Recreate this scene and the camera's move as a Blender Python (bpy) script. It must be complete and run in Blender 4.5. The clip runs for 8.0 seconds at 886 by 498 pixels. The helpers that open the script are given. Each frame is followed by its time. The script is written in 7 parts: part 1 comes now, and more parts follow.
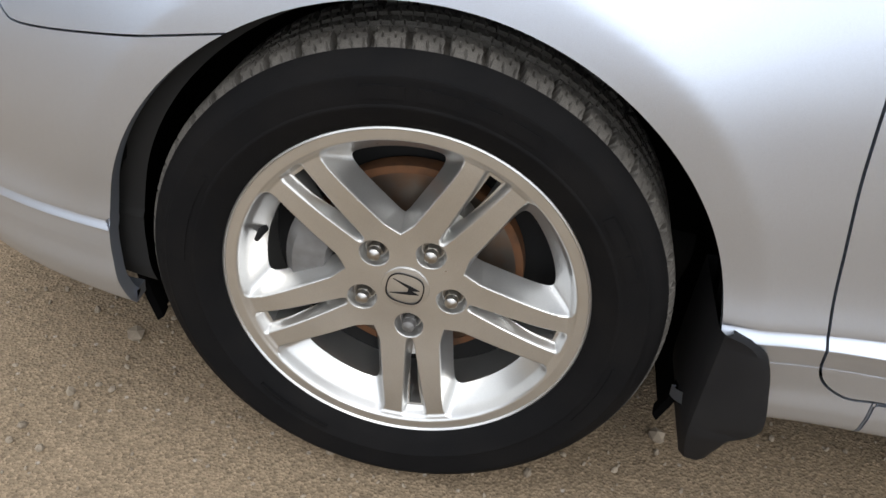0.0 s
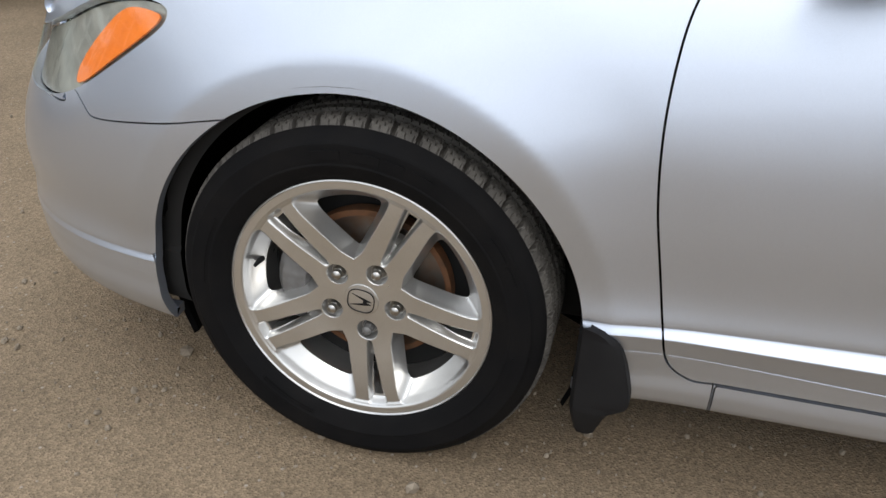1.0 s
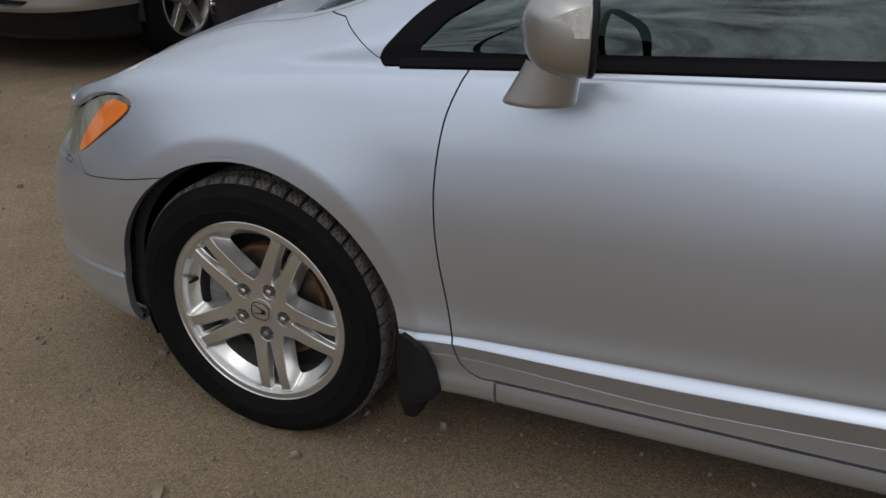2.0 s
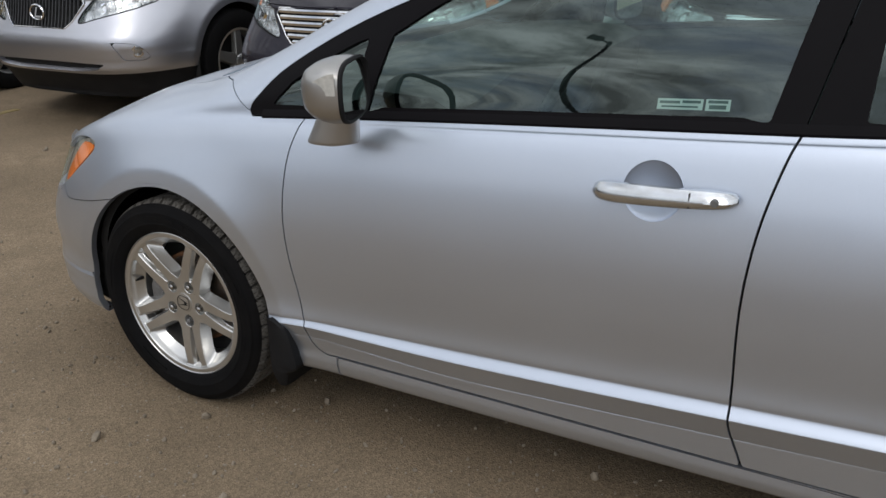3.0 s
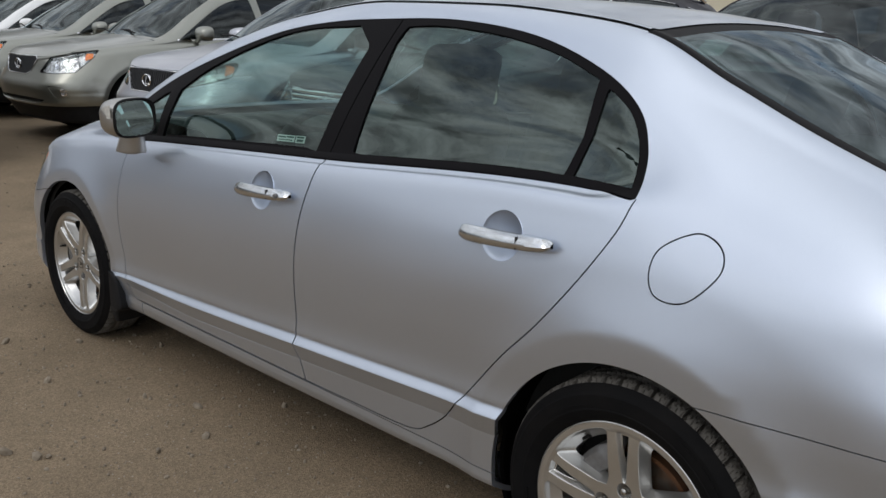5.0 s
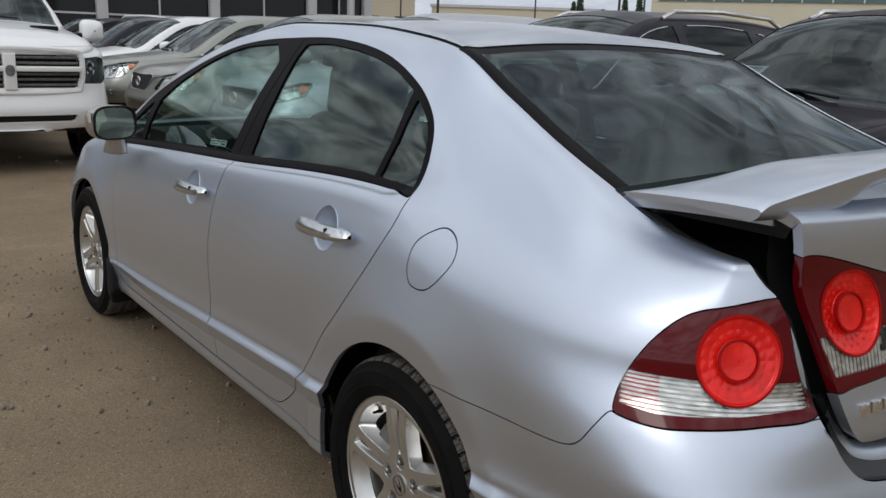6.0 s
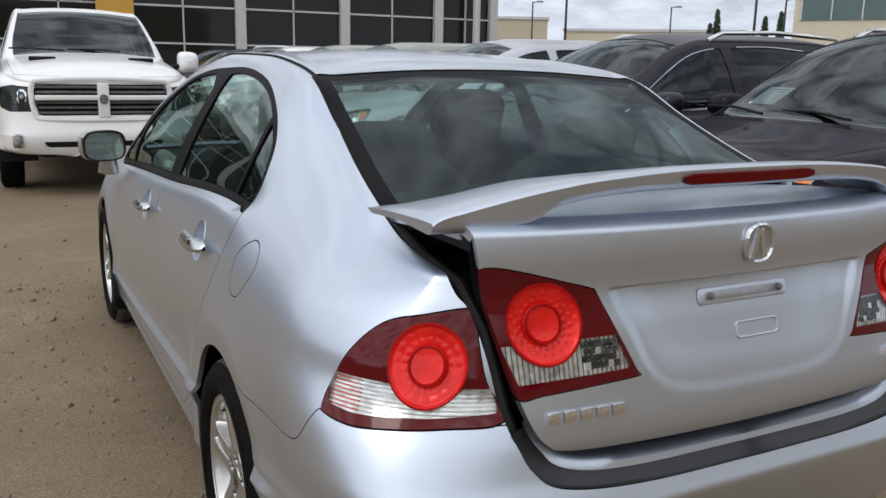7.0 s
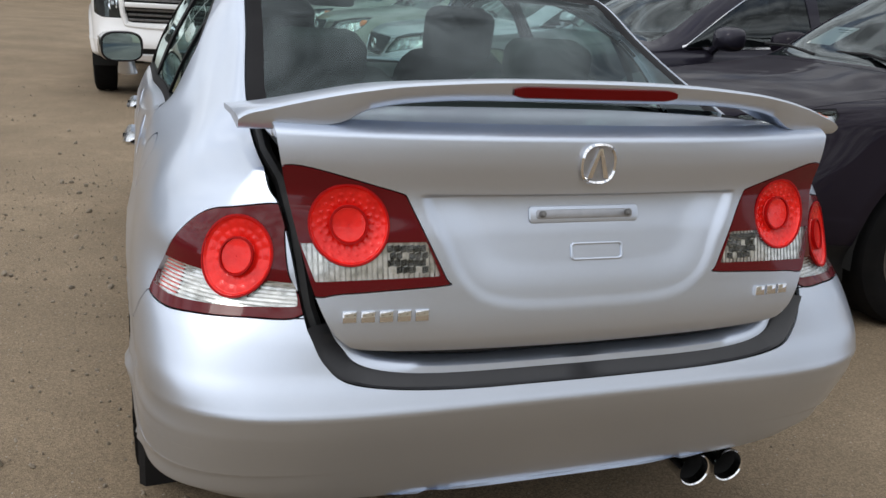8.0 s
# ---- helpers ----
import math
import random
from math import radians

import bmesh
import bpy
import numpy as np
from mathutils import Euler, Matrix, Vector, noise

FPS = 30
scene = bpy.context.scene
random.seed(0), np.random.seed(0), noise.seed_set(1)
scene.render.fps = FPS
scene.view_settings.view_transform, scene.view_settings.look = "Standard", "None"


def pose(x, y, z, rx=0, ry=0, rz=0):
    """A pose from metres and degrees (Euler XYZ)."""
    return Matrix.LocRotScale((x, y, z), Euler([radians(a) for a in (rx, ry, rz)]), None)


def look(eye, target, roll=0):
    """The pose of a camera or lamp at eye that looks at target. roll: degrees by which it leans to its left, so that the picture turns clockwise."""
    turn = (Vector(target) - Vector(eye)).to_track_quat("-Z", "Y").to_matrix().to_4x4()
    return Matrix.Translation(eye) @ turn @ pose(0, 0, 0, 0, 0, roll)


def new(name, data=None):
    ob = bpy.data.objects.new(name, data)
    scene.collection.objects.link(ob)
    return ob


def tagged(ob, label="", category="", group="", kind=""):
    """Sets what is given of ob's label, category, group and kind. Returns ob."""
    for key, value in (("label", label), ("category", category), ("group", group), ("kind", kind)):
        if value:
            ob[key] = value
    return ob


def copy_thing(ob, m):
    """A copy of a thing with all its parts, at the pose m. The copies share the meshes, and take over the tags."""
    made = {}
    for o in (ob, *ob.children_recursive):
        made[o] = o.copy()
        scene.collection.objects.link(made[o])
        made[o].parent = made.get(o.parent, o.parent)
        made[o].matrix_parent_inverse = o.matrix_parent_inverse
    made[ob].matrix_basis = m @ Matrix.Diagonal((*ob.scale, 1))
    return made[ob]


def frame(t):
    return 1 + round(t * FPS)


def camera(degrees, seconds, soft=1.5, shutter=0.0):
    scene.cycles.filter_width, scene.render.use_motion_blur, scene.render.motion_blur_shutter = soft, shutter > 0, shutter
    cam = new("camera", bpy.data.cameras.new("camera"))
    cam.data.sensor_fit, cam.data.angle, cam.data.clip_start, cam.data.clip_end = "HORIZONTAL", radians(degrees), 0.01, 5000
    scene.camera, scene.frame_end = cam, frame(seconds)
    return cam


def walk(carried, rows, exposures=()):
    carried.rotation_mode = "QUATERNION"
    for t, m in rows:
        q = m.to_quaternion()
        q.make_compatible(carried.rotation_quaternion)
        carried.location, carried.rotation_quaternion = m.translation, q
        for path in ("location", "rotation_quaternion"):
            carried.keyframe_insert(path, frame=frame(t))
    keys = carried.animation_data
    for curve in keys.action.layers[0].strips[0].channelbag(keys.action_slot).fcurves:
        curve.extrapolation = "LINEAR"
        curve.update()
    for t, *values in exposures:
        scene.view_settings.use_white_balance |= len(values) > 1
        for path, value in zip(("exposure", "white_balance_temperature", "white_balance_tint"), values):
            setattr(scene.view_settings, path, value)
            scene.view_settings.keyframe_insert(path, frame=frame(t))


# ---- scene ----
cam = camera(54.9, 8.0)
PATH = [
    (0, (0.115, -1.657, 0.943), (-0.037, -0.021, -0.198), 7.00),
    (0.3, (0.176, -1.710, 0.946), (-0.058, -0.063, -0.165), 6.06),
    (0.5, (0.209, -1.771, 0.970), (-0.029, -0.117, -0.129), 5.60),
    (0.8, (0.344, -1.892, 1.016), (-0.031, -0.213, -0.004), 3.09),
    (1, (0.419, -1.948, 1.076), (-0.015, -0.263, 0.090), 1.50),
    (1.2, (0.512, -1.993, 1.115), (0.018, -0.315, 0.146), 1.35),
    (1.5, (0.699, -2.082, 1.161), (0.130, -0.413, 0.217), 1.20),
    (1.8, (0.895, -2.158, 1.238), (0.227, -0.504, 0.332), 0.66),
    (2, (1.020, -2.231, 1.260), (0.325, -0.564, 0.401), 0.00),
    (2.2, (1.174, -2.312, 1.287), (0.462, -0.638, 0.456), -0.27),
    (3.3, (2.058, -2.450, 1.365), (1.022, -0.877, 0.690), -1.96),
    (3.5, (2.237, -2.497, 1.356), (1.163, -0.929, 0.734), -1.80),
    (3.8, (2.526, -2.524, 1.368), (1.425, -0.967, 0.765), -1.30),
    (4, (2.690, -2.511, 1.381), (1.570, -0.967, 0.780), -1.30),
    (4.2, (2.865, -2.475, 1.365), (1.699, -0.958, 0.782), -1.66),
    (5.3, (3.769, -2.252, 1.349), (2.389, -0.891, 0.856), 2.12),
    (5.5, (3.914, -2.154, 1.337), (2.486, -0.837, 0.862), 1.80),
    (5.8, (4.117, -1.989, 1.356), (2.600, -0.770, 0.895), 2.07),
    (6, (4.253, -1.905, 1.356), (2.695, -0.742, 0.888), 2.00),
    (6.2, (4.404, -1.806, 1.339), (2.804, -0.689, 0.897), 1.64),
    (6.5, (4.574, -1.665, 1.373), (2.936, -0.605, 0.934), 1.30),
    (6.8, (4.709, -1.485, 1.374), (3.021, -0.506, 0.938), 0.82),
    (7, (4.769, -1.332, 1.381), (3.035, -0.429, 0.960), 1.10),
    (7.3, (4.880, -1.155, 1.384), (3.111, -0.325, 0.960), 1.73),
    (7.5, (4.951, -1.050, 1.372), (3.176, -0.259, 0.899), 2.70),
    (7.8, (5.038, -0.906, 1.324), (3.230, -0.215, 0.819), 2.70),
    (8, (5.023, -0.830, 1.352), (3.223, -0.182, 0.770), 3.80),
]
EXPOSURES = [(0.0, 0.42), (0.5, 0.40), (1.0, 0.13), (1.5, -0.42), (2.0, -0.8), (3.5, -0.4), (4.0, -0.42), (5.5, -0.66), (6.0, -0.64), (6.5, -0.54), (7.0, -0.33), (7.5, -0.21), (8.0, -0.11)]
walk(cam, [(t, look(eye, target, roll)) for t, eye, target, roll in PATH], EXPOSURES)

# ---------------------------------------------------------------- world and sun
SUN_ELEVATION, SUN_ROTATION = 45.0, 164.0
world = bpy.data.worlds.new("sky")
scene.world = world
world.use_nodes = True
wn, wl = world.node_tree.nodes, world.node_tree.links
wn.clear()
w_out, w_bg, w_sky = wn.new("ShaderNodeOutputWorld"), wn.new("ShaderNodeBackground"), wn.new("ShaderNodeTexSky")
w_sky.sky_type, w_sky.sun_disc = "NISHITA", False
w_sky.sun_elevation, w_sky.sun_rotation = radians(SUN_ELEVATION), radians(SUN_ROTATION)
w_co = wn.new("ShaderNodeTexCoord")


def sky_math(how, a, b, c=None):
    """One Math node of the sky; each of its inputs is a number or a socket."""
    q = wn.new("ShaderNodeMath")
    q.operation = how
    for i, v in enumerate((a, b) if c is None else (a, b, c)):
        if isinstance(v, (int, float)):
            q.inputs[i].default_value = v
        else:
            wl.new(v, q.inputs[i])
    return q.outputs["Value"]


def sky_noise(vec, scale, detail, rough, lo, hi, to_lo=0.0, to_hi=1.0):
    t, r = wn.new("ShaderNodeTexNoise"), wn.new("ShaderNodeMapRange")
    t.inputs["Scale"].default_value, t.inputs["Detail"].default_value, t.inputs["Roughness"].default_value = scale, detail, rough
    t.inputs["Distortion"].default_value = 0.35
    wl.new(vec, t.inputs["Vector"])
    wl.new(t.outputs["Fac"], r.inputs["Value"])
    for k, v in (("From Min", lo), ("From Max", hi), ("To Min", to_lo), ("To Max", to_hi)):
        r.inputs[k].default_value = v
    return r.outputs["Result"]


# a flat layer of broken cloud, drawn together towards the horizon
w_xyz, w_flat = wn.new("ShaderNodeSeparateXYZ"), wn.new("ShaderNodeCombineXYZ")
wl.new(w_co.outputs["Generated"], w_xyz.inputs["Vector"])
w_height = sky_math("ADD", sky_math("MAXIMUM", w_xyz.outputs["Z"], 0.0), 0.22)
wl.new(sky_math("DIVIDE", w_xyz.outputs["X"], w_height), w_flat.inputs["X"])
wl.new(sky_math("DIVIDE", w_xyz.outputs["Y"], w_height), w_flat.inputs["Y"])
w_cover = sky_noise(w_flat.outputs["Vector"], 2.4, 9.0, 0.62, 0.30, 0.50)
w_shade = sky_noise(w_flat.outputs["Vector"], 5.5, 9.0, 0.60, 0.38, 0.62, 1.50, 0.40)
w_cloud = wn.new("ShaderNodeMixRGB")
w_cloud.blend_type = "MULTIPLY"
w_cloud.inputs["Fac"].default_value = 1.0
w_cloud.inputs["Color1"].default_value = (7.15, 7.35, 7.6, 1.0)
wl.new(w_shade, w_cloud.inputs["Color2"])
w_mix = wn.new("ShaderNodeMixRGB")
wl.new(w_cloud.outputs["Color"], w_mix.inputs["Color2"])
wl.new(w_cover, w_mix.inputs["Fac"])
wl.new(w_sky.outputs["Color"], w_mix.inputs["Color1"])
# low over the roofs the cloud thins into pale haze
w_haze, w_far = wn.new("ShaderNodeMapRange"), wn.new("ShaderNodeMixRGB")
for _k, _v in (("From Min", 0.03), ("From Max", 0.20), ("To Min", 0.80), ("To Max", 0.0)):
    w_haze.inputs[_k].default_value = _v
wl.new(w_xyz.outputs["Z"], w_haze.inputs["Value"])
wl.new(w_haze.outputs["Result"], w_far.inputs["Fac"])
wl.new(w_mix.outputs["Color"], w_far.inputs["Color1"])
w_far.inputs["Color2"].default_value = (10.2, 11.2, 13.2, 1.0)
w_sep, w_lift, w_mul = wn.new("ShaderNodeSeparateXYZ"), wn.new("ShaderNodeMapRange"), wn.new("ShaderNodeMixRGB")
# a clouded sky is brighter overhead than at the horizon
w_lift.inputs["From Max"].default_value, w_lift.inputs["To Min"].default_value, w_lift.inputs["To Max"].default_value = 0.9, 0.80, 1.25
w_mul.blend_type = "MULTIPLY"
w_mul.inputs["Fac"].default_value = 1.0
wl.new(w_co.outputs["Generated"], w_sep.inputs["Vector"])
wl.new(w_sep.outputs["Z"], w_lift.inputs["Value"])
wl.new(w_far.outputs["Color"], w_mul.inputs["Color1"])
wl.new(w_lift.outputs["Result"], w_mul.inputs["Color2"])
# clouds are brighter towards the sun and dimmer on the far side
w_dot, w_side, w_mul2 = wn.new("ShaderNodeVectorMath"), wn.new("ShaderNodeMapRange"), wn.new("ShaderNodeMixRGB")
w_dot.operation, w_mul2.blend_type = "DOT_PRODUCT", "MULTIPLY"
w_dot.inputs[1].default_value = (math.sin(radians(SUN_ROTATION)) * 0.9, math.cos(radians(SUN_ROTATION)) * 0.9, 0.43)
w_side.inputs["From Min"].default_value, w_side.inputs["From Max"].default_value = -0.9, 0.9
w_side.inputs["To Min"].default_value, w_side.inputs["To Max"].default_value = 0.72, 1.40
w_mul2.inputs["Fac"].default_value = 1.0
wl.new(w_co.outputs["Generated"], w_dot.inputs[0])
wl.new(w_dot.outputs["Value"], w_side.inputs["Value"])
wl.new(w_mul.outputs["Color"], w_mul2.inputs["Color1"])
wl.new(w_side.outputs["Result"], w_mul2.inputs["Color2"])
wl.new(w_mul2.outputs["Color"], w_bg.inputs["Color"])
w_bg.inputs["Strength"].default_value = 0.150
wl.new(w_bg.outputs["Background"], w_out.inputs["Surface"])

sun = new("sun", bpy.data.lights.new("sun", "SUN"))
sun.data.energy, sun.data.angle, sun.data.color = 0.56, radians(18), (1.0, 0.965, 0.91)
# the sky's rotation turns clockwise from +y
_a, _e = radians(SUN_ROTATION), radians(SUN_ELEVATION)
sun_way = Vector((math.sin(_a) * math.cos(_e), math.cos(_a) * math.cos(_e), math.sin(_e)))
sun.matrix_basis = look(tuple(sun_way * 50), (0, 0, 0))

# ---------------------------------------------------------------- materials
MATS = {}


def material(name, base, rough=0.5, metal=0.0, coat=0.0, vary=0.0, scale=8.0, fine=0.0, fine_scale=400.0, bump=0.0, bump_scale=60.0, tint=None, spec=0.5, rough_vary=0.0, coat_rough=0.04):
    """A Principled material: base colour varied at a coarse and a fine scale, with bump and wear in the roughness."""
    m = bpy.data.materials.new(name)
    m.use_nodes = True
    n, l = m.node_tree.nodes, m.node_tree.links
    b = n["Principled BSDF"]
    b.inputs["Base Color"].default_value = (*base, 1)
    b.inputs["Roughness"].default_value, b.inputs["Metallic"].default_value = rough, metal
    b.inputs["Coat Weight"].default_value, b.inputs["Coat Roughness"].default_value = coat, coat_rough
    b.inputs["Specular IOR Level"].default_value = spec
    co = n.new("ShaderNodeTexCoord")

    def tex(s, detail=5.0):
        t = n.new("ShaderNodeTexNoise")
        t.inputs["Scale"].default_value, t.inputs["Detail"].default_value = s, detail
        l.new(co.outputs["Object"], t.inputs["Vector"])
        return t
    colour = None
    if vary or fine:
        other = tint or tuple(c * 0.5 for c in base)
        mix = n.new("ShaderNodeMixRGB")
        mix.inputs["Color1"].default_value, mix.inputs["Color2"].default_value = (*base, 1), (*other, 1)
        rng = n.new("ShaderNodeMapRange")
        rng.inputs["From Min"].default_value, rng.inputs["From Max"].default_value, rng.inputs["To Max"].default_value = 0.4, 0.7, vary
        l.new(tex(scale).outputs["Fac"], rng.inputs["Value"])
        l.new(rng.outputs["Result"], mix.inputs["Fac"])
        colour = mix.outputs["Color"]
        if fine:
            hsv = n.new("ShaderNodeMixRGB")
            hsv.blend_type = "MULTIPLY"
            hsv.inputs["Fac"].default_value = 1.0
            grey = n.new("ShaderNodeMapRange")
            grey.inputs["From Min"].default_value, grey.inputs["From Max"].default_value = 0.3, 0.7
            grey.inputs["To Min"].default_value, grey.inputs["To Max"].default_value = 1.0 - fine, 1.0 + fine
            l.new(tex(fine_scale, 2.0).outputs["Fac"], grey.inputs["Value"])
            l.new(colour, hsv.inputs["Color1"])
            l.new(grey.outputs["Result"], hsv.inputs["Color2"])
            colour = hsv.outputs["Color"]
        l.new(colour, b.inputs["Base Color"])
    if rough_vary:
        rr = n.new("ShaderNodeMapRange")
        rr.inputs["To Min"].default_value, rr.inputs["To Max"].default_value = max(0.02, rough - rough_vary), min(1.0, rough + rough_vary)
        l.new(tex(scale * 1.7).outputs["Fac"], rr.inputs["Value"])
        l.new(rr.outputs["Result"], b.inputs["Roughness"])
    if bump:
        bp = n.new("ShaderNodeBump")
        bp.inputs["Strength"].default_value, bp.inputs["Distance"].default_value = bump, 0.01
        l.new(tex(bump_scale).outputs["Fac"], bp.inputs["Height"])
        l.new(bp.outputs["Normal"], b.inputs["Normal"])
    MATS[name] = m
    return m


def glass_material(name, tint, head_on=0.05, rough=0.0, sheen=(0.86, 1.0, 0.96)):
    """Thin tinted pane: light passes straight through, with a mirror reflection that grows at grazing angles."""
    m = bpy.data.materials.new(name)
    m.use_nodes = True
    n, l = m.node_tree.nodes, m.node_tree.links
    n.remove(n["Principled BSDF"])
    clear, gloss, lw, mix = n.new("ShaderNodeBsdfTransparent"), n.new("ShaderNodeBsdfGlossy"), n.new("ShaderNodeLayerWeight"), n.new("ShaderNodeMixShader")
    power, grow = n.new("ShaderNodeMath"), n.new("ShaderNodeMapRange")
    power.operation = "POWER"
    power.inputs[1].default_value = 6.0
    grow.inputs["To Min"].default_value, grow.inputs["To Max"].default_value = head_on, 0.95
    lw.inputs["Blend"].default_value = 0.5
    clear.inputs["Color"].default_value = (*tint, 1)
    gloss.inputs["Roughness"].default_value = rough
    gloss.inputs["Color"].default_value = (*sheen, 1)
    l.new(lw.outputs["Facing"], power.inputs[0])
    l.new(power.outputs["Value"], grow.inputs["Value"])
    l.new(grow.outputs["Result"], mix.inputs["Fac"])
    l.new(clear.outputs["BSDF"], mix.inputs[1])
    l.new(gloss.outputs["BSDF"], mix.inputs[2])
    l.new(mix.outputs["Shader"], n["Material Output"].inputs["Surface"])
    MATS[name] = m
    return m


def car_paint(name, base, metal=0.97, rough=0.395, flake=0.12, coat=0.7, spec=0.5, coat_rough=0.10):
    m = material(name, base, rough, metal, coat=coat, coat_rough=coat_rough, spec=spec, vary=0.12, scale=2.2, fine=flake, fine_scale=2600.0, tint=tuple(c * 0.86 for c in base), rough_vary=0.03)
    return m


PAINT = car_paint("silver_paint", (0.595, 0.65, 0.745), 0.94)
PAINT_RX = car_paint("pale_silver_paint", (0.56, 0.57, 0.62))
PAINT_BEIGE = car_paint("beige_paint", (0.33, 0.335, 0.30))
PAINT_DARK = car_paint("dark_grey_paint", (0.022, 0.020, 0.030), 0.4, 0.40, 0.08, 0.34, 0.1, 0.03)
PAINT_BLACK = car_paint("black_paint", (0.012, 0.009, 0.015), 0.0, 0.50, 0.05, 0.24, 0.03, 0.03)
PAINT_WHITE = car_paint("white_paint", (0.88, 0.88, 0.88), 0.0, 0.3, 0.02)
RUBBER = material("tyre_rubber", (0.0060, 0.0060, 0.0065), 0.75, spec=0.08, vary=0.5, scale=14, tint=(0.011, 0.010, 0.0095), bump=0.15, bump_scale=500, rough_vary=0.1)
TREAD = material("worn_tread_rubber", (0.118, 0.110, 0.099), 0.9, spec=0.12, vary=0.8, scale=30, tint=(0.062, 0.058, 0.053), fine=0.25, fine_scale=900)
BLACK = material("black_plastic", (0.008, 0.008, 0.009), 0.6, spec=0.2, vary=0.4, scale=10, tint=(0.018, 0.018, 0.018), bump=0.1, bump_scale=900)
GLOSSBLACK = material("gloss_black_trim", (0.0045, 0.004, 0.005), 0.5, vary=0.3, scale=6, tint=(0.008, 0.007, 0.008), spec=0.08)
# dark underside parts, and sheets that stand in for shade
DARK = material("dark_parts_and_shade", (0.008, 0.008, 0.008), 0.9)
LINER = material("wheel_arch_felt", (0.0022, 0.0022, 0.0024), 0.95, spec=0.05, vary=0.5, scale=30, tint=(0.004, 0.0035, 0.003))
CHROME = material("chrome", (0.80, 0.80, 0.81), 0.09, 1.0, vary=0.15, scale=30, tint=(0.6, 0.6, 0.6))
ALLOY = material("alloy_silver", (0.62, 0.62, 0.61), 0.30, 0.90, coat=0.25, vary=0.3, scale=16, tint=(0.48, 0.47, 0.45), fine=0.05, fine_scale=900, rough_vary=0.06)
DISC = material("brake_disc_steel", (0.16, 0.14, 0.12), 0.45, 0.9, vary=0.8, scale=22, tint=(0.16, 0.075, 0.035))
RUST = material("rusty_steel", (0.16, 0.07, 0.03), 0.8, 0.2, vary=0.7, scale=40, tint=(0.06, 0.035, 0.02))
CAST = material("cast_metal", (0.22, 0.22, 0.22), 0.6, 0.6, vary=0.6, scale=30, tint=(0.1, 0.09, 0.08))
GLASS = glass_material("window_glass", (0.58, 0.72, 0.69), 0.090)
SCREEN = glass_material("screen_glass", (0.56, 0.69, 0.66), 0.042, 0.0, (0.84, 0.95, 1.0))
DARKGLASS = glass_material("privacy_glass", (0.10, 0.115, 0.12), 0.05, 0.0, (0.90, 0.98, 1.0))
PARKED_SCREEN = glass_material("parked_screen_glass", (0.38, 0.44, 0.45), 0.065, 0.0, (0.90, 0.98, 1.0))
CLEAR = glass_material("clear_lens", (0.97, 0.97, 0.97))
FABRIC = material("charcoal_seat_fabric", (0.030, 0.033, 0.033), 0.9, vary=0.4, scale=40, fine=0.3, fine_scale=700, bump=0.2, bump_scale=600)
ASPHALT = None

# ---------------------------------------------------------------- mesh tools
def part(name, bm, mat, parent=None, label="", smooth=True):
    """Links a bmesh as one mesh object under a thing or a part."""
    me = bpy.data.meshes.new(name)
    bmesh.ops.recalc_face_normals(bm, faces=bm.faces)
    bm.to_mesh(me)
    bm.free()
    return mesh_part(name, me, mat, parent, label, smooth)


def mesh_part(name, me, mat, parent=None, label="", smooth=True):
    if smooth:
        me.shade_smooth()
        me.set_sharp_from_angle(angle=radians(38))
    if mat and not me.materials:
        me.materials.append(mat)
    ob = new(name, me)
    ob.parent = parent
    if label:
        tagged(ob, label)
    return ob


def thing(name, label, category, at=None, group="", kind=""):
    """The Empty at a thing's base, under which its parts hang."""
    ob = new(name)
    ob.empty_display_size = 0.2
    if at is not None:
        ob.matrix_basis = at
    return tagged(ob, label, category, group, kind)


def pch(keys, x):
    """Monotone cubic through (place, value) keys."""
    k = np.asarray(keys, float)
    xs, ys = k[:, 0], k[:, 1]
    x = np.clip(np.asarray(x, float), xs[0], xs[-1])
    h, d = np.diff(xs), np.diff(ys) / np.diff(xs)
    m = np.zeros(len(xs))
    m[0], m[-1] = d[0], d[-1]
    for i in range(1, len(xs) - 1):
        if d[i - 1] * d[i] > 0:
            w1, w2 = 2 * h[i] + h[i - 1], h[i] + 2 * h[i - 1]
            m[i] = (w1 + w2) / (w1 / d[i - 1] + w2 / d[i])
    i = np.clip(np.searchsorted(xs, x, side="right") - 1, 0, len(xs) - 2)
    t = (x - xs[i]) / h[i]
    return ys[i] * (1 + 2 * t) * (1 - t) ** 2 + m[i] * h[i] * t * (1 - t) ** 2 + ys[i + 1] * t * t * (3 - 2 * t) + m[i + 1] * h[i] * t * t * (t - 1)


def crv(pts, n=6, closed=False):
    """Catmull-Rom through points, n steps a span."""
    p = np.asarray(pts, float)
    if closed:
        q = np.concatenate([p[-1:], p, p[:2]])
    else:
        q = np.concatenate([2 * p[:1] - p[1:2], p, 2 * p[-1:] - p[-2:-1]])
    out = []
    for i in range(1, len(q) - 2):
        a, b, c, d = q[i - 1], q[i], q[i + 1], q[i + 2]
        for t in np.arange(n) / n:
            out.append(0.5 * (2 * b + (c - a) * t + (2 * a - 5 * b + 4 * c - d) * t * t + (3 * b - a - 3 * c + d) * t ** 3))
    if not closed:
        out.append(p[-1])
    return np.array(out)


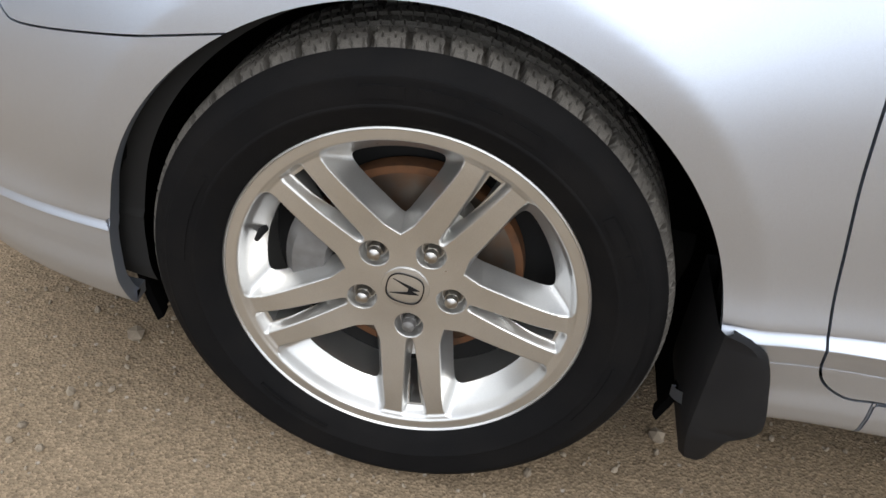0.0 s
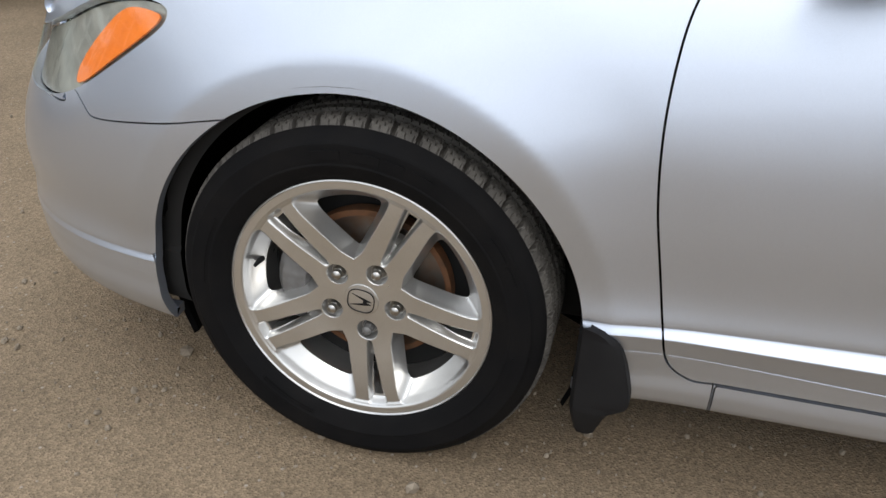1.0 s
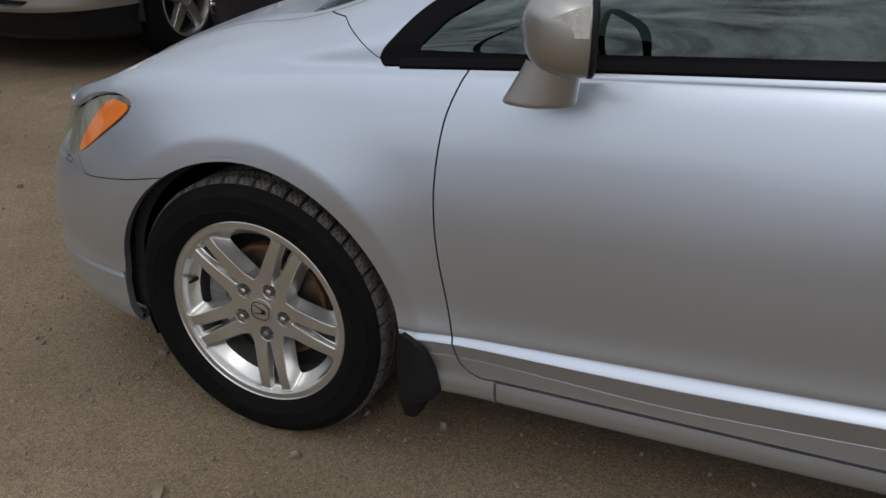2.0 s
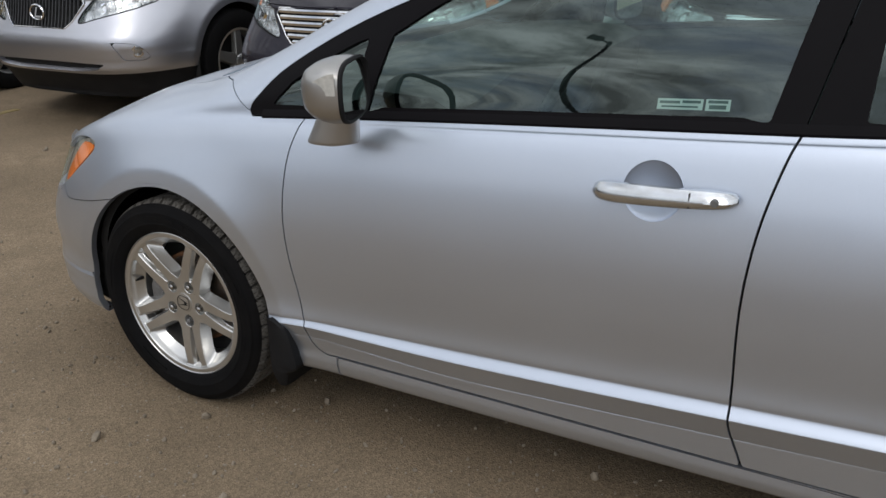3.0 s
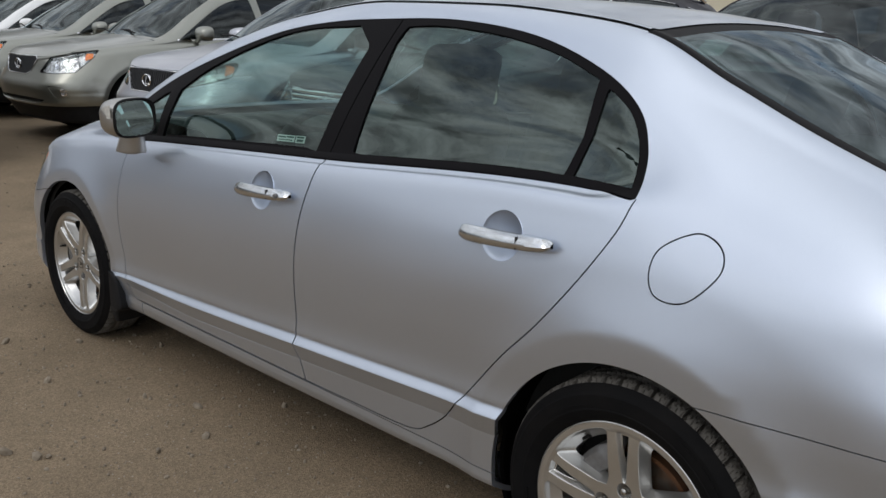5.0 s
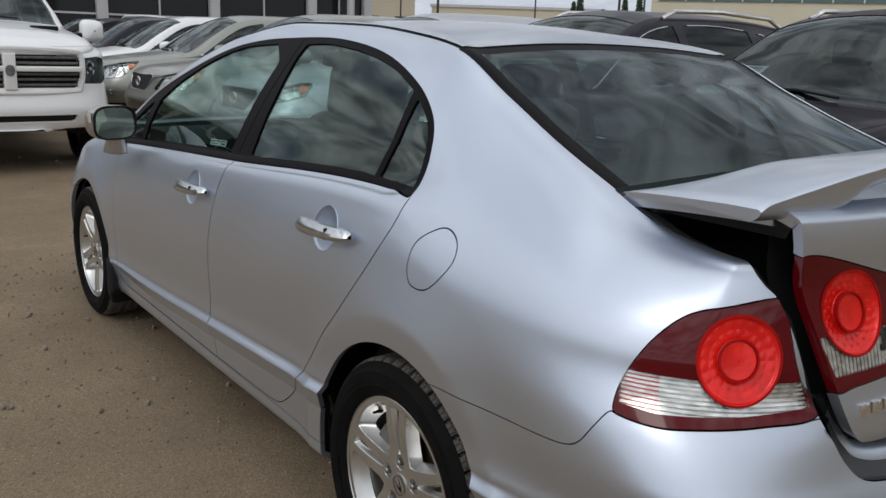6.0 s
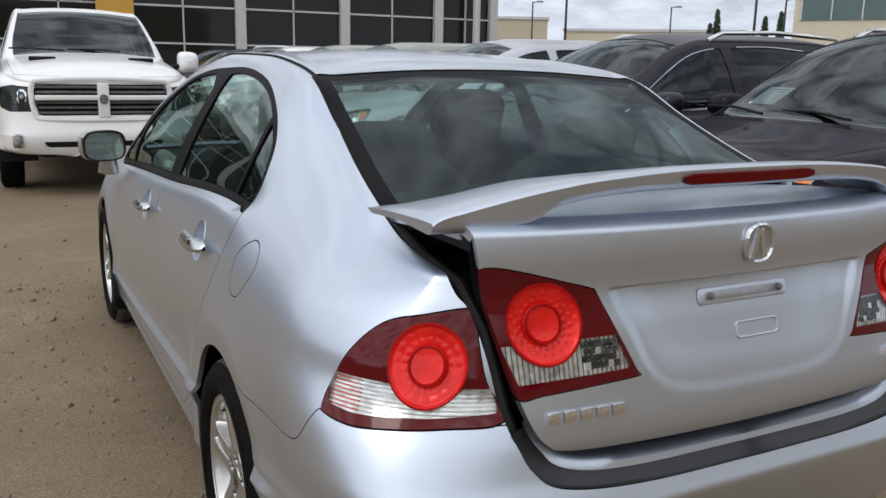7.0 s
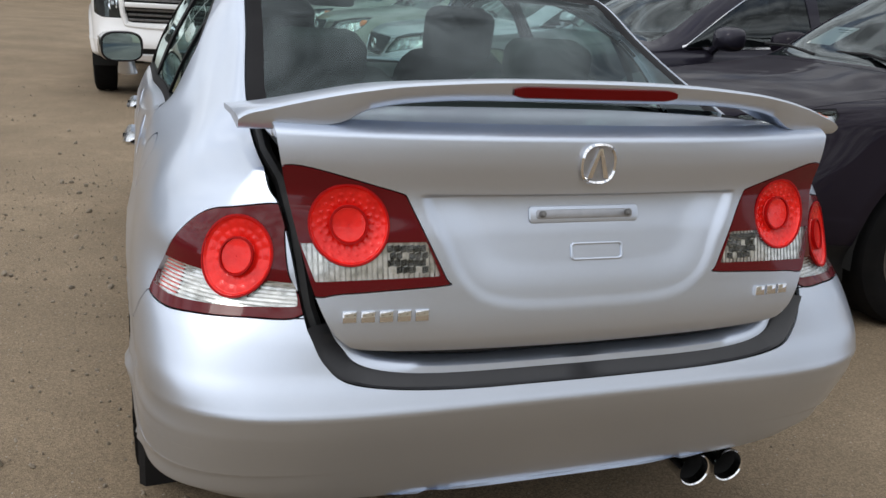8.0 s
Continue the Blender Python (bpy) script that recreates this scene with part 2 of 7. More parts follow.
def inside(pts, poly):
    """Signed distance of 2D points to a polygon's outline, positive inside."""
    best, odd = np.full(len(pts), 1e9), np.zeros(len(pts), bool)
    x, y = pts[:, 0], pts[:, 1]
    for a, b in zip(poly, np.roll(poly, -1, 0)):
        e = b - a
        L = max(e @ e, 1e-12)
        t = np.clip(((pts - a) @ e) / L, 0, 1)
        best = np.minimum(best, np.hypot(x - a[0] - t * e[0], y - a[1] - t * e[1]))
        cross = (a[1] > y) != (b[1] > y)
        with np.errstate(divide="ignore", invalid="ignore"):
            odd ^= cross & (x < (b[0] - a[0]) * (y - a[1]) / (b[1] - a[1] if b[1] != a[1] else 1e-12) + a[0])
    return np.where(odd, best, -best)


def grid_faces(ni, nj):
    i, j = np.meshgrid(np.arange(ni - 1), np.arange(nj - 1), indexing="ij")
    a = (i * nj + j).ravel()
    b, c, d = a + nj, a + nj + 1, a + 1
    return np.vstack([np.column_stack([a, b, c]), np.column_stack([a, c, d])])


class Skin:
    """A triangle skin with smooth normals, which can be clipped along a field and pushed in or out."""

    def __init__(self, V, N, F):
        self.V, self.N, self.F = V, N, F

    @classmethod
    def grid(cls, G, flip=False):
        du, dv = np.gradient(G, axis=0), np.gradient(G, axis=1)
        N = np.cross(du, dv)
        if flip:
            N = -N
        # where rows crowd together, take the way of the larger faces beside them
        wide = sum(np.roll(N, k, axis=1) for k in range(-3, 4))
        wide /= np.maximum(np.linalg.norm(wide, axis=2, keepdims=True), 1e-12)
        N /= np.maximum(np.linalg.norm(N, axis=2, keepdims=True), 1e-9)
        if G.shape[1] > 60:
            N = np.where((N * wide).sum(axis=2, keepdims=True) < 0.6, wide, N)
        F = grid_faces(*G.shape[:2])
        return cls(G.reshape(-1, 3), N.reshape(-1, 3), F[:, ::-1] if flip else F)

    def clip(self, val):
        """Keeps where val is positive."""
        F, V, N = self.F, self.V, self.N
        if len(F) == 0:
            return self
        ins = val > 0
        cnt = ins[F].sum(1)
        keep = F[cnt == 3]
        mixed = F[(cnt == 1) | (cnt == 2)]
        if len(mixed):
            one = cnt[(cnt == 1) | (cnt == 2)] == 1
            odd = np.where(one[:, None], ins[mixed], ~ins[mixed]).argmax(1)
            r = np.arange(len(mixed))
            p, q, s = mixed[r, odd], mixed[r, (odd + 1) % 3], mixed[r, (odd + 2) % 3]
            edges = np.sort(np.vstack([np.column_stack([p, q]), np.column_stack([p, s])]), axis=1)
            uniq, inv = np.unique(edges, axis=0, return_inverse=True)
            inv = inv.ravel()
            a, b = uniq[:, 0], uniq[:, 1]
            t = (val[a] / (val[a] - val[b]))[:, None]
            nv = V[a] + t * (V[b] - V[a])
            nn = N[a] + t * (N[b] - N[a])
            nn /= np.maximum(np.linalg.norm(nn, axis=1, keepdims=True), 1e-9)
            base = len(V)
            e1, e2 = base + inv[:len(mixed)], base + inv[len(mixed):]
            V, N = np.vstack([V, nv]), np.vstack([N, nn])
            tri = np.column_stack([p, e1, e2])[one]
            two = ~one
            keep = np.vstack([keep, tri, np.column_stack([e1, q, s])[two], np.column_stack([e1, s, e2])[two]])
        used, inv = np.unique(keep.ravel(), return_inverse=True)
        return Skin(V[used], N[used], inv.reshape(-1, 3))

    def push(self, d):
        return Skin(self.V + self.N * (d if np.isscalar(d) else d[:, None]), self.N, self.F)

    def mirror(self):
        k = np.array([1, -1, 1.0])
        return Skin(self.V * k, self.N * k, self.F[:, ::-1])

    def add(self, other):
        return Skin(np.vstack([self.V, other.V]), np.vstack([self.N, other.N]), np.vstack([self.F, other.F + len(self.V)]))

    def weld(self):
        """Joins vertices that share one place."""
        _, idx, inv = np.unique(np.round(self.V, 6), axis=0, return_index=True, return_inverse=True)
        F = inv.ravel()[self.F]
        F = F[(F[:, 0] != F[:, 1]) & (F[:, 1] != F[:, 2]) & (F[:, 0] != F[:, 2])]
        return Skin(self.V[idx], self.N[idx], F)

    def rim(self, depth):
        """Folds the open edges inwards, to give the sheet its thickness."""
        F = self.F
        e = np.vstack([F[:, [0, 1]], F[:, [1, 2]], F[:, [2, 0]]])
        key = np.sort(e, axis=1)
        _, idx, cnt = np.unique(key, axis=0, return_index=True, return_counts=True)
        e = e[idx[cnt == 1]]
        if not len(e):
            return self
        a, b = self.V[e[:, 0]], self.V[e[:, 1]]
        a2, b2 = a - self.N[e[:, 0]] * depth, b - self.N[e[:, 1]] * depth
        n = np.cross(a2 - a, b - a)
        n /= np.maximum(np.linalg.norm(n, axis=1, keepdims=True), 1e-9)
        k, o = len(e), len(self.V)
        r = o + np.arange(k)
        f = np.vstack([np.column_stack([r, r + 2 * k, r + k]), np.column_stack([r + k, r + 2 * k, r + 3 * k])])
        return Skin(np.vstack([self.V, a, b, a2, b2]), np.vstack([self.N, n, n, n, n]), np.vstack([F, f]))

    def mesh(self, name):
        me = bpy.data.meshes.new(name)
        me.from_pydata(self.V.tolist(), [], self.F.tolist())
        me.shade_smooth()
        me.normals_split_custom_set_from_vertices(self.N.tolist())
        return me

    def put(self, name, mat, parent, label="", depth=0.0):
        s = self.rim(depth) if depth else self
        if len(s.F) == 0:
            return None
        return mesh_part(name, s.mesh(name), mat, parent, label, smooth=False)

    @property
    def x(self):
        return self.V[:, 0]

    @property
    def y(self):
        return self.V[:, 1]

    @property
    def z(self):
        return self.V[:, 2]

    def side(self, poly):
        """Distance inside an outline drawn on the side view."""
        return inside(self.V[:, [0, 2]], np.asarray(poly))

    def back(self, poly):
        return inside(self.V[:, [1, 2]], np.asarray(poly))

    def wheel(self, cx, cz):
        return np.hypot(self.x - cx, self.z - cz)


def smooth01(t):
    t = np.clip(t, 0, 1)
    return t * t * (3 - 2 * t)


def hull(P, step=0.012):
    """The left half of a car's outer skin: sections across the car, swept along it and rounded off to nose and tail.
    The nose points to -x; the left side is -y; the front axle is at x = 0."""
    xf0, xF, nf, xr0, xR, nr = P["xf0"], P["xF"], P["nf"], P["xr0"], P["xR"], P["nr"]
    th = np.linspace(0, math.pi / 2, P.get("ends", 60))
    xs_f, tp_f = xf0 - (xf0 - xF) * np.sin(th) ** (2 / nf), np.cos(th) ** (2 / nf)
    xs_r, tp_r = xr0 + (xR - xr0) * np.sin(th) ** (2 / nr), np.cos(th) ** (2 / nr)
    mid = np.linspace(xf0, xr0, int((xr0 - xf0) / step))
    X = np.concatenate([xs_f[::-1], mid[1:-1], xs_r])
    T = np.concatenate([tp_f[::-1], np.ones(len(mid) - 2), tp_r])
    def taper(n, m):
        """How far the width has closed in, for a squarer or rounder tail and nose."""
        a, b = np.clip((X - xr0) / (xR - xr0), 0, 1), np.clip((xf0 - X) / (xf0 - xF), 0, 1)
        return np.maximum(1 - a ** n, 0) ** (1 / n) * np.maximum(1 - b ** m, 0) ** (1 / m)

    TL = taper(P.get("nr_low", nr), P.get("nf_low", nf))
    W, zt, zb = P["w"], pch(P["trim"], X), pch(P["belt"], X)
    ze, zc, ye = pch(P["ze"], X), pch(P["zc"], X), pch(P["ye"], X)
    bot = pch(P["bottom"], X)
    one = np.ones_like(X)
    lift = pch(P.get("low_lift", [(-9, 0), (9, 0)]), X)
    yb = pch(P["yb"], X)
    pinch = pch(P.get("pinch", [(-9, 0), (9, 0)]), X)
    # where the lower edge is sharp rather than rolled under
    hard = pch(P.get("hard", [(-9, 0), (9, 0)]), X)
    rows = [(0.78 * W * TL, bot), ((0.90 + 0.05 * hard) * W * TL, bot), ((0.97 + 0.014 * hard) * W * TL, bot + 0.03 - 0.026 * hard)]
    for dy, z in P["low"]:
        rows.append(((W + dy * (1 - hard) + 0.0030 * hard) * TL, z + lift))
    fade, tall = pch(P["band_fade"], X), pch(P["band_tall"], X)
    for dy, dz in P["band"]:
        rows.append(((W + (dy * fade * (1 - hard) + 0.0034 * hard if dz < -0.05 else dy * fade)) * TL, zt + dz * tall))
    for dy, k in P["flank"]:
        rows.append(((W + dy - pinch * smooth01((k - 0.5) / 0.4)) * (TL + (T - TL) * smooth01((k - 0.30) / 0.6)), zt + (zb - zt) * k))
    ytop = yb * T
    yE = np.minimum(ye, P.get("edge", 0.88) * ytop)
    rows.append((ytop, zb))
    for k, out in ((0.33, P["bulge"] * 0.9), (0.7, P["bulge"])):
        rows.append((ytop + (yE - ytop) * k + out * np.minimum(1, T * 2), zb + (ze - zb) * k))
    rows.append((yE, ze))
    if "shoulder" in P:
        # behind the windows the flank runs up to the crest in one convex sweep
        xa, xb, k0 = P["shoulder"]
        wt, late = smooth01((X - xa) / (xb - xa)), smooth01((X - 2.8) / 0.7)
        e = len(rows) - 1
        (ya, za), (yq, zq) = rows[k0], rows[e]
        y1, z1, y2, z2 = ya - (0.11 - 0.06 * late) * (ya - yq), za + (0.36 + 0.20 * late) * (zq - za), yq + (0.36 + 0.16 * late) * (ya - yq), zq - (0.21 - 0.09 * late) * (zq - za)
        y1 = np.minimum(y1, np.maximum(ya, yq))
        for i in range(k0 + 1, e):
            t = (i - k0) / (e - k0)
            by = (1 - t) ** 3 * ya + 3 * t * (1 - t) ** 2 * y1 + 3 * t * t * (1 - t) * y2 + t ** 3 * yq
            bz = (1 - t) ** 3 * za + 3 * t * (1 - t) ** 2 * z1 + 3 * t * t * (1 - t) * z2 + t ** 3 * zq
            rows[i] = (rows[i][0] + (by - rows[i][0]) * wt, rows[i][1] + (bz - rows[i][1]) * wt)
    rows.append((yE * 0.86, ze + (zc - ze) * 0.34))
    rows.append((yE * 0.5, ze + (zc - ze) * 0.80))
    rows.append((yE * 0.2, ze + (zc - ze) * 0.97))
    rows.append((0 * one, zc))
    Y, Z = np.array([r[0] for r in rows]), np.array([r[1] for r in rows])
    C = np.stack([Y, Z], axis=2)
    n = P.get("sub", 6)
    S = crv(C, n)
    G = np.empty((len(X), len(S), 3))
    G[:, :, 0] = X[:, None]
    G[:, :, 1] = -S[:, :, 0].T
    G[:, :, 2] = S[:, :, 1].T
    x, y, z = G[:, :, 0], G[:, :, 1], G[:, :, 2]
    lean_r, lean_f = pch(P["lean_r"], z), pch(P["lean_f"], z)
    x += smooth01((x - xr0) / (xR - xr0)) * lean_r + smooth01((xf0 - x) / (xf0 - xF)) * lean_f
    for cx, cz, ra, amp, wid in P["flares"]:
        r = np.hypot(x - cx, z - cz)
        if "crease" in P:
            # a flat lip up to a soft crease, outside which the wing falls away hollow
            lip, reach = P["crease"][0 if cx < 1 else 1]
            u = r - ra - lip
            rise = np.where(u < 0, 1 + 0.22 * np.maximum(u, -lip) / lip, np.maximum(0, 1 - u / reach) ** 2)
            low = 1 - smooth01((0.42 - z) / 0.09) * (x < 0)
            y -= amp * rise * low * (z > cz - 0.14) * smooth01((-y - 0.5) / 0.2)
        else:
            y -= amp * (1 - smooth01((r - ra - wid * 0.72) / (wid * 0.75))) * (z > cz - 0.14) * smooth01((-y - 0.5) / 0.2)
    return Skin.grid(G, flip=P.get("flip", False))


def box(bm, x0, x1, y0, y1, z0, z1, bevel=0.0):
    """A box with rounded edges, added to a bmesh."""
    r = bmesh.ops.create_cube(bm, size=1)
    bmesh.ops.transform(bm, matrix=Matrix.Translation(((x0 + x1) / 2, (y0 + y1) / 2, (z0 + z1) / 2)) @ Matrix.Diagonal((x1 - x0, y1 - y0, z1 - z0, 1)), verts=r["verts"])
    if bevel:
        es = list({e for v in r["verts"] for e in v.link_edges})
        bmesh.ops.bevel(bm, geom=es, offset=bevel, segments=3, affect="EDGES", profile=0.5)
    return r


def spin_mesh(bm, prof, n=64, m=None, closed=False):
    """A turned shape: (radius, depth) along the local y axis, added to a bmesh."""
    rings = []
    for k in range(n):
        a = 2 * math.pi * k / n
        rings.append([bm.verts.new((r * math.cos(a), d, r * math.sin(a))) for r, d in prof])
    if m is not None:
        bmesh.ops.transform(bm, matrix=m, verts=[v for r in rings for v in r])
    for k in range(n):
        A, B = rings[k], rings[(k + 1) % n]
        for i in range(len(prof) - (0 if closed else 1)):
            j = (i + 1) % len(prof)
            if A[i] is A[j]:
                continue
            bm.faces.new((A[i], A[j], B[j], B[i]))
    return rings


def tube(name, pts, radius, mat, parent, label="", sides=8):
    """A round bar along points."""
    bm = bmesh.new()
    pts = [Vector(p) for p in pts]
    rings = []
    for i, p in enumerate(pts):
        d = (pts[min(i + 1, len(pts) - 1)] - pts[max(i - 1, 0)]).normalized()
        u = d.orthogonal().normalized() if i == 0 else (u - d * u.dot(d)).normalized()
        v = d.cross(u)
        r = radius if np.isscalar(radius) else radius[i]
        rings.append([bm.verts.new(p + (u * math.cos(a) + v * math.sin(a)) * r) for a in [2 * math.pi * k / sides for k in range(sides)]])
    for A, B in zip(rings, rings[1:]):
        for k in range(sides):
            bm.faces.new((A[k], A[(k + 1) % sides], B[(k + 1) % sides], B[k]))
    bm.faces.new(rings[0][::-1])
    bm.faces.new(rings[-1])
    return part(name, bm, mat, parent, label)


def plate(name, outline, thick, mat, parent, m=None, label="", bevel=0.0):
    """A flat plate cut to a 2D outline, of some thickness, placed by m (outline in local x, z; thickness towards -y)."""
    bm = bmesh.new()
    f = bm.faces.new([bm.verts.new((p[0], 0, p[1])) for p in outline])
    r = bmesh.ops.extrude_face_region(bm, geom=[f])
    bmesh.ops.translate(bm, vec=(0, -thick, 0), verts=[g for g in r["geom"] if isinstance(g, bmesh.types.BMVert)])
    if bevel:
        top = [e for e in bm.edges if all(abs(v.co.y + thick) < 1e-6 for v in e.verts)]
        bmesh.ops.bevel(bm, geom=top, offset=bevel, segments=2, affect="EDGES", profile=0.5)
    if m is not None:
        bmesh.ops.transform(bm, matrix=m, verts=bm.verts)
    return part(name, bm, mat, parent, label)


def sweep(name, rings, mat, parent, label="", closed=False):
    """A skin through rows of points."""
    G = np.array(rings, float)
    if closed:
        G = np.concatenate([G, G[:, :1]], axis=1)
    bm = bmesh.new()
    V = [[bm.verts.new(p) for p in r] for r in (G[:, :-1] if closed else G)]
    for A, B in zip(V, V[1:]):
        m = len(A)
        for k in range(m if closed else m - 1):
            bm.faces.new((A[k], A[(k + 1) % m], B[(k + 1) % m], B[k]))
    return part(name, bm, mat, parent, label)


# ---------------------------------------------------------------- ground


def asphalt():
    """Worn dusty asphalt: grains of differing brightness, pale pebbles, and large drifts of dust."""
    m = bpy.data.materials.new("dusty_asphalt")
    m.use_nodes = True
    n, l = m.node_tree.nodes, m.node_tree.links
    b = n["Principled BSDF"]
    b.inputs["Roughness"].default_value, b.inputs["Specular IOR Level"].default_value = 0.92, 0.25
    co = n.new("ShaderNodeTexCoord")

    def noise_tex(scale, detail=4.0, rough=0.55):
        t = n.new("ShaderNodeTexNoise")
        t.inputs["Scale"].default_value, t.inputs["Detail"].default_value, t.inputs["Roughness"].default_value = scale, detail, rough
        l.new(co.outputs["Object"], t.inputs["Vector"])
        return t

    def remap(sock, a, c, lo, hi):
        r = n.new("ShaderNodeMapRange")
        for k, v in (("From Min", a), ("From Max", c), ("To Min", lo), ("To Max", hi)):
            r.inputs[k].default_value = v
        l.new(sock, r.inputs["Value"])
        return r.outputs["Result"]

    def mix(fac, c1, c2, how="MIX"):
        x = n.new("ShaderNodeMixRGB")
        x.blend_type = how
        for s_, v in ((0, fac), (1, c1), (2, c2)):
            if isinstance(v, (int, float)):
                x.inputs[s_].default_value = v
            elif isinstance(v, tuple):
                x.inputs[s_].default_value = (*v, 1)
            else:
                l.new(v, x.inputs[s_])
        return x.outputs["Color"]
    grain = n.new("ShaderNodeTexVoronoi")
    grain.inputs["Scale"].default_value = 210.0
    l.new(co.outputs["Object"], grain.inputs["Vector"])
    bw = n.new("ShaderNodeRGBToBW")
    l.new(grain.outputs["Color"], bw.inputs["Color"])
    pebble = n.new("ShaderNodeTexVoronoi")
    pebble.inputs["Scale"].default_value = 55.0
    l.new(co.outputs["Object"], pebble.inputs["Vector"])
    pbw = n.new("ShaderNodeRGBToBW")
    l.new(pebble.outputs["Color"], pbw.inputs["Color"])
    drift = remap(noise_tex(0.9).outputs["Fac"], 0.38, 0.66, 0.0, 1.0)
    patch = remap(noise_tex(6.0).outputs["Fac"], 0.35, 0.68, 0.0, 1.0)
    base = mix(drift, GROUND_A, GROUND_B)
    base = mix(patch, base, GROUND_C)
    base = mix(1.0, base, remap(bw.outputs["Val"], 0.15, 0.85, 0.70, 1.26), "MULTIPLY")
    base = mix(1.0, base, remap(noise_tex(420.0, 2.0).outputs["Fac"], 0.3, 0.7, 0.80, 1.20), "MULTIPLY")
    near = remap(pebble.outputs["Distance"], 0.10, 0.22, 1.0, 0.0)
    few = remap(pbw.outputs["Val"], 0.70, 0.76, 0.0, 1.0)
    both = n.new("ShaderNodeMath")
    both.operation = "MULTIPLY"
    l.new(near, both.inputs[0])
    l.new(few, both.inputs[1])
    base = mix(both.outputs["Value"], base, (0.36, 0.32, 0.27))
    l.new(base, b.inputs["Base Color"])
    bump = n.new("ShaderNodeBump")
    bump.inputs["Strength"].default_value, bump.inputs["Distance"].default_value = 0.9, 0.004
    l.new(mix(0.4, grain.outputs["Distance"], noise_tex(90.0).outputs["Fac"]), bump.inputs["Height"])
    l.new(bump.outputs["Normal"], b.inputs["Normal"])
    return m


GROUND_A, GROUND_B, GROUND_C = (0.285, 0.215, 0.143), (0.178, 0.134, 0.088), (0.222, 0.168, 0.111)
ASPHALT = asphalt()


def ground():
    bm = bmesh.new()
    bmesh.ops.create_grid(bm, x_segments=60, y_segments=60, size=700)
    ob = part("ground", bm, ASPHALT)
    tagged(ob, "brown dusty asphalt of a car lot", "ground", kind="structure")


ground()

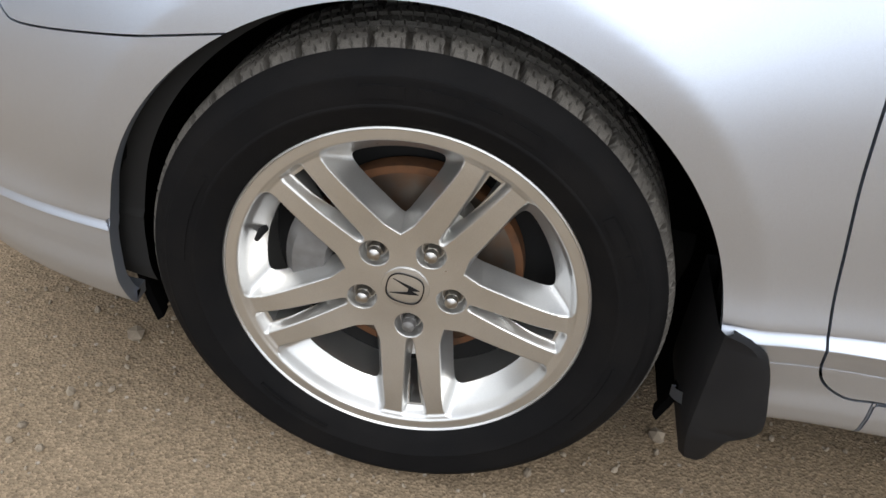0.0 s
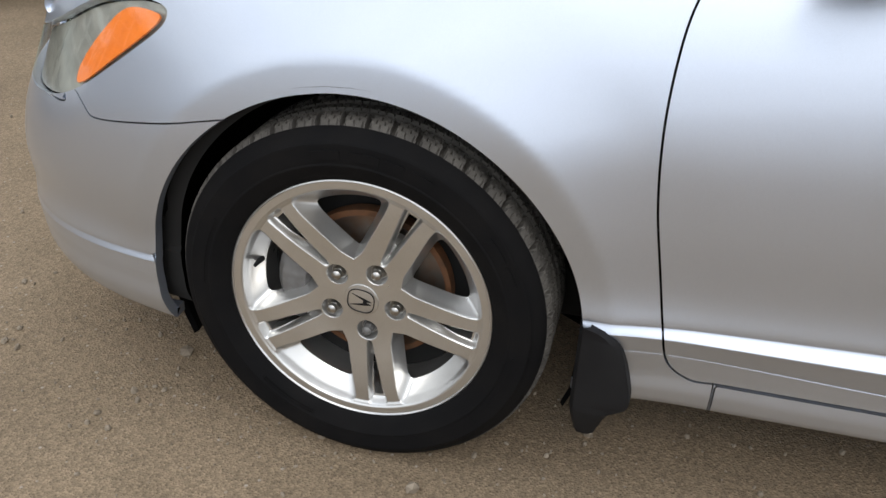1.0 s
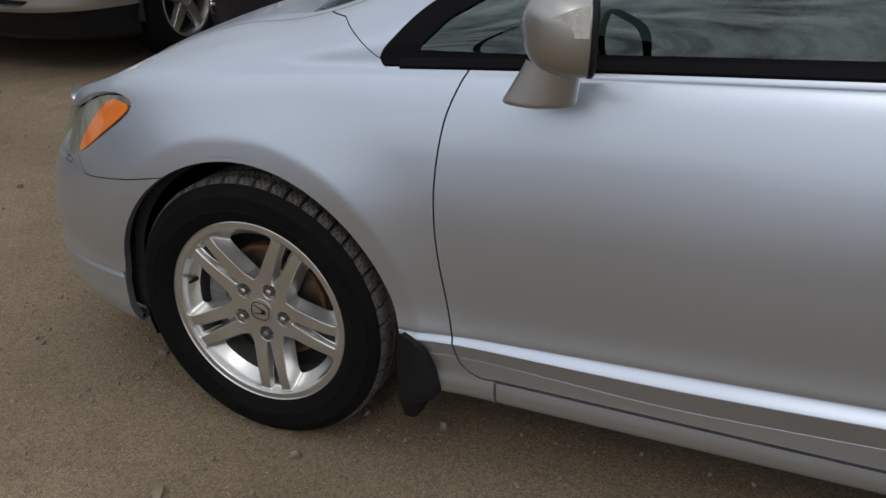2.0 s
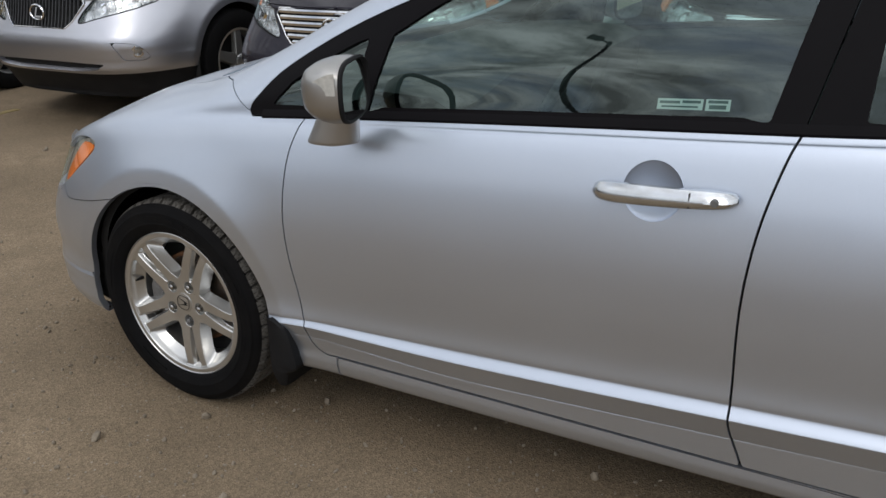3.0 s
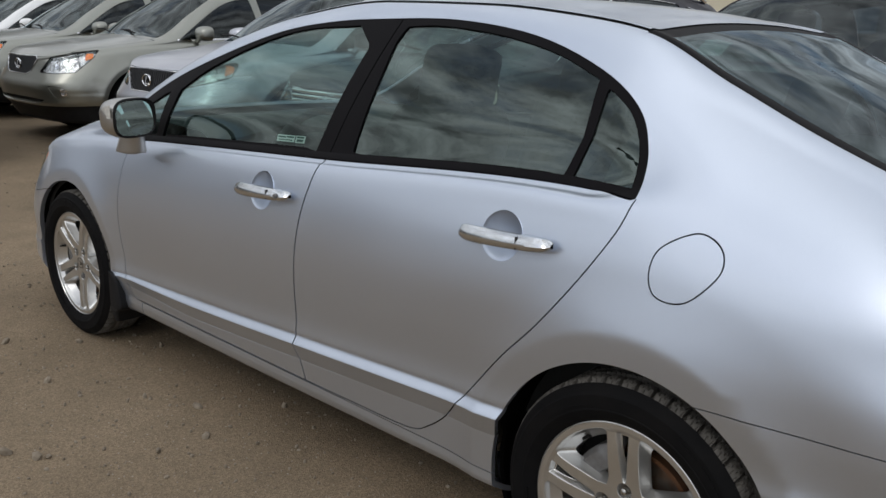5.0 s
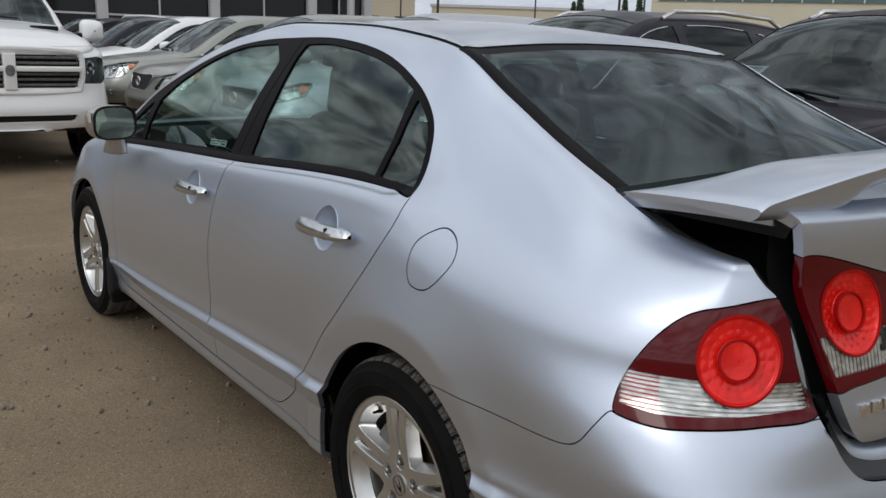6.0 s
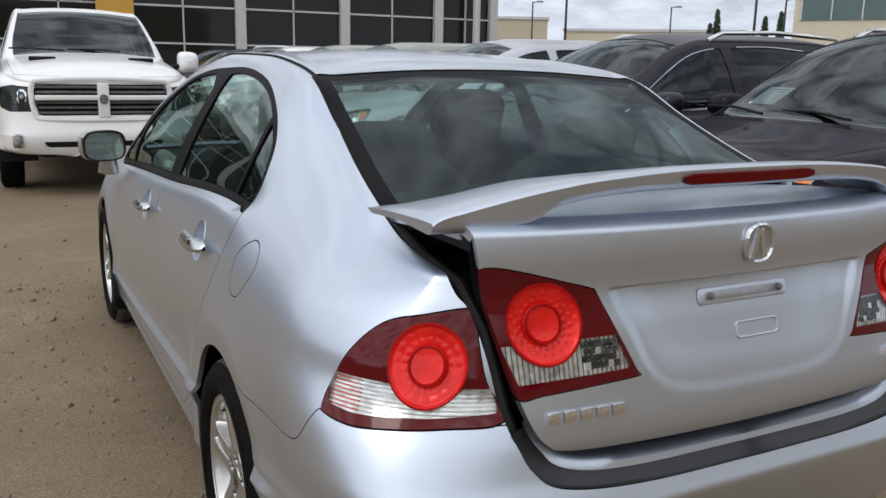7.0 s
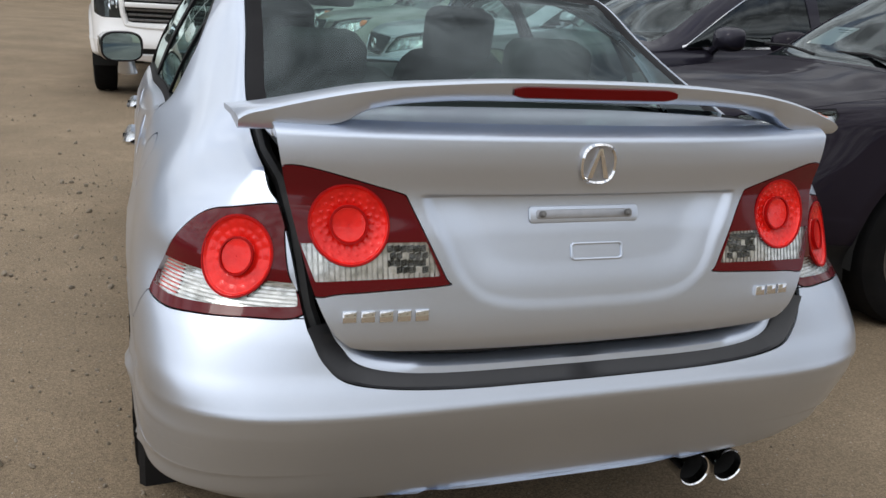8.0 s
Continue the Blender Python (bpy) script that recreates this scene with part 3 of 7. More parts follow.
# ---------------------------------------------------------------- the silver saloon
CAR = thing("saloon_car", "silver four-door saloon with its boot lid ajar on dusty asphalt", "car")
SALOON = dict(
    xf0=-0.05, xF=-0.90, nf=2.4, edge=0.97, xr0=2.9, xR=3.6, nr=3.2, nr_low=5.3, nf_low=3.0, w=0.876, ends=90, sub=10,
    trim=[(-0.9, 0.325), (0.47, 0.379), (1.1, 0.407), (1.556, 0.431), (2.357, 0.473), (3.6, 0.535)],
    belt=[(-0.9, 0.62), (-0.6, 0.725), (-0.3, 0.812), (0, 0.855), (0.3, 0.884), (1.6, 0.966), (2.45, 1.012), (2.7, 1.0), (3.1, 0.94), (3.6, 0.88)],
    yb=[(-0.9, 0.80), (0.3, 0.795), (1.6, 0.795), (2.6, 0.772), (2.74, 0.783), (3.0, 0.790), (3.3, 0.800), (3.6, 0.81)],
    ye=[(-0.9, 0.60), (-0.3, 0.62), (0.065, 0.68), (0.2, 0.70), (0.63, 0.665), (0.94, 0.62), (1.2, 0.585), (1.6, 0.55), (2.0, 0.545), (2.488, 0.562), (2.713, 0.58), (3.11, 0.62), (3.6, 0.63)],
    ze=[(-0.9, 0.62), (-0.634, 0.68), (-0.552, 0.734), (-0.363, 0.827), (-0.116, 0.903), (0.065, 0.935), (0.2, 0.975), (0.63, 1.17), (0.94, 1.283), (1.2, 1.352), (1.6, 1.402), (2.0, 1.396), (2.3, 1.372), (2.488, 1.343), (2.713, 1.242), (2.931, 1.149), (3.11, 1.086), (3.25, 1.035), (3.4, 1.012), (3.6, 1.0)],
    zc=[(-0.9, 0.64), (-0.6, 0.765), (-0.363, 0.86), (-0.1, 0.93), (0.05, 0.965), (0.3, 1.07), (0.6, 1.2), (0.9, 1.315), (1.2, 1.395), (1.5, 1.43), (1.9, 1.433), (2.2, 1.414), (2.42, 1.382), (2.7, 1.275), (2.95, 1.17), (3.13, 1.095), (3.3, 1.04), (3.6, 1.0)],
    hard=[(-9, 1), (-0.3, 1), (0.3, 0), (9, 0)], bottom=[(-0.9, 0.225), (-0.6, 0.213), (-0.36, 0.207), (0.4, 0.19), (2.3, 0.205), (2.9, 0.25), (3.3, 0.31), (3.6, 0.345)],
    low=[(-0.012, 0.25), (-0.012, 0.285)], low_lift=[(-9, 0.0), (2.9, 0.0), (3.3, 0.09), (3.6, 0.145)],
    band=[(-0.011, -0.098), (-0.010, -0.090), (0.0095, -0.043), (0.0125, -0.037), (0.010, -0.031), (-0.003, -0.011), (-0.0035, 0.004)],
    band_fade=[(-0.9, 0.25), (-0.5, 0.3), (0.4, 0.36), (0.56, 0.6), (0.8, 0.8), (1.2, 0.9), (3.0, 0.9), (3.2, 0.15), (3.6, 0.0)],
    band_tall=[(-0.9, 0.35), (-0.3, 0.45), (0.40, 0.55), (1.0, 0.92), (3.6, 1.0)],
    flank=[(-0.006, 0.1), (-0.001, 0.30), (-0.0025, 0.50), (-0.013, 0.70), (-0.031, 0.865), (-0.050, 0.955)],
    pinch=[(-9, 0.0), (-0.6, 0.0), (-0.1, 0.012), (0.3, 0.015), (0.7, 0.008), (1.7, 0.007), (2.4, 0.016), (2.9, 0.013), (3.4, 0.0), (9, 0.0)],
    crease=((0.054, 0.14), (0.070, 0.13)), bulge=0.022, shoulder=(2.50, 2.80, 15),
    lean_r=[(0.2, -0.135), (0.3, -0.075), (0.45, 0.0), (0.574, 0.051), (0.583, 0.053), (0.592, 0.0485), (0.62, 0.0345), (0.66, 0.015), (0.75, -0.006), (1.0, -0.06)],
    lean_f=[(0.2, 0.02), (0.33, 0.0), (0.55, 0.0), (0.8, 0.05)],
    flares=[(0.0, 0.31, 0.355, 0.0108, 0.098), (2.695, 0.31, 0.352, 0.0125, 0.098)],
)
S = hull(SALOON, 0.008)


def zbelt(x):
    return pch(SALOON["belt"], x)


xs = np.linspace(0.3, 2.62, 40)
lead = crv([(0.50, 0.95), (0.488, 0.921), (0.459, 0.857), (0.440, 0.793), (0.432, 0.686), (0.439, 0.573), (0.457, 0.467), (0.474, 0.376), (0.490, 0.310), (0.526, 0.281), (0.565, 0.281)], 5)
mid_gap = crv([(1.585, 0.281), (1.574, 0.310), (1.555, 0.366), (1.551, 0.451), (1.550, 0.636), (1.564, 0.784), (1.591, 0.903), (1.614, 0.967), (1.64, 1.01)], 5)
tail_gap = crv([(1.98, 0.285), (2.05, 0.291), (2.10, 0.312), (2.188, 0.386), (2.346, 0.580), (2.456, 0.700), (2.546, 0.822), (2.612, 0.935), (2.632, 1.006), (2.65, 1.03)], 5)
FRONT_DOOR = np.vstack([lead, mid_gap])
REAR_DOOR = np.vstack([mid_gap[::-1], tail_gap])
WINDOW = np.vstack([crv([(0.290, 0.895), (0.308, 0.925), (0.397, 1.007), (0.611, 1.121), (0.911, 1.233), (1.176, 1.311), (1.40, 1.345), (1.62, 1.358), (1.912, 1.361), (2.198, 1.328), (2.425, 1.259), (2.553, 1.185), (2.612, 1.10), (2.630, 1.006)], 5), np.column_stack([xs[::-1], zbelt(xs[::-1]) - 0.004])])
GAP = 0.0025


def panel(name, skin, label="", mat=None, depth=0.014, both=True):
    for s in ((skin, skin.mirror()) if both else (skin,)):
        s.put(name, mat or PAINT, CAR, label, depth)


# openings for the wheels
S = S.clip(S.wheel(0.0, 0.305) - 0.366)
S = S.clip(S.wheel(2.70, 0.308) - 0.361)
# the underside stops short of the wheel arches
S = S.clip(np.where((S.z < 0.30) & (np.abs(S.x) < 0.52), -S.y - 0.818, 1.0))


def ye_of(x):
    return pch(SALOON["ye"], x)


# the boot opening, drawn from behind
OPEN_LEFT = crv([(-0.622, 1.2), (-0.622, 1.0), (-0.603, 0.95), (-0.588, 0.884), (-0.567, 0.757), (-0.556, 0.72), (-0.532, 0.672), (-0.478, 0.637), (-0.30, 0.619), (0.0, 0.616)], 6)
BOOT_OPENING = np.vstack([OPEN_LEFT, (OPEN_LEFT * (-1, 1))[::-1]])
in_boot = np.minimum(S.back(BOOT_OPENING), S.x - 3.098)
boot_well = S.clip(in_boot)
S = S.clip(-in_boot)

# side windows
belt_field = S.z - zbelt(S.x)
upper = S.clip(belt_field)
win_all = upper.clip(upper.side(WINDOW))
upper = upper.clip(-upper.side(WINDOW))
lower = S.clip(-belt_field)
lower = lower.clip(-lower.side(WINDOW))

# handle cups: round hollows pressed into the doors
HANDLES = ((1.362, 0.838, 1.248, 1.526), (2.318, 0.876, 2.204, 2.476))


CUP = (0.060, 0.058)


def cup_field(skin, cx, cz):
    """Outside a handle's hollow, in metres."""
    return (np.hypot((skin.x - cx) / CUP[0], (skin.z - cz) / CUP[1]) - 1) * CUP[0]


def surface_fit(skin, cx, cz, reach=0.12):
    """The skin's y near a place, as a smooth function of x and z."""
    m = (np.abs(skin.x - cx) < reach) & (np.abs(skin.z - cz) < reach)
    dx, dz = skin.x[m] - cx, skin.z[m] - cz
    co = np.linalg.lstsq(np.column_stack([np.ones_like(dx), dx, dz, dx * dx, dx * dz, dz * dz, dz ** 3]), skin.y[m], rcond=None)[0]
    return lambda x, z: co[0] + co[1] * (x - cx) + co[2] * (z - cz) + co[3] * (x - cx) ** 2 + co[4] * (x - cx) * (z - cz) + co[5] * (z - cz) ** 2 + co[6] * (z - cz) ** 3


def pressed(skin):
    for cx, cz, *_ in HANDLES:
        f = cup_field(skin, cx, cz)
        if (f < 0).any() and (f > 0).any():
            fit = surface_fit(skin, cx, cz)
            r, a = np.meshgrid(np.concatenate([np.linspace(0.02, 0.9, 14), [0.95, 0.985, 1.0, 1.015]]), np.linspace(0, 2 * math.pi, 73), indexing="ij")
            x, z = cx + CUP[0] * r * np.cos(a), cz + CUP[1] * r * np.sin(a)
            d = 0.026 * np.sqrt(np.maximum(0, 1 - r ** 2)) * (1 - 0.25 * r ** 2)
            cup = Skin.grid(np.stack([x, fit(x, z) + d, z], axis=2))
            if cup.N[:, 1].mean() > 0:
                cup = Skin(cup.V, -cup.N, cup.F[:, ::-1])
            panel("handle_cup", cup, "round hollow behind the handle")
            skin = skin.clip(f)
    return skin


front_door = pressed(lower.clip(lower.side(FRONT_DOOR) - GAP))
rear_door = pressed(lower.clip(lower.side(REAR_DOOR) - GAP))
rest = lower.clip(-GAP * 0.4 - np.maximum(lower.side(FRONT_DOOR), lower.side(REAR_DOOR)))
panel("front_door", front_door)
panel("rear_door", rear_door)
# near-black liner behind the panels, which colours the shade into their gaps
liner = S.clip(S.z - 0.23)
liner = liner.clip(zbelt(liner.x) - 0.012 - liner.z)
liner.V = np.column_stack([1.35 + (liner.x - 1.35) * 0.985, liner.y * 0.955, liner.z])
panel("inner_body", liner, "near-black sheet for the shade in the panel gaps", DARK, 0.0)

body = rest.add(upper).weld()
FRONT_SEAM = np.vstack([crv([(-1.2, 0.575), (-0.60, 0.567), (-0.545, 0.588), (-0.515, 0.597), (-0.485, 0.578), (-0.455, 0.566), (-0.33, 0.585), (-0.204, 0.610), (-0.10, 0.63)], 5), [(-0.1, 0.0), (-1.2, 0.0)]])
HEADLAMP = crv([(-0.308, 0.745), (-0.322, 0.722), (-0.40, 0.668), (-0.50, 0.606), (-0.59, 0.572), (-0.72, 0.555), (-0.82, 0.560), (-0.84, 0.585), (-0.74, 0.628), (-0.60, 0.682), (-0.48, 0.735), (-0.38, 0.757), (-0.322, 0.755)], 5, True)
AMBER = crv([(-0.330, 0.742), (-0.340, 0.722), (-0.42, 0.666), (-0.512, 0.607), (-0.515, 0.632), (-0.465, 0.690), (-0.40, 0.740)], 5, True)
REAR_SEAM = np.vstack([crv([(2.75, 0.625), (2.90, 0.640), (3.024, 0.645), (3.107, 0.648), (3.199, 0.653), (3.255, 0.660), (3.284, 0.676), (3.305, 0.71), (3.324, 0.745)], 5), [(3.345, 0.741), (3.40, 0.737), (3.45, 0.741), (3.60, 0.757), (4.0, 0.757), (4.0, 0.0), (2.75, 0.0)]])
# outer tail lamp: drawn round the corner, along x less |y|
TAIL_LAMP = crv([(2.494, 0.752), (2.515, 0.80), (2.570, 0.865), (2.655, 0.917), (2.76, 0.938), (2.890, 0.950), (2.903, 0.90), (2.935, 0.82), (2.985, 0.757), (2.85, 0.748), (2.70, 0.741), (2.60, 0.736), (2.51, 0.741)], 5, True)


def corner(skin, poly):
    u = skin.x - np.abs(skin.y)
    return np.where(skin.x > 2.9, inside(np.column_stack([u, skin.z]), np.asarray(poly)), -1.0)


def split(skin, field, gap=GAP * 0.5):
    """Cuts a skin along a field into what lies inside and what is left."""
    return skin.clip(field - gap), skin.clip(-field - gap)


lamp_f, body = split(body, np.where(body.x < 0, np.minimum(body.side(HEADLAMP), -body.y - 0.36), -1.0), 0.0015)
bumper_f, body = split(body, np.where(body.x < 0, body.side(FRONT_SEAM), -1.0))
lamp_r, body = split(body, corner(body, TAIL_LAMP), 0.0015)
bumper_r, body = split(body, np.where(body.x > 2.72, body.side(REAR_SEAM), -1.0))
bumper_r = bumper_r.clip(bumper_r.z - 0.0)

# sill below the doors
sill_f = np.minimum(0.2785 - body.z, np.minimum(body.x - 0.565, 2.36 - body.x))
sill, body = split(body, sill_f)

# glass cut out of the skin: windscreen, rear window
inner = ye_of(body.x) - np.abs(body.y)
screen_f = np.minimum(inner - 0.03, np.minimum(body.x - (0.075 - 0.10 * (1 - (body.y / 0.68) ** 2)), 1.17 - body.x))
screen_f = np.where(body.z > 0.9, screen_f, -1)
screen, body = split(body, screen_f, 0.001)
inner = ye_of(body.x) - np.abs(body.y)
back_f = np.where((body.x > 2.3) & (body.z > 1.0), np.minimum(inner - 0.001, np.minimum(body.x - (2.464 + 0.026 * (body.y / 0.56) ** 2), 3.2 - body.x)), -1)
back_glass, body = split(body, back_f, 0.001)
# roof, bonnet
inner = ye_of(body.x) - np.abs(body.y)
roof_f = np.where((body.x > 0.9) & (body.z > 1.2), inner - 0.015, -1)
roof, body = split(body, roof_f, 0.0)
inner = ye_of(body.x) - np.abs(body.y)
strip_f = np.where((body.x > 0.9) & (body.z > 1.2), inner - 0.004, -1)
strip, body = split(body, strip_f, 0.0)
inner = ye_of(body.x) - np.abs(body.y)
hood_f = np.where((body.x < 0.30) & (body.z > 0.6), np.minimum(inner, 0.22 - body.x), -1)
hood, body = split(body, hood_f, 0.0015)
FENDER = np.array([(-1.2, 0.1), (0.5, 0.1), (0.562, 0.16), (0.562, 0.33), (0.54, 0.89), (0.285, 0.8955), (0.19, 0.955), (0.0, 0.955), (-1.2, 0.9)])
fender, body = split(body, body.side(FENDER), 0.001)
# fuel door
FUEL = crv([(2.775, 0.960), (2.818, 0.956), (2.848, 0.930), (2.848, 0.890), (2.796, 0.832), (2.735, 0.828), (2.708, 0.864), (2.715, 0.920)], 6, True)
fuel, body_l = split(body, body.side(FUEL), 0.0016)

body_l.put("side_panel", PAINT, CAR, "rear wing and roof rail in silver paint", 0.014)
body.mirror().put("side_panel", PAINT, CAR, "rear wing and roof rail in silver paint", 0.014)
fuel.put("fuel_door", PAINT, CAR, "round-cornered fuel flap", 0.01)
panel("front_wing", fender)
bm = bmesh.new()
bmesh.ops.create_uvsphere(bm, u_segments=12, v_segments=6, radius=1.0, matrix=Matrix.Translation((0.395, -0.8805, 0.387)) @ Matrix.Diagonal((0.0042, 0.0012, 0.0026, 1)))
part("paint_chip", bm, RUST, CAR, "small rust-brown chip in the paint")
panel("front_bumper", bumper_f, "", None, 0.018)
panel("rear_bumper", bumper_r, "", None, 0.008)
panel("sill", sill)
panel("roof", roof, "", None, 0.0)
panel("roof_strip", strip.push(-0.004), "dark grey drip moulding", BLACK, 0.0)
panel("bonnet", hood)

# ---- glass and black window surrounds
FGLASS = np.vstack([crv([(0.655, 0.920), (0.70, 1.093)], 2), crv([(0.70, 1.093), (0.847, 1.179), (1.076, 1.268), (1.291, 1.320), (1.54, 1.338)], 5), [(1.622, 1.28), (1.594, 1.165), (1.552, 0.976)], np.array([(x, zbelt(x) + 0.022) for x in np.linspace(1.5, 0.7, 8)])])
RGLASS = np.vstack([[(1.712, 0.992), (1.720, 1.18), (1.722, 1.300)], crv([(1.74, 1.340), (1.881, 1.344), (2.097, 1.325), (2.282, 1.289), (2.43, 1.238)], 5), [(2.446, 1.114), (2.424, 1.022)], np.array([(x, zbelt(x) + 0.016) for x in np.linspace(2.38, 1.75, 6)])])
QGLASS = np.vstack([[(2.448, 1.023), (2.468, 1.115), (2.462, 1.214)], crv([(2.463, 1.222), (2.542, 1.170), (2.590, 1.10), (2.604, 1.02)], 5)])
TGLASS = np.array([(0.365, 0.915), (0.42, 0.973), (0.52, 1.032), (0.60, 1.072), (0.634, 1.083), (0.614, 0.927)])
frame_all = win_all
for poly in (FGLASS, RGLASS, QGLASS, TGLASS):
    pane = frame_all.clip(frame_all.side(poly))
    panel("window_pane", pane.push(-0.006), "tinted glass", GLASS, 0.0)
    frame_all = frame_all.clip(-frame_all.side(poly))
pillar = 1.614 + (frame_all.z - 0.967) * 0.235 - frame_all.x
for half in (frame_all.clip(pillar - 0.002), frame_all.clip(-pillar - 0.002)):
    panel("window_frame", half.push(-0.0015), "satin black window surround", GLOSSBLACK, 0.012)
xs_strip = np.linspace(0.335, 2.612, 120)
for sgn in (-1, 1):
    sweep("belt_strip", [[(x, sgn * (float(pch(SALOON["yb"], x)) + dy), float(zbelt(x)) + dz) for dy, dz in ((-0.008, -0.009), (0.0045, -0.0075), (0.0055, -0.002), (0.001, 0.006), (-0.006, 0.014))] for x in xs_strip], GLOSSBLACK, CAR, "black belt strip under the windows")
panel("windscreen", screen.push(-0.003), "tinted windscreen", SCREEN, 0.0)
edge = np.minimum(ye_of(back_glass.x) - np.abs(back_glass.y), back_glass.x - (2.464 + 0.026 * (back_glass.y / 0.56) ** 2))
panel("rear_window", back_glass.clip(edge - 0.045).push(-0.003), "tinted rear window", SCREEN, 0.0)
panel("rear_window_border", back_glass.clip(0.045 - edge).push(-0.003), "black printed border", GLOSSBLACK, 0.0)

# ---- front lamps
AMBER_LENS = material("amber_lens", (1.0, 0.24, 0.015), 0.3, coat=0.4, vary=0.3, scale=60, tint=(0.75, 0.13, 0.01), bump=0.15, bump_scale=260)
LAMP_BODY = material("headlamp_bezel", (0.46, 0.46, 0.40), 0.3, 0.5, vary=0.6, scale=25, tint=(0.22, 0.22, 0.19))
for s in (lamp_f, lamp_f.mirror()):
    head = s.push(-0.016).put("headlamp", LAMP_BODY, CAR, "smoked headlamp with an amber corner", 0.03)
    a, _ = split(s, s.side(AMBER), 0.0)
    a.push(-0.006).put("amber_reflector", AMBER_LENS, head, "orange corner reflector", 0.004)
    s.put("lens", CLEAR, head, "clear lens")

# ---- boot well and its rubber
# the body's skin set inwards, near black in place of the boot's shade
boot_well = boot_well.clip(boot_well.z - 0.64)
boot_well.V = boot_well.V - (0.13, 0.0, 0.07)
panel("boot_well", boot_well, "near-black sheet for the shade in the boot", DARK, 0.0)
RUBBERSEAL = material("seal_rubber", (0.012, 0.012, 0.013), 0.6, vary=0.4, scale=30, tint=(0.025, 0.025, 0.025))


def hull_x(y, z):
    """Where the saloon's tail stands at a width and height, without its leaning."""
    n = 5.3 if z < 0.6 else 4.7
    a = 2.9 + 0.7 * (max(0.0, 1 - (abs(y) / 0.876) ** n)) ** (1 / n)
    return a + float(pch(SALOON["lean_r"], z))


# dark grey colour puts the lid's dark reflection on the bumper's top
LID_REFLECTION = material("lid_reflection_grey", (0.030, 0.030, 0.033), 0.42, 0.1, vary=0.4, scale=12, tint=(0.022, 0.022, 0.023), bump=0.05, bump_scale=700)
low_edge = BOOT_OPENING[(BOOT_OPENING[:, 1] < 0.74)]
rows_step = []
for y, z in low_edge:
    k = 1 - 0.10 * smooth01((abs(y) - 0.3) / 0.25)
    up = 0.016 * smooth01((0.74 - z) / 0.08)
    x = hull_x(y, z) - 0.004
    rows_step.append([(x, y, z), (x - 0.010, y * (k + 0.08), z + up * 0.15), (x - 0.022, y * (k + 0.03), z + up), (x - 0.026, y * (k + 0.03), z + up + 0.003), (x - 0.029, y * (k + 0.03), z + up + 0.005)])
sweep("bumper_top", rows_step, LID_REFLECTION, CAR, "bumper's top, coloured dark grey for the lid's reflection")
rows_lip = [[(r[4][0], r[4][1], r[4][2]), (r[4][0] - 0.004, r[4][1] * 0.985, r[4][2] + 0.012), (r[4][0] - 0.020, r[4][1] * 0.965, r[4][2] + 0.022), (r[4][0] - 0.055, r[4][1] * 0.95, r[4][2] + 0.020)] for r in rows_step]
sweep("boot_sill", rows_lip, PAINT, CAR, "silver painted lip of the boot")
tube("boot_seal", [(r[3][0] + 0.012, r[3][1], r[3][2] + 0.012) for r in rows_lip[4:-4]], 0.010, RUBBERSEAL, CAR, "black rubber seal")
for sgn in (-1, 1):
    tube("boot_gutter", [(3.10, sgn * 0.60, 1.065), (3.27, sgn * 0.60, 1.005), (3.40, sgn * 0.585, 0.975), (3.47, sgn * 0.572, 0.90), (3.52, sgn * 0.553, 0.76), (3.54, sgn * 0.535, 0.70)], 0.016, RUBBERSEAL, CAR, "black rubber gutter")

# ---- boot lid, standing a hand's width open
LID_FACE = [(0.66, 3.592), (0.69, 3.610), (0.715, 3.615), (0.80, 3.603), (0.90, 3.584), (0.985, 3.568), (1.047, 3.574), (1.09, 3.570), (1.102, 3.552), (1.112, 3.52)]
LID_LOW = crv([(-0.618, 1.12), (-0.612, 1.09), (-0.600, 1.02), (-0.575, 0.90), (-0.555, 0.82), (-0.530, 0.755), (-0.500, 0.715), (-0.455, 0.696), (-0.30, 0.688), (0.0, 0.684)], 6)
LID_OUTLINE = np.vstack([LID_LOW, (LID_LOW * (-1, 1))[::-1]])


# half of the recess for the number plate, open at the top
RECESS = np.vstack([[(-0.2, 1.2), (-0.2, 0.757)], crv([(0.0, 0.757), (0.12, 0.758), (0.20, 0.768), (0.252, 0.790), (0.288, 0.83), (0.314, 0.89), (0.350, 0.965), (0.372, 1.05)], 4), [(0.40, 1.2)]])


def lid_x(y, z):
    x = pch(LID_FACE, z)
    bow = 0.066 * np.abs(y / 0.6) ** 2.4 * (0.55 + 0.45 * smooth01((z - 0.75) / 0.25))
    y, z = np.broadcast_arrays(y, z)
    f = inside(np.column_stack([np.abs(y).ravel(), z.ravel()]), RECESS).reshape(y.shape)
    rec = smooth01((0.985 - z) / 0.010) * (0.4 * smooth01(f / 0.028) + 0.6 * smooth01(f / 0.10))
    return x - bow - (0.005 + 0.020 * smooth01((z - 0.74) / 0.26)) * rec


yy = np.linspace(-0.63, 0.63, 253)
zz = np.concatenate([np.linspace(0.67, 0.955, 96), np.linspace(0.957, 1.0, 40), np.linspace(1.004, 1.112, 30)])
YY, ZZ = np.meshgrid(yy, zz, indexing="ij")
LID = Skin.grid(np.stack([lid_x(YY, ZZ), YY, ZZ], axis=2))
LID = LID.clip(LID.back(LID_OUTLINE))
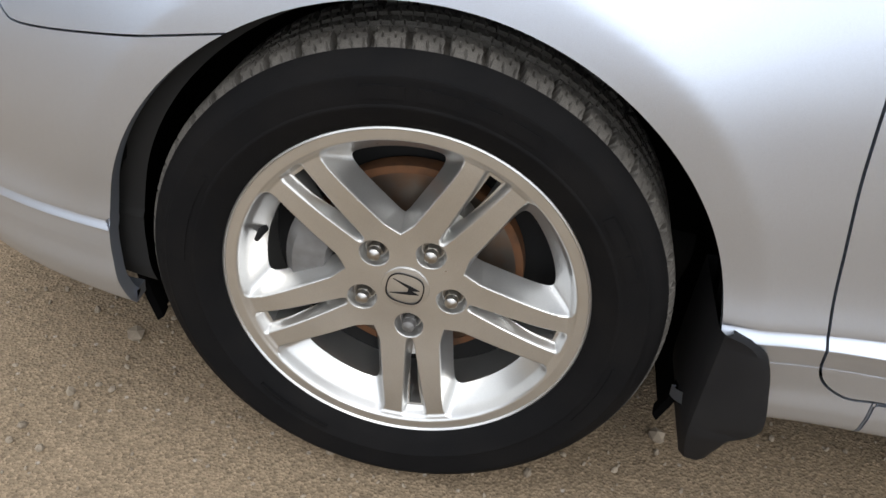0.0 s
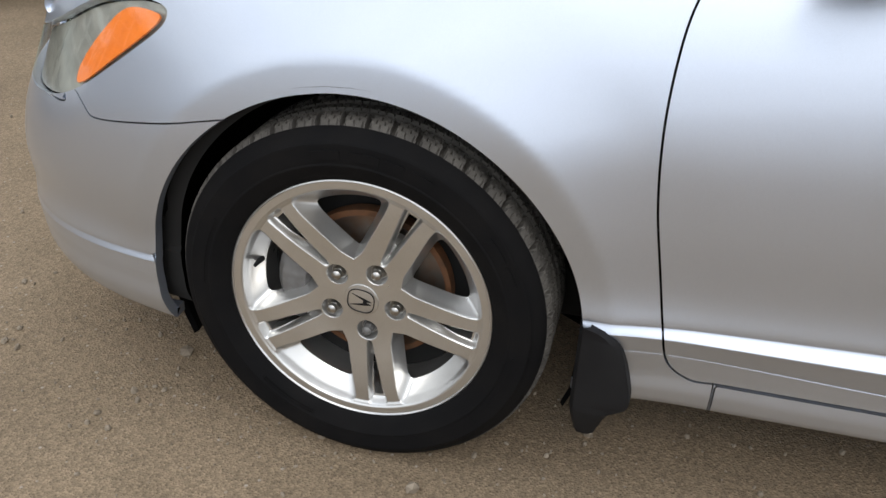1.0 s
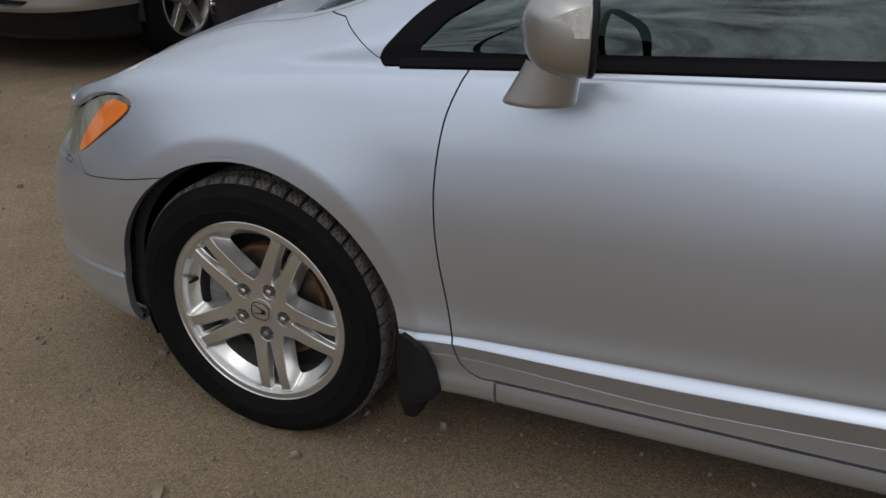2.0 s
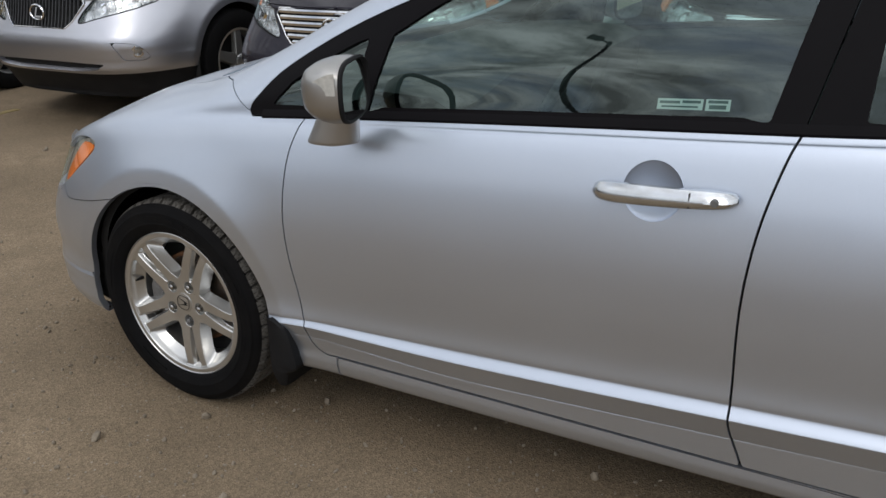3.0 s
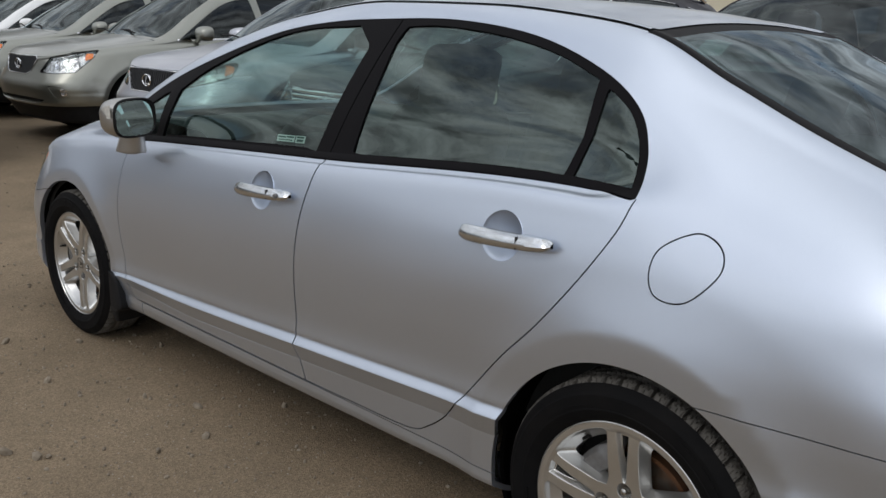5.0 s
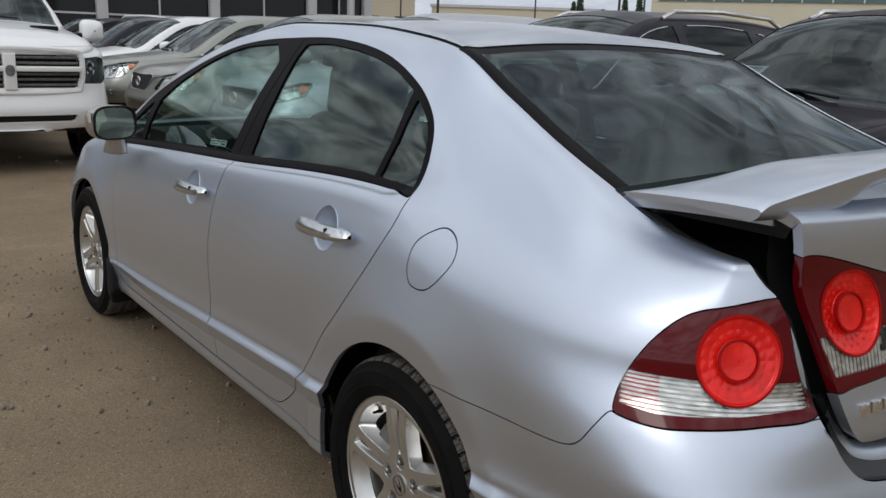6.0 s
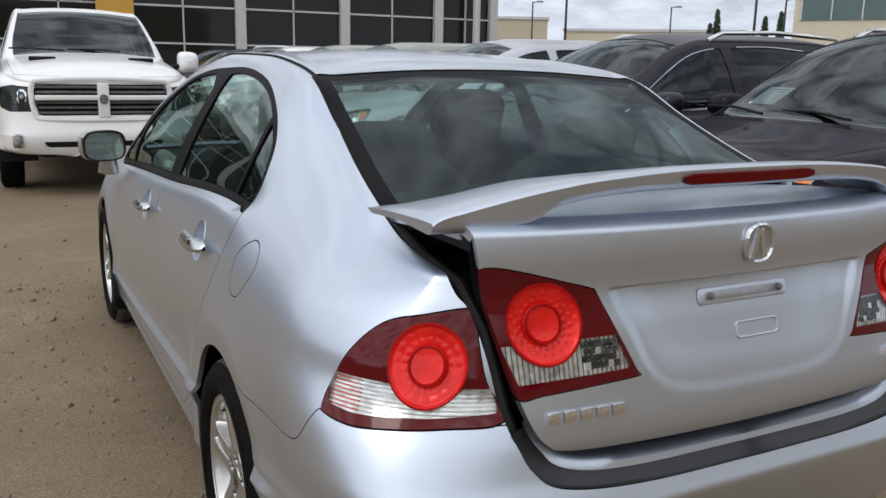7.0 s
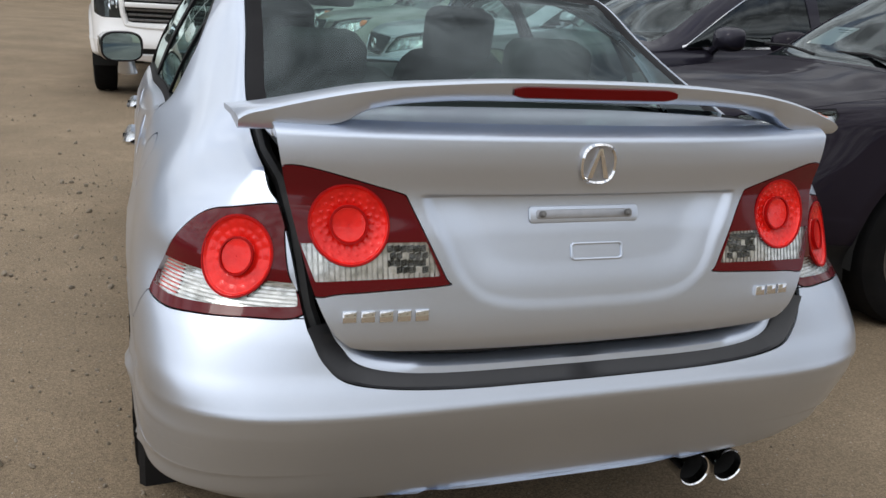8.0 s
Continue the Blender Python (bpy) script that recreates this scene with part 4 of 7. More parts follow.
TURN_LAMP = crv([(-0.604, 1.028), (-0.598, 1.0), (-0.578, 0.90), (-0.556, 0.806), (-0.50, 0.804), (-0.40, 0.810), (-0.298, 0.817), (-0.302, 0.828), (-0.335, 0.895), (-0.374, 0.974), (-0.384, 0.984), (-0.44, 1.0), (-0.52, 1.022), (-0.575, 1.033)], 4, True)
lid_lamp_l, LID = split(LID, LID.back(TURN_LAMP), 0.0012)
lid_lamp_r, LID = split(LID, LID.back(TURN_LAMP * (-1, 1)), 0.0012)
BOOT = LID.put("boot_lid", PAINT, CAR, "silver boot lid, slightly raised", 0.022)
# top of the lid, back to the hinge
tx = np.linspace(0, 1, 26)
rows_top = []
for y in np.linspace(-0.614, 0.614, 90):
    x1, x0 = float(lid_x(np.array(y), np.array(1.112))), 3.10 + 0.02 * (y / 0.6) ** 2
    rows_top.append([(x1 + (x0 - x1) * t, y, 1.112 - 0.012 * t - 0.014 * t * t - 0.016 * abs(y / 0.6) ** 3 * (1 - 0.3 * t)) for t in tx])
G = np.array(rows_top)
TOP = Skin.grid(G, flip=False)
TOP.N *= np.sign(TOP.N[:, 2:3])
TOP.put("lid_top", PAINT, BOOT, "", 0.02)
# inner skin of the lid, coloured near black for the shade inside
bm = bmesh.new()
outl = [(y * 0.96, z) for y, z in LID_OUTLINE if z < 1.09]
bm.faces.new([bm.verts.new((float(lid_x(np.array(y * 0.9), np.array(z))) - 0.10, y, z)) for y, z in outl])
part("lid_inner", bm, DARK, BOOT, "inner skin coloured dark for the shade under the lid")
for sgn in (-1, 1):
    sweep("lid_side", [[(3.49 - 0.36 * t, sgn * (0.612 - 0.006 * t), 1.088 - 0.004 * t), (3.47 - 0.34 * t, sgn * 0.600, 1.055)] for t in np.linspace(0, 1, 8)], BLACK, BOOT, "black lid edge")

# number plate bracket, emblem, badges
PLATEHOLDER = material("brushed_alloy", (0.42, 0.43, 0.46), 0.4, 0.7, vary=0.3, scale=40)


def on_lid(y, z, out=0.0):
    p = Vector((float(lid_x(np.array(y), np.array(z))) + out, y, z))
    dx = (float(lid_x(np.array(y), np.array(z + 0.004))) - float(lid_x(np.array(y), np.array(z - 0.004)))) / 0.008
    dy = (float(lid_x(np.array(y + 0.004), np.array(z))) - float(lid_x(np.array(y - 0.004), np.array(z)))) / 0.008
    nrm = Vector((1, -dy, -dx)).normalized()
    side = Vector((0, 1, 0)) - nrm * nrm.y
    side.normalize()
    up = nrm.cross(side)
    m = Matrix.Identity(4)
    for i in range(3):
        m[i][0], m[i][1], m[i][2], m[i][3] = side[i], -nrm[i], up[i], p[i]
    return m


def rounded(w, h, r, n=5):
    out = []
    for cx, cz, a0 in ((w / 2 - r, h / 2 - r, 0), (-w / 2 + r, h / 2 - r, 90), (-w / 2 + r, -h / 2 + r, 180), (w / 2 - r, -h / 2 + r, 270)):
        for k in range(n + 1):
            a = radians(a0 + 90 * k / n)
            out.append((cx + r * math.cos(a), cz + r * math.sin(a)))
    return out


holder = plate("plate_bracket", rounded(0.245, 0.034, 0.009), 0.003, PAINT, BOOT, on_lid(-0.005, 0.940), "empty number plate bracket", 0.003)
plate("bracket_groove", rounded(0.215, 0.018, 0.006), 0.005, PLATEHOLDER, holder, on_lid(-0.005, 0.940), "shallow groove", 0.002)
for y in (-0.1, 0.09):
    bm = bmesh.new()
    spin_mesh(bm, [(0.0001, -0.016), (0.004, -0.016), (0.0065, -0.013), (0.007, -0.006)], 14, on_lid(y, 0.940))
    part("screw", bm, CAST, holder, "dark screw")


def ring_plate(name, outer, innr, thick, mat, parent, m, label=""):
    bm = bmesh.new()
    A = [[bm.verts.new((p[0], y, p[1])) for p in loop] for loop, y in ((outer, 0), (outer, -thick * 0.6), ([((a[0] + b[0]) / 2, (a[1] + b[1]) / 2) for a, b in zip(outer, innr)], -thick), (innr, -thick * 0.6), (innr, 0))]
    k = len(outer)
    for P, Q in zip(A, A[1:]):
        for i in range(k):
            bm.faces.new((P[i], P[(i + 1) % k], Q[(i + 1) % k], Q[i]))
    bmesh.ops.transform(bm, matrix=m, verts=bm.verts)
    return part(name, bm, mat, parent, label)


def oval(w, h, n=40, p=2.6):
    return [(w / 2 * abs(math.cos(a)) ** (2 / p) * (1 if math.cos(a) > 0 else -1), h / 2 * abs(math.sin(a)) ** (2 / p) * (1 if math.sin(a) > 0 else -1)) for a in [2 * math.pi * k / n for k in range(n)]]


ring_plate("lid_pressing", rounded(0.118, 0.036, 0.008), rounded(0.108, 0.027, 0.006), 0.003, PAINT, BOOT, on_lid(0.02, 0.868), "pressed outline")
em = on_lid(0.0, 1.046)
badge = ring_plate("emblem", oval(0.078, 0.082), oval(0.064, 0.068), 0.010, CHROME, BOOT, em, "chrome oval emblem")
plate("emblem_back", oval(0.066, 0.070), 0.003, PLATEHOLDER, badge, em, "grey emblem field")
plate("emblem_wedge", [(-0.024, -0.028), (-0.012, -0.028), (0.0, 0.018), (0.012, -0.028), (0.024, -0.028), (0.004, 0.032), (-0.004, 0.032)], 0.008, CHROME, badge, em, "plain chrome wedge", 0.0015)
# plain chrome bars in place of the badges
for y0, w, n, z, h in ((-0.505, 0.170, 5, 0.763, 0.022), (0.405, 0.095, 3, 0.768, 0.021)):
    for i in range(n):
        y = y0 + w * (i + 0.5) / n
        plate("badge_bar", [(-w / n * 0.42, -h / 2), (w / n * 0.38, -h / 2), (w / n * 0.42, h / 2), (-w / n * 0.38, h / 2)], 0.008, CHROME, BOOT, on_lid(y, z), "chrome badge bar", 0.0036)

# ---- tail lamps
RED = material("dark_red_lens", (0.10, 0.0022, 0.005), 0.12, coat=0.45, vary=0.6, scale=30, tint=(0.10, 0.0015, 0.004), spec=0.12)
# the reflector's two reds are mottled to paint flares of light into it
BRIGHT = material("bright_red_reflector", (0.92, 0.018, 0.012), 0.20, 0.1, coat=0.35, vary=0.7, scale=22, tint=(0.60, 0.006, 0.005), bump=0.12, bump_scale=90, spec=0.3)
LAMPBACK = material("lamp_housing_pale", (0.64, 0.63, 0.60), 0.20, 0.6, vary=0.95, scale=45, tint=(0.26, 0.25, 0.23))
RIB = material("lamp_rib_pale", (0.86, 0.86, 0.84), 0.14, 0.6, vary=0.9, scale=60, tint=(0.36, 0.36, 0.33))
RING = material("red_lamp_ring", (0.40, 0.006, 0.006), 0.45, coat=0.0, spec=0.1, vary=0.3, scale=60, tint=(0.25, 0.004, 0.004))
PINK = material("red_reflector_end", (0.72, 0.05, 0.04), 0.3, vary=0.5, scale=60, tint=(0.62, 0.16, 0.13), bump=0.3, bump_scale=150)
SMOKE = material("dark_lamp_chrome", (0.035, 0.035, 0.035), 0.22, 0.9, vary=0.6, scale=50, tint=(0.3, 0.3, 0.3), bump=0.5, bump_scale=90)


def tail_lamp(skin, uv, centre, radius, clear, parent, clear_rows, clear_cols, outer):
    """A lamp cut from the body's skin: dark red shell, a round bright reflector with rings, and ribs behind a clear part."""
    def disc_of(s):
        return np.hypot(*(uv(s) - np.asarray(centre)).T)
    f = inside(uv(skin), np.asarray(clear))
    clear_f = np.minimum(f, disc_of(skin) - radius - 0.001)
    red = skin.clip(-clear_f)
    red = red.clip(disc_of(red) - radius)
    lamp = red.push(0.001).put("tail_lamp", RED, parent, "dark red lamp shell", 0.02)
    # a smooth patch under the round reflector
    q = uv(skin) - np.asarray(centre)
    m = np.hypot(*q.T) < radius * 1.35

    def terms(u, v):
        return np.stack([np.ones_like(u), u, v, u * u, u * v, v * v, u ** 3, u * u * v, u * v * v, v ** 3], axis=-1)
    co = np.linalg.lstsq(terms(q[m, 0], q[m, 1])[..., :6], skin.V[m], rcond=None)[0]
    out = skin.N[m].mean(axis=0)

    def patch(name, r0, r1, nr_, depth, mat, parent_, label, rim):
        r, a = np.meshgrid(np.linspace(r0, r1, nr_), np.linspace(0, 2 * math.pi, 121), indexing="ij")
        G = terms(r * radius * np.cos(a), r * radius * np.sin(a))[..., :6] @ co
        s = Skin.grid(G)
        if (s.N @ out).mean() < 0:
            s = Skin(s.V, -s.N, s.F)
        d = np.broadcast_to(depth(r, a), r.shape).ravel()
        G = (s.V + s.N * d[:, None]).reshape(G.shape)
        s = Skin.grid(G)
        if (s.N @ out).mean() < 0:
            s = Skin(s.V, -s.N, s.F[:, ::-1])
        s.put(name, mat, parent_, label, rim)

    def bowl(r, a):
        pillow = np.abs(np.sin(a * 9)) * np.abs(np.sin((r - 0.48) * 15)) * 0.0011 * smooth01((r - 0.48) / 0.04) * smooth01((0.93 - r) / 0.04) if outer else np.maximum(0, np.sin(a * 20) * np.sin((r - 0.5) * 21)) ** 2 * 0.0019 * (r > 0.5) * (r < 0.93)
        return -0.002 - 0.013 * (1 - r ** 2) + 0.009 * smooth01((0.46 - r) / 0.04) + 0.004 * np.exp(-((r - 0.95) / 0.03) ** 2) + pillow
    patch("reflector_bowl", 0.01, 1.0, 60, bowl, BRIGHT, lamp, "bright red round reflector", 0.012)
    patch("reflector_ring", 0.95, 1.0, 5, lambda r, a: 0.0030 + 0 * r, RING, lamp, "dark red ring", 0.006)
    patch("reflector_ring", 0.43, 0.475, 5, lambda r, a: -0.0005 + 0 * r, RING, lamp, "dark red ring", 0.008)
    cl = skin.clip(clear_f)
    q = uv(cl)
    mid = q.mean(axis=0)
    g4 = np.linalg.lstsq(np.column_stack([terms(*(q - mid).T), ((q - mid) ** 4)]), cl.V, rcond=None)[0]
    us, vs = np.meshgrid(np.linspace(*(np.array([q[:, 0].min(), q[:, 0].max()]) - mid[0]), 150), np.linspace(*(np.array([q[:, 1].min(), q[:, 1].max()]) - mid[1]), 70), indexing="ij")
    fine = Skin.grid(np.concatenate([terms(us, vs), np.stack([us ** 4, vs ** 4], axis=-1)], axis=-1) @ g4)
    if (fine.N @ out).mean() < 0:
        fine = Skin(fine.V, -fine.N, fine.F[:, ::-1])
    quv = np.column_stack([us.ravel(), vs.ravel()]) + mid
    edge_f = np.minimum(inside(quv, np.asarray(clear)), np.hypot(*(quv - np.asarray(centre)).T) - radius - 0.001)
    cl = fine.clip(edge_f)
    cl.push(0.001).put("clear_lens", CLEAR, lamp, "clear lens")
    cl.push(-0.014).put("lamp_housing", LAMPBACK, lamp, "pale lamp housing", 0.0)
    P = uv(cl)
    edge_part = np.minimum(inside(P, np.asarray(clear)), np.hypot(*(P - np.asarray(centre)).T) - radius - 0.001)
    u0, u1, v0, v1 = P[:, 0].min(), P[:, 0].max(), P[:, 1].min(), P[:, 1].max()
    w = (P[:, 0] - u0) / (u1 - u0)
    if outer:
        cl.clip(np.minimum(w + 0.05, 0.20 - w) * 0.3).push(-0.0105).put("red_end", PINK, lamp, "red reflector end", 0.003)
    else:
        for a, b in [divmod(k, 4) for k in range(24)]:
            cu, cv = -0.404 + 0.0122 * a - 0.004 * (b % 2), 0.8465 + 0.0128 * b
            cell = np.minimum(0.0056 - np.abs(P[:, 0] - cu), 0.0058 - np.abs(P[:, 1] - cv - 0.2 * (P[:, 0] - cu)))
            cl.clip(np.minimum(cell, edge_part - 0.003)).push(-0.002 - 0.001 * ((a * 3 + b) % 3)).put("bulb_facet", RIB if (a * 5 + b * 7 + a * b) % 4 == 0 else SMOKE, lamp, "dark chrome facet", 0.005)
    for i in range(clear_rows):
        v = v0 + (v1 - v0) * (i + 0.5) / clear_rows
        cl.clip((v1 - v0) / clear_rows * 0.30 - np.abs(P[:, 1] - v)).push(-0.008).put("rib", RIB, lamp, "", 0.006)
    for i in range(clear_cols):
        u = u0 + (u1 - u0) * (i + 0.5) / clear_cols
        cl.clip((u1 - u0) / clear_cols * 0.34 - np.abs(P[:, 0] - u)).push(-0.006).put("rib", RIB, lamp, "", 0.008)
    return lamp


for sgn in (-1, 1):
    sk = lid_lamp_l if sgn < 0 else lid_lamp_r
    tail_lamp(sk, lambda s, g=sgn: np.column_stack([s.y * (-g), s.z]), (-0.483, 0.927), 0.074, [(-0.572, 0.893), (-0.34, 0.897), (-0.314, 0.834), (-0.548, 0.826)], BOOT, 0, 26, False)
    sk = lamp_r if sgn < 0 else lamp_r.mirror()
    tail_lamp(sk, lambda s: np.column_stack([(s.x - np.abs(s.y)) / 1.36, s.z]), (2.783 / 1.36, 0.850), 0.076, [(u / 1.36, v) for u, v in ((2.508, 0.815), (2.945, 0.812), (2.967, 0.771), (2.80, 0.762), (2.60, 0.755), (2.508, 0.760))], CAR, 9, 0, True)

# ---- rear wing on the lid
wy = np.concatenate([np.linspace(-0.674, -0.44, 26), np.linspace(-0.43, 0.43, 40), np.linspace(0.44, 0.674, 26)])
rings = []
for y in wy:
    a = abs(y)
    zt = float(pch([(0, 1.200), (0.15, 1.198), (0.38, 1.184), (0.46, 1.172), (0.55, 1.152), (0.62, 1.132), (0.66, 1.120), (0.674, 1.110)], a))
    zu = float(pch([(0, 1.158), (0.25, 1.156), (0.38, 1.147), (0.445, 1.134), (0.50, 1.106), (0.53, 1.100), (0.61, 1.090), (0.674, 1.088)], a))
    xl = float(pch([(0, 3.36), (0.4, 3.32), (0.55, 3.26), (0.62, 3.21), (0.674, 3.175)], a))
    xt = float(pch([(0, 3.552), (0.4, 3.535), (0.55, 3.505), (0.62, 3.482), (0.674, 3.466)], a))
    zl = float(pch([(0, 1.172), (0.4, 1.160), (0.55, 1.125), (0.62, 1.106), (0.674, 1.096)], a))
    prof = crv([(xl, zl - 0.006), (xl + 0.004, zl), (xl + 0.35 * (xt - xl), zl + 0.55 * (zt - zl)), (xl + 0.75 * (xt - xl), zl + 0.95 * (zt - zl)), (xt - 0.006, zt)], 4)
    rear = [(xt, zt - 0.004), (xt - 0.003, (zt + zu) / 2), (xt - 0.012, zu + 0.003), (xt - 0.018, zu)]
    under = [(xl + 0.5 * (xt - xl), min(zu + 0.006, zl - 0.004 + 0.006)), (xl + 0.02, zl - 0.010)]
    rings.append([(x, y, z) for x, z in list(prof) + rear + under])
wing = sweep("rear_wing", rings, PAINT, BOOT, "silver wing on the boot lid", closed=True)
for r in (rings[0], rings[-1]):
    bm = bmesh.new()
    bm.faces.new([bm.verts.new(p) for p in r])
    part("wing_end", bm, PAINT, wing)
BRAKE = material("brake_light_red", (0.12, 0.003, 0.003), 0.3, coat=0.03, spec=0.12, vary=0.4, scale=40, tint=(0.12, 0.006, 0.006))
rb = []
for y in np.linspace(-0.178, 0.178, 30):
    k = 1 - smooth01((abs(y) - 0.155) / 0.03) * 0.6
    xt = float(pch([(0, 3.552), (0.4, 3.535)], abs(y)))
    rb.append([(xt - 0.004, y, 1.176 + 0.012 * k), (xt + 0.0035, y, 1.176 + 0.010 * k), (xt + 0.0025, y, 1.176 - 0.009 * k), (xt - 0.006, y, 1.176 - 0.012 * k)])
sweep("brake_light", rb, BRAKE, wing, "long dark red high brake light")

# ---- wheels
TH0 = radians(-81.5)


def wheel_face():
    """The five-spoke alloy face as a polar skin; the outside looks to -y."""
    nr_, na = 150, 900
    r = np.linspace(0.024, 0.2185, nr_)
    a = np.linspace(0, 2 * math.pi, na + 1)
    R, A = np.meshgrid(r, a, indexing="ij")
    best = np.full(R.shape, 9.0)
    groove = np.zeros(R.shape)
    pocket = np.zeros(R.shape)
    for k in range(5):
        t = TH0 + 2 * math.pi * k / 5
        along, perp = R * np.cos(A - t), R * np.sin(A - t)
        d = np.where(along > 0, np.abs(perp), 9.0)
        best = np.minimum(best, d)
        half = 0.0035 + 0.012 * np.clip((along - 0.082) / 0.115, 0, 1)
        g = smooth01((half - np.abs(perp)) / 0.007 + 0.3) * smooth01((along - 0.078) / 0.012) * smooth01((0.203 - along) / 0.010) * (along > 0)
        groove = np.maximum(groove, g * (0.012 + 0.014 * smooth01((0.17 - along) / 0.08)))
        q = np.hypot(along - 0.0585, perp)
        pocket = np.maximum(pocket, smooth01((0.0185 - q) / 0.004))
    edge = 0.0385 + 0.030 * np.clip((0.095 - R) / 0.05, 0, 1) ** 1.5
    D = -np.log(np.exp(-(best - edge) * 1.45 * 150) + np.exp(-(0.2045 - R) * 0.68 * 150)) / 150
    depth = 0.034 * np.clip(D / 0.017, 0, 1.3) ** 0.85 + groove + 0.016 * pocket
    depth += 0.006 * smooth01((R - 0.10) / 0.12) * smooth01((0.2055 - R) / 0.008)
    depth += 0.010 * smooth01((0.2075 - R) / 0.004) * smooth01((R - 0.200) / 0.006) * 0.25
    depth += 0.018 * (1 - smooth01((R - 0.055) / 0.14))
    G = np.stack([R * np.cos(A), depth, R * np.sin(A)], axis=2)
    s = Skin.grid(G)
    if s.N[:, 1].mean() > 0:
        s = Skin(s.V, -s.N, s.F[:, ::-1])
    slot = np.full(R.shape, -1.0)
    for k in range(5):
        t = TH0 + 2 * math.pi * k / 5
        along, perp = R * np.cos(A - t), R * np.sin(A - t)
        slot = np.maximum(slot, np.minimum(0.0030 + 0.0050 * np.clip((along - 0.11) / 0.08, 0, 1) - np.abs(perp), np.minimum(along - 0.118, 0.190 - along)))
    return s.clip(np.minimum(0.0168 - D, -slot).ravel())


FACE = wheel_face()
HUBNUT = material("worn_nut_chrome", (0.48, 0.47, 0.45), 0.28, 1.0, vary=0.5, scale=120, tint=(0.25, 0.23, 0.20))


def make_wheel(parent_car, at, label):
    """Tyre with tread, alloy face, barrel, cap, five nuts, disc and caliper. Local -y is the outside."""
    w = new("wheel")
    w.parent = parent_car
    w.matrix_basis = at
    tagged(w, label)
    # tyre: side walls
    bm = bmesh.new()
    spin_mesh(bm, [(0.205, 0.010), (0.2185, 0.006), (0.2225, 0.000), (0.226, -0.006), (0.236, -0.013), (0.250, -0.0185), (0.2515, -0.0195), (0.254, -0.0195), (0.2555, -0.0185), (0.268, -0.0195), (0.281, -0.017), (0.2835, -0.0175), (0.286, -0.0165), (0.287, -0.0145), (0.2935, -0.0105), (0.2990, -0.0072), (0.3040, -0.0030), (0.3078, 0.0015), (0.3060, 0.0060)], 128)
    spin_mesh(bm, [(0.3065, 0.160), (0.300, 0.172), (0.280, 0.183), (0.250, 0.185), (0.225, 0.172), (0.205, 0.160)], 96)
    tyre = part("tyre", bm, RUBBER, w, "black tyre")
    # tread with grooves
    n, steps = 50, 26
    ac = np.linspace(0.0012, 0.1705, 66)
    an = np.arange(n * steps + 1) / (n * steps) * 2 * math.pi
    AN, AC = np.meshgrid(an, ac, indexing="ij")
    base = 0.316 - 0.0185 * np.clip((0.022 - AC) / 0.0305, 0, 1) ** 2 - 0.0185 * np.clip((AC - 0.140) / 0.0305, 0, 1) ** 2
    turn_ = AN / (2 * math.pi) * n - 3.2 * (AC - 0.02)
    ph = turn_ % 1.0
    lat = (np.minimum(ph, 1 - ph) < 0.085).astype(float) * ((AC < 0.046) | (AC > 0.116))
    ph2 = (turn_ * 3 + 0.5 + 0.5 * np.floor(AC / 0.012)) % 1.0
    sipe = (np.abs(ph2) < 0.15).astype(float) * 0.35
    circ = np.zeros_like(AC)
    for c in (0.048, 0.081, 0.114):
        circ = np.maximum(circ, smooth01((0.0060 - np.abs(AC - c)) / 0.002))
    rad = base - 0.0095 * np.maximum(np.maximum(1.4 * lat * smooth01((AC + 0.001) / 0.004), circ), sipe * smooth01((AC - 0.0) / 0.006))
    G = np.stack([rad * np.cos(AN), AC, rad * np.sin(AN)], axis=2)
    me = bpy.data.meshes.new("tread")
    ni, nj = G.shape[:2]
    me.from_pydata(G.reshape(-1, 3).tolist(), [], grid_faces(ni, nj)[:, ::-1].tolist())
    mesh_part("tread", me, TREAD, tyre, "worn block tread", False)
    # sidewall marks: raised plain bars
    for a0, a1, r0, r1 in ((62, 70, 0.262, 0.276), (72, 78, 0.262, 0.276), (80, 90, 0.262, 0.276), (93, 103, 0.262, 0.276), (20, 27, 0.262, 0.275), (29, 38, 0.262, 0.275), (150, 178, 0.262, 0.266), (225, 250, 0.240, 0.243), (330, 352, 0.262, 0.266)):
        bm = bmesh.new()
        vs = []
        for k in range(7):
            a = radians(a0 + (a1 - a0) * k / 6)
            vs.append([bm.verts.new((r * math.cos(a), -0.0203, r * math.sin(a))) for r in (r0, r1)] + [bm.verts.new((r * math.cos(a), -0.0150, r * math.sin(a))) for r in (r1, r0)])
        for A, B in zip(vs, vs[1:]):
            for i in range(4):
                bm.faces.new((A[i], A[(i + 1) % 4], B[(i + 1) % 4], B[i]))
        bm.faces.new(vs[0])
        bm.faces.new(vs[-1][::-1])
        part("sidewall_mark", bm, RUBBER, tyre)
    # rim
    FACE.put("alloy_face", ALLOY, w, "silver five-spoke alloy with grooved spokes", 0.024)
    bm = bmesh.new()
    spin_mesh(bm, [(0.2184, 0.0005), (0.2205, -0.0025), (0.2225, -0.0015), (0.2232, 0.002), (0.222, 0.007)], 128)
    spin_mesh(bm, [(0.2175, 0.004), (0.205, 0.02), (0.192, 0.035), (0.188, 0.06), (0.186, 0.15), (0.20, 0.165)], 96)
    part("rim_barrel", bm, ALLOY, w, "rim lip with kerb scuffs")
    bm = bmesh.new()
    spin_mesh(bm, [(0.0001, 0.0135), (0.020, 0.014), (0.029, 0.016), (0.0305, 0.020), (0.0305, 0.04)], 48)
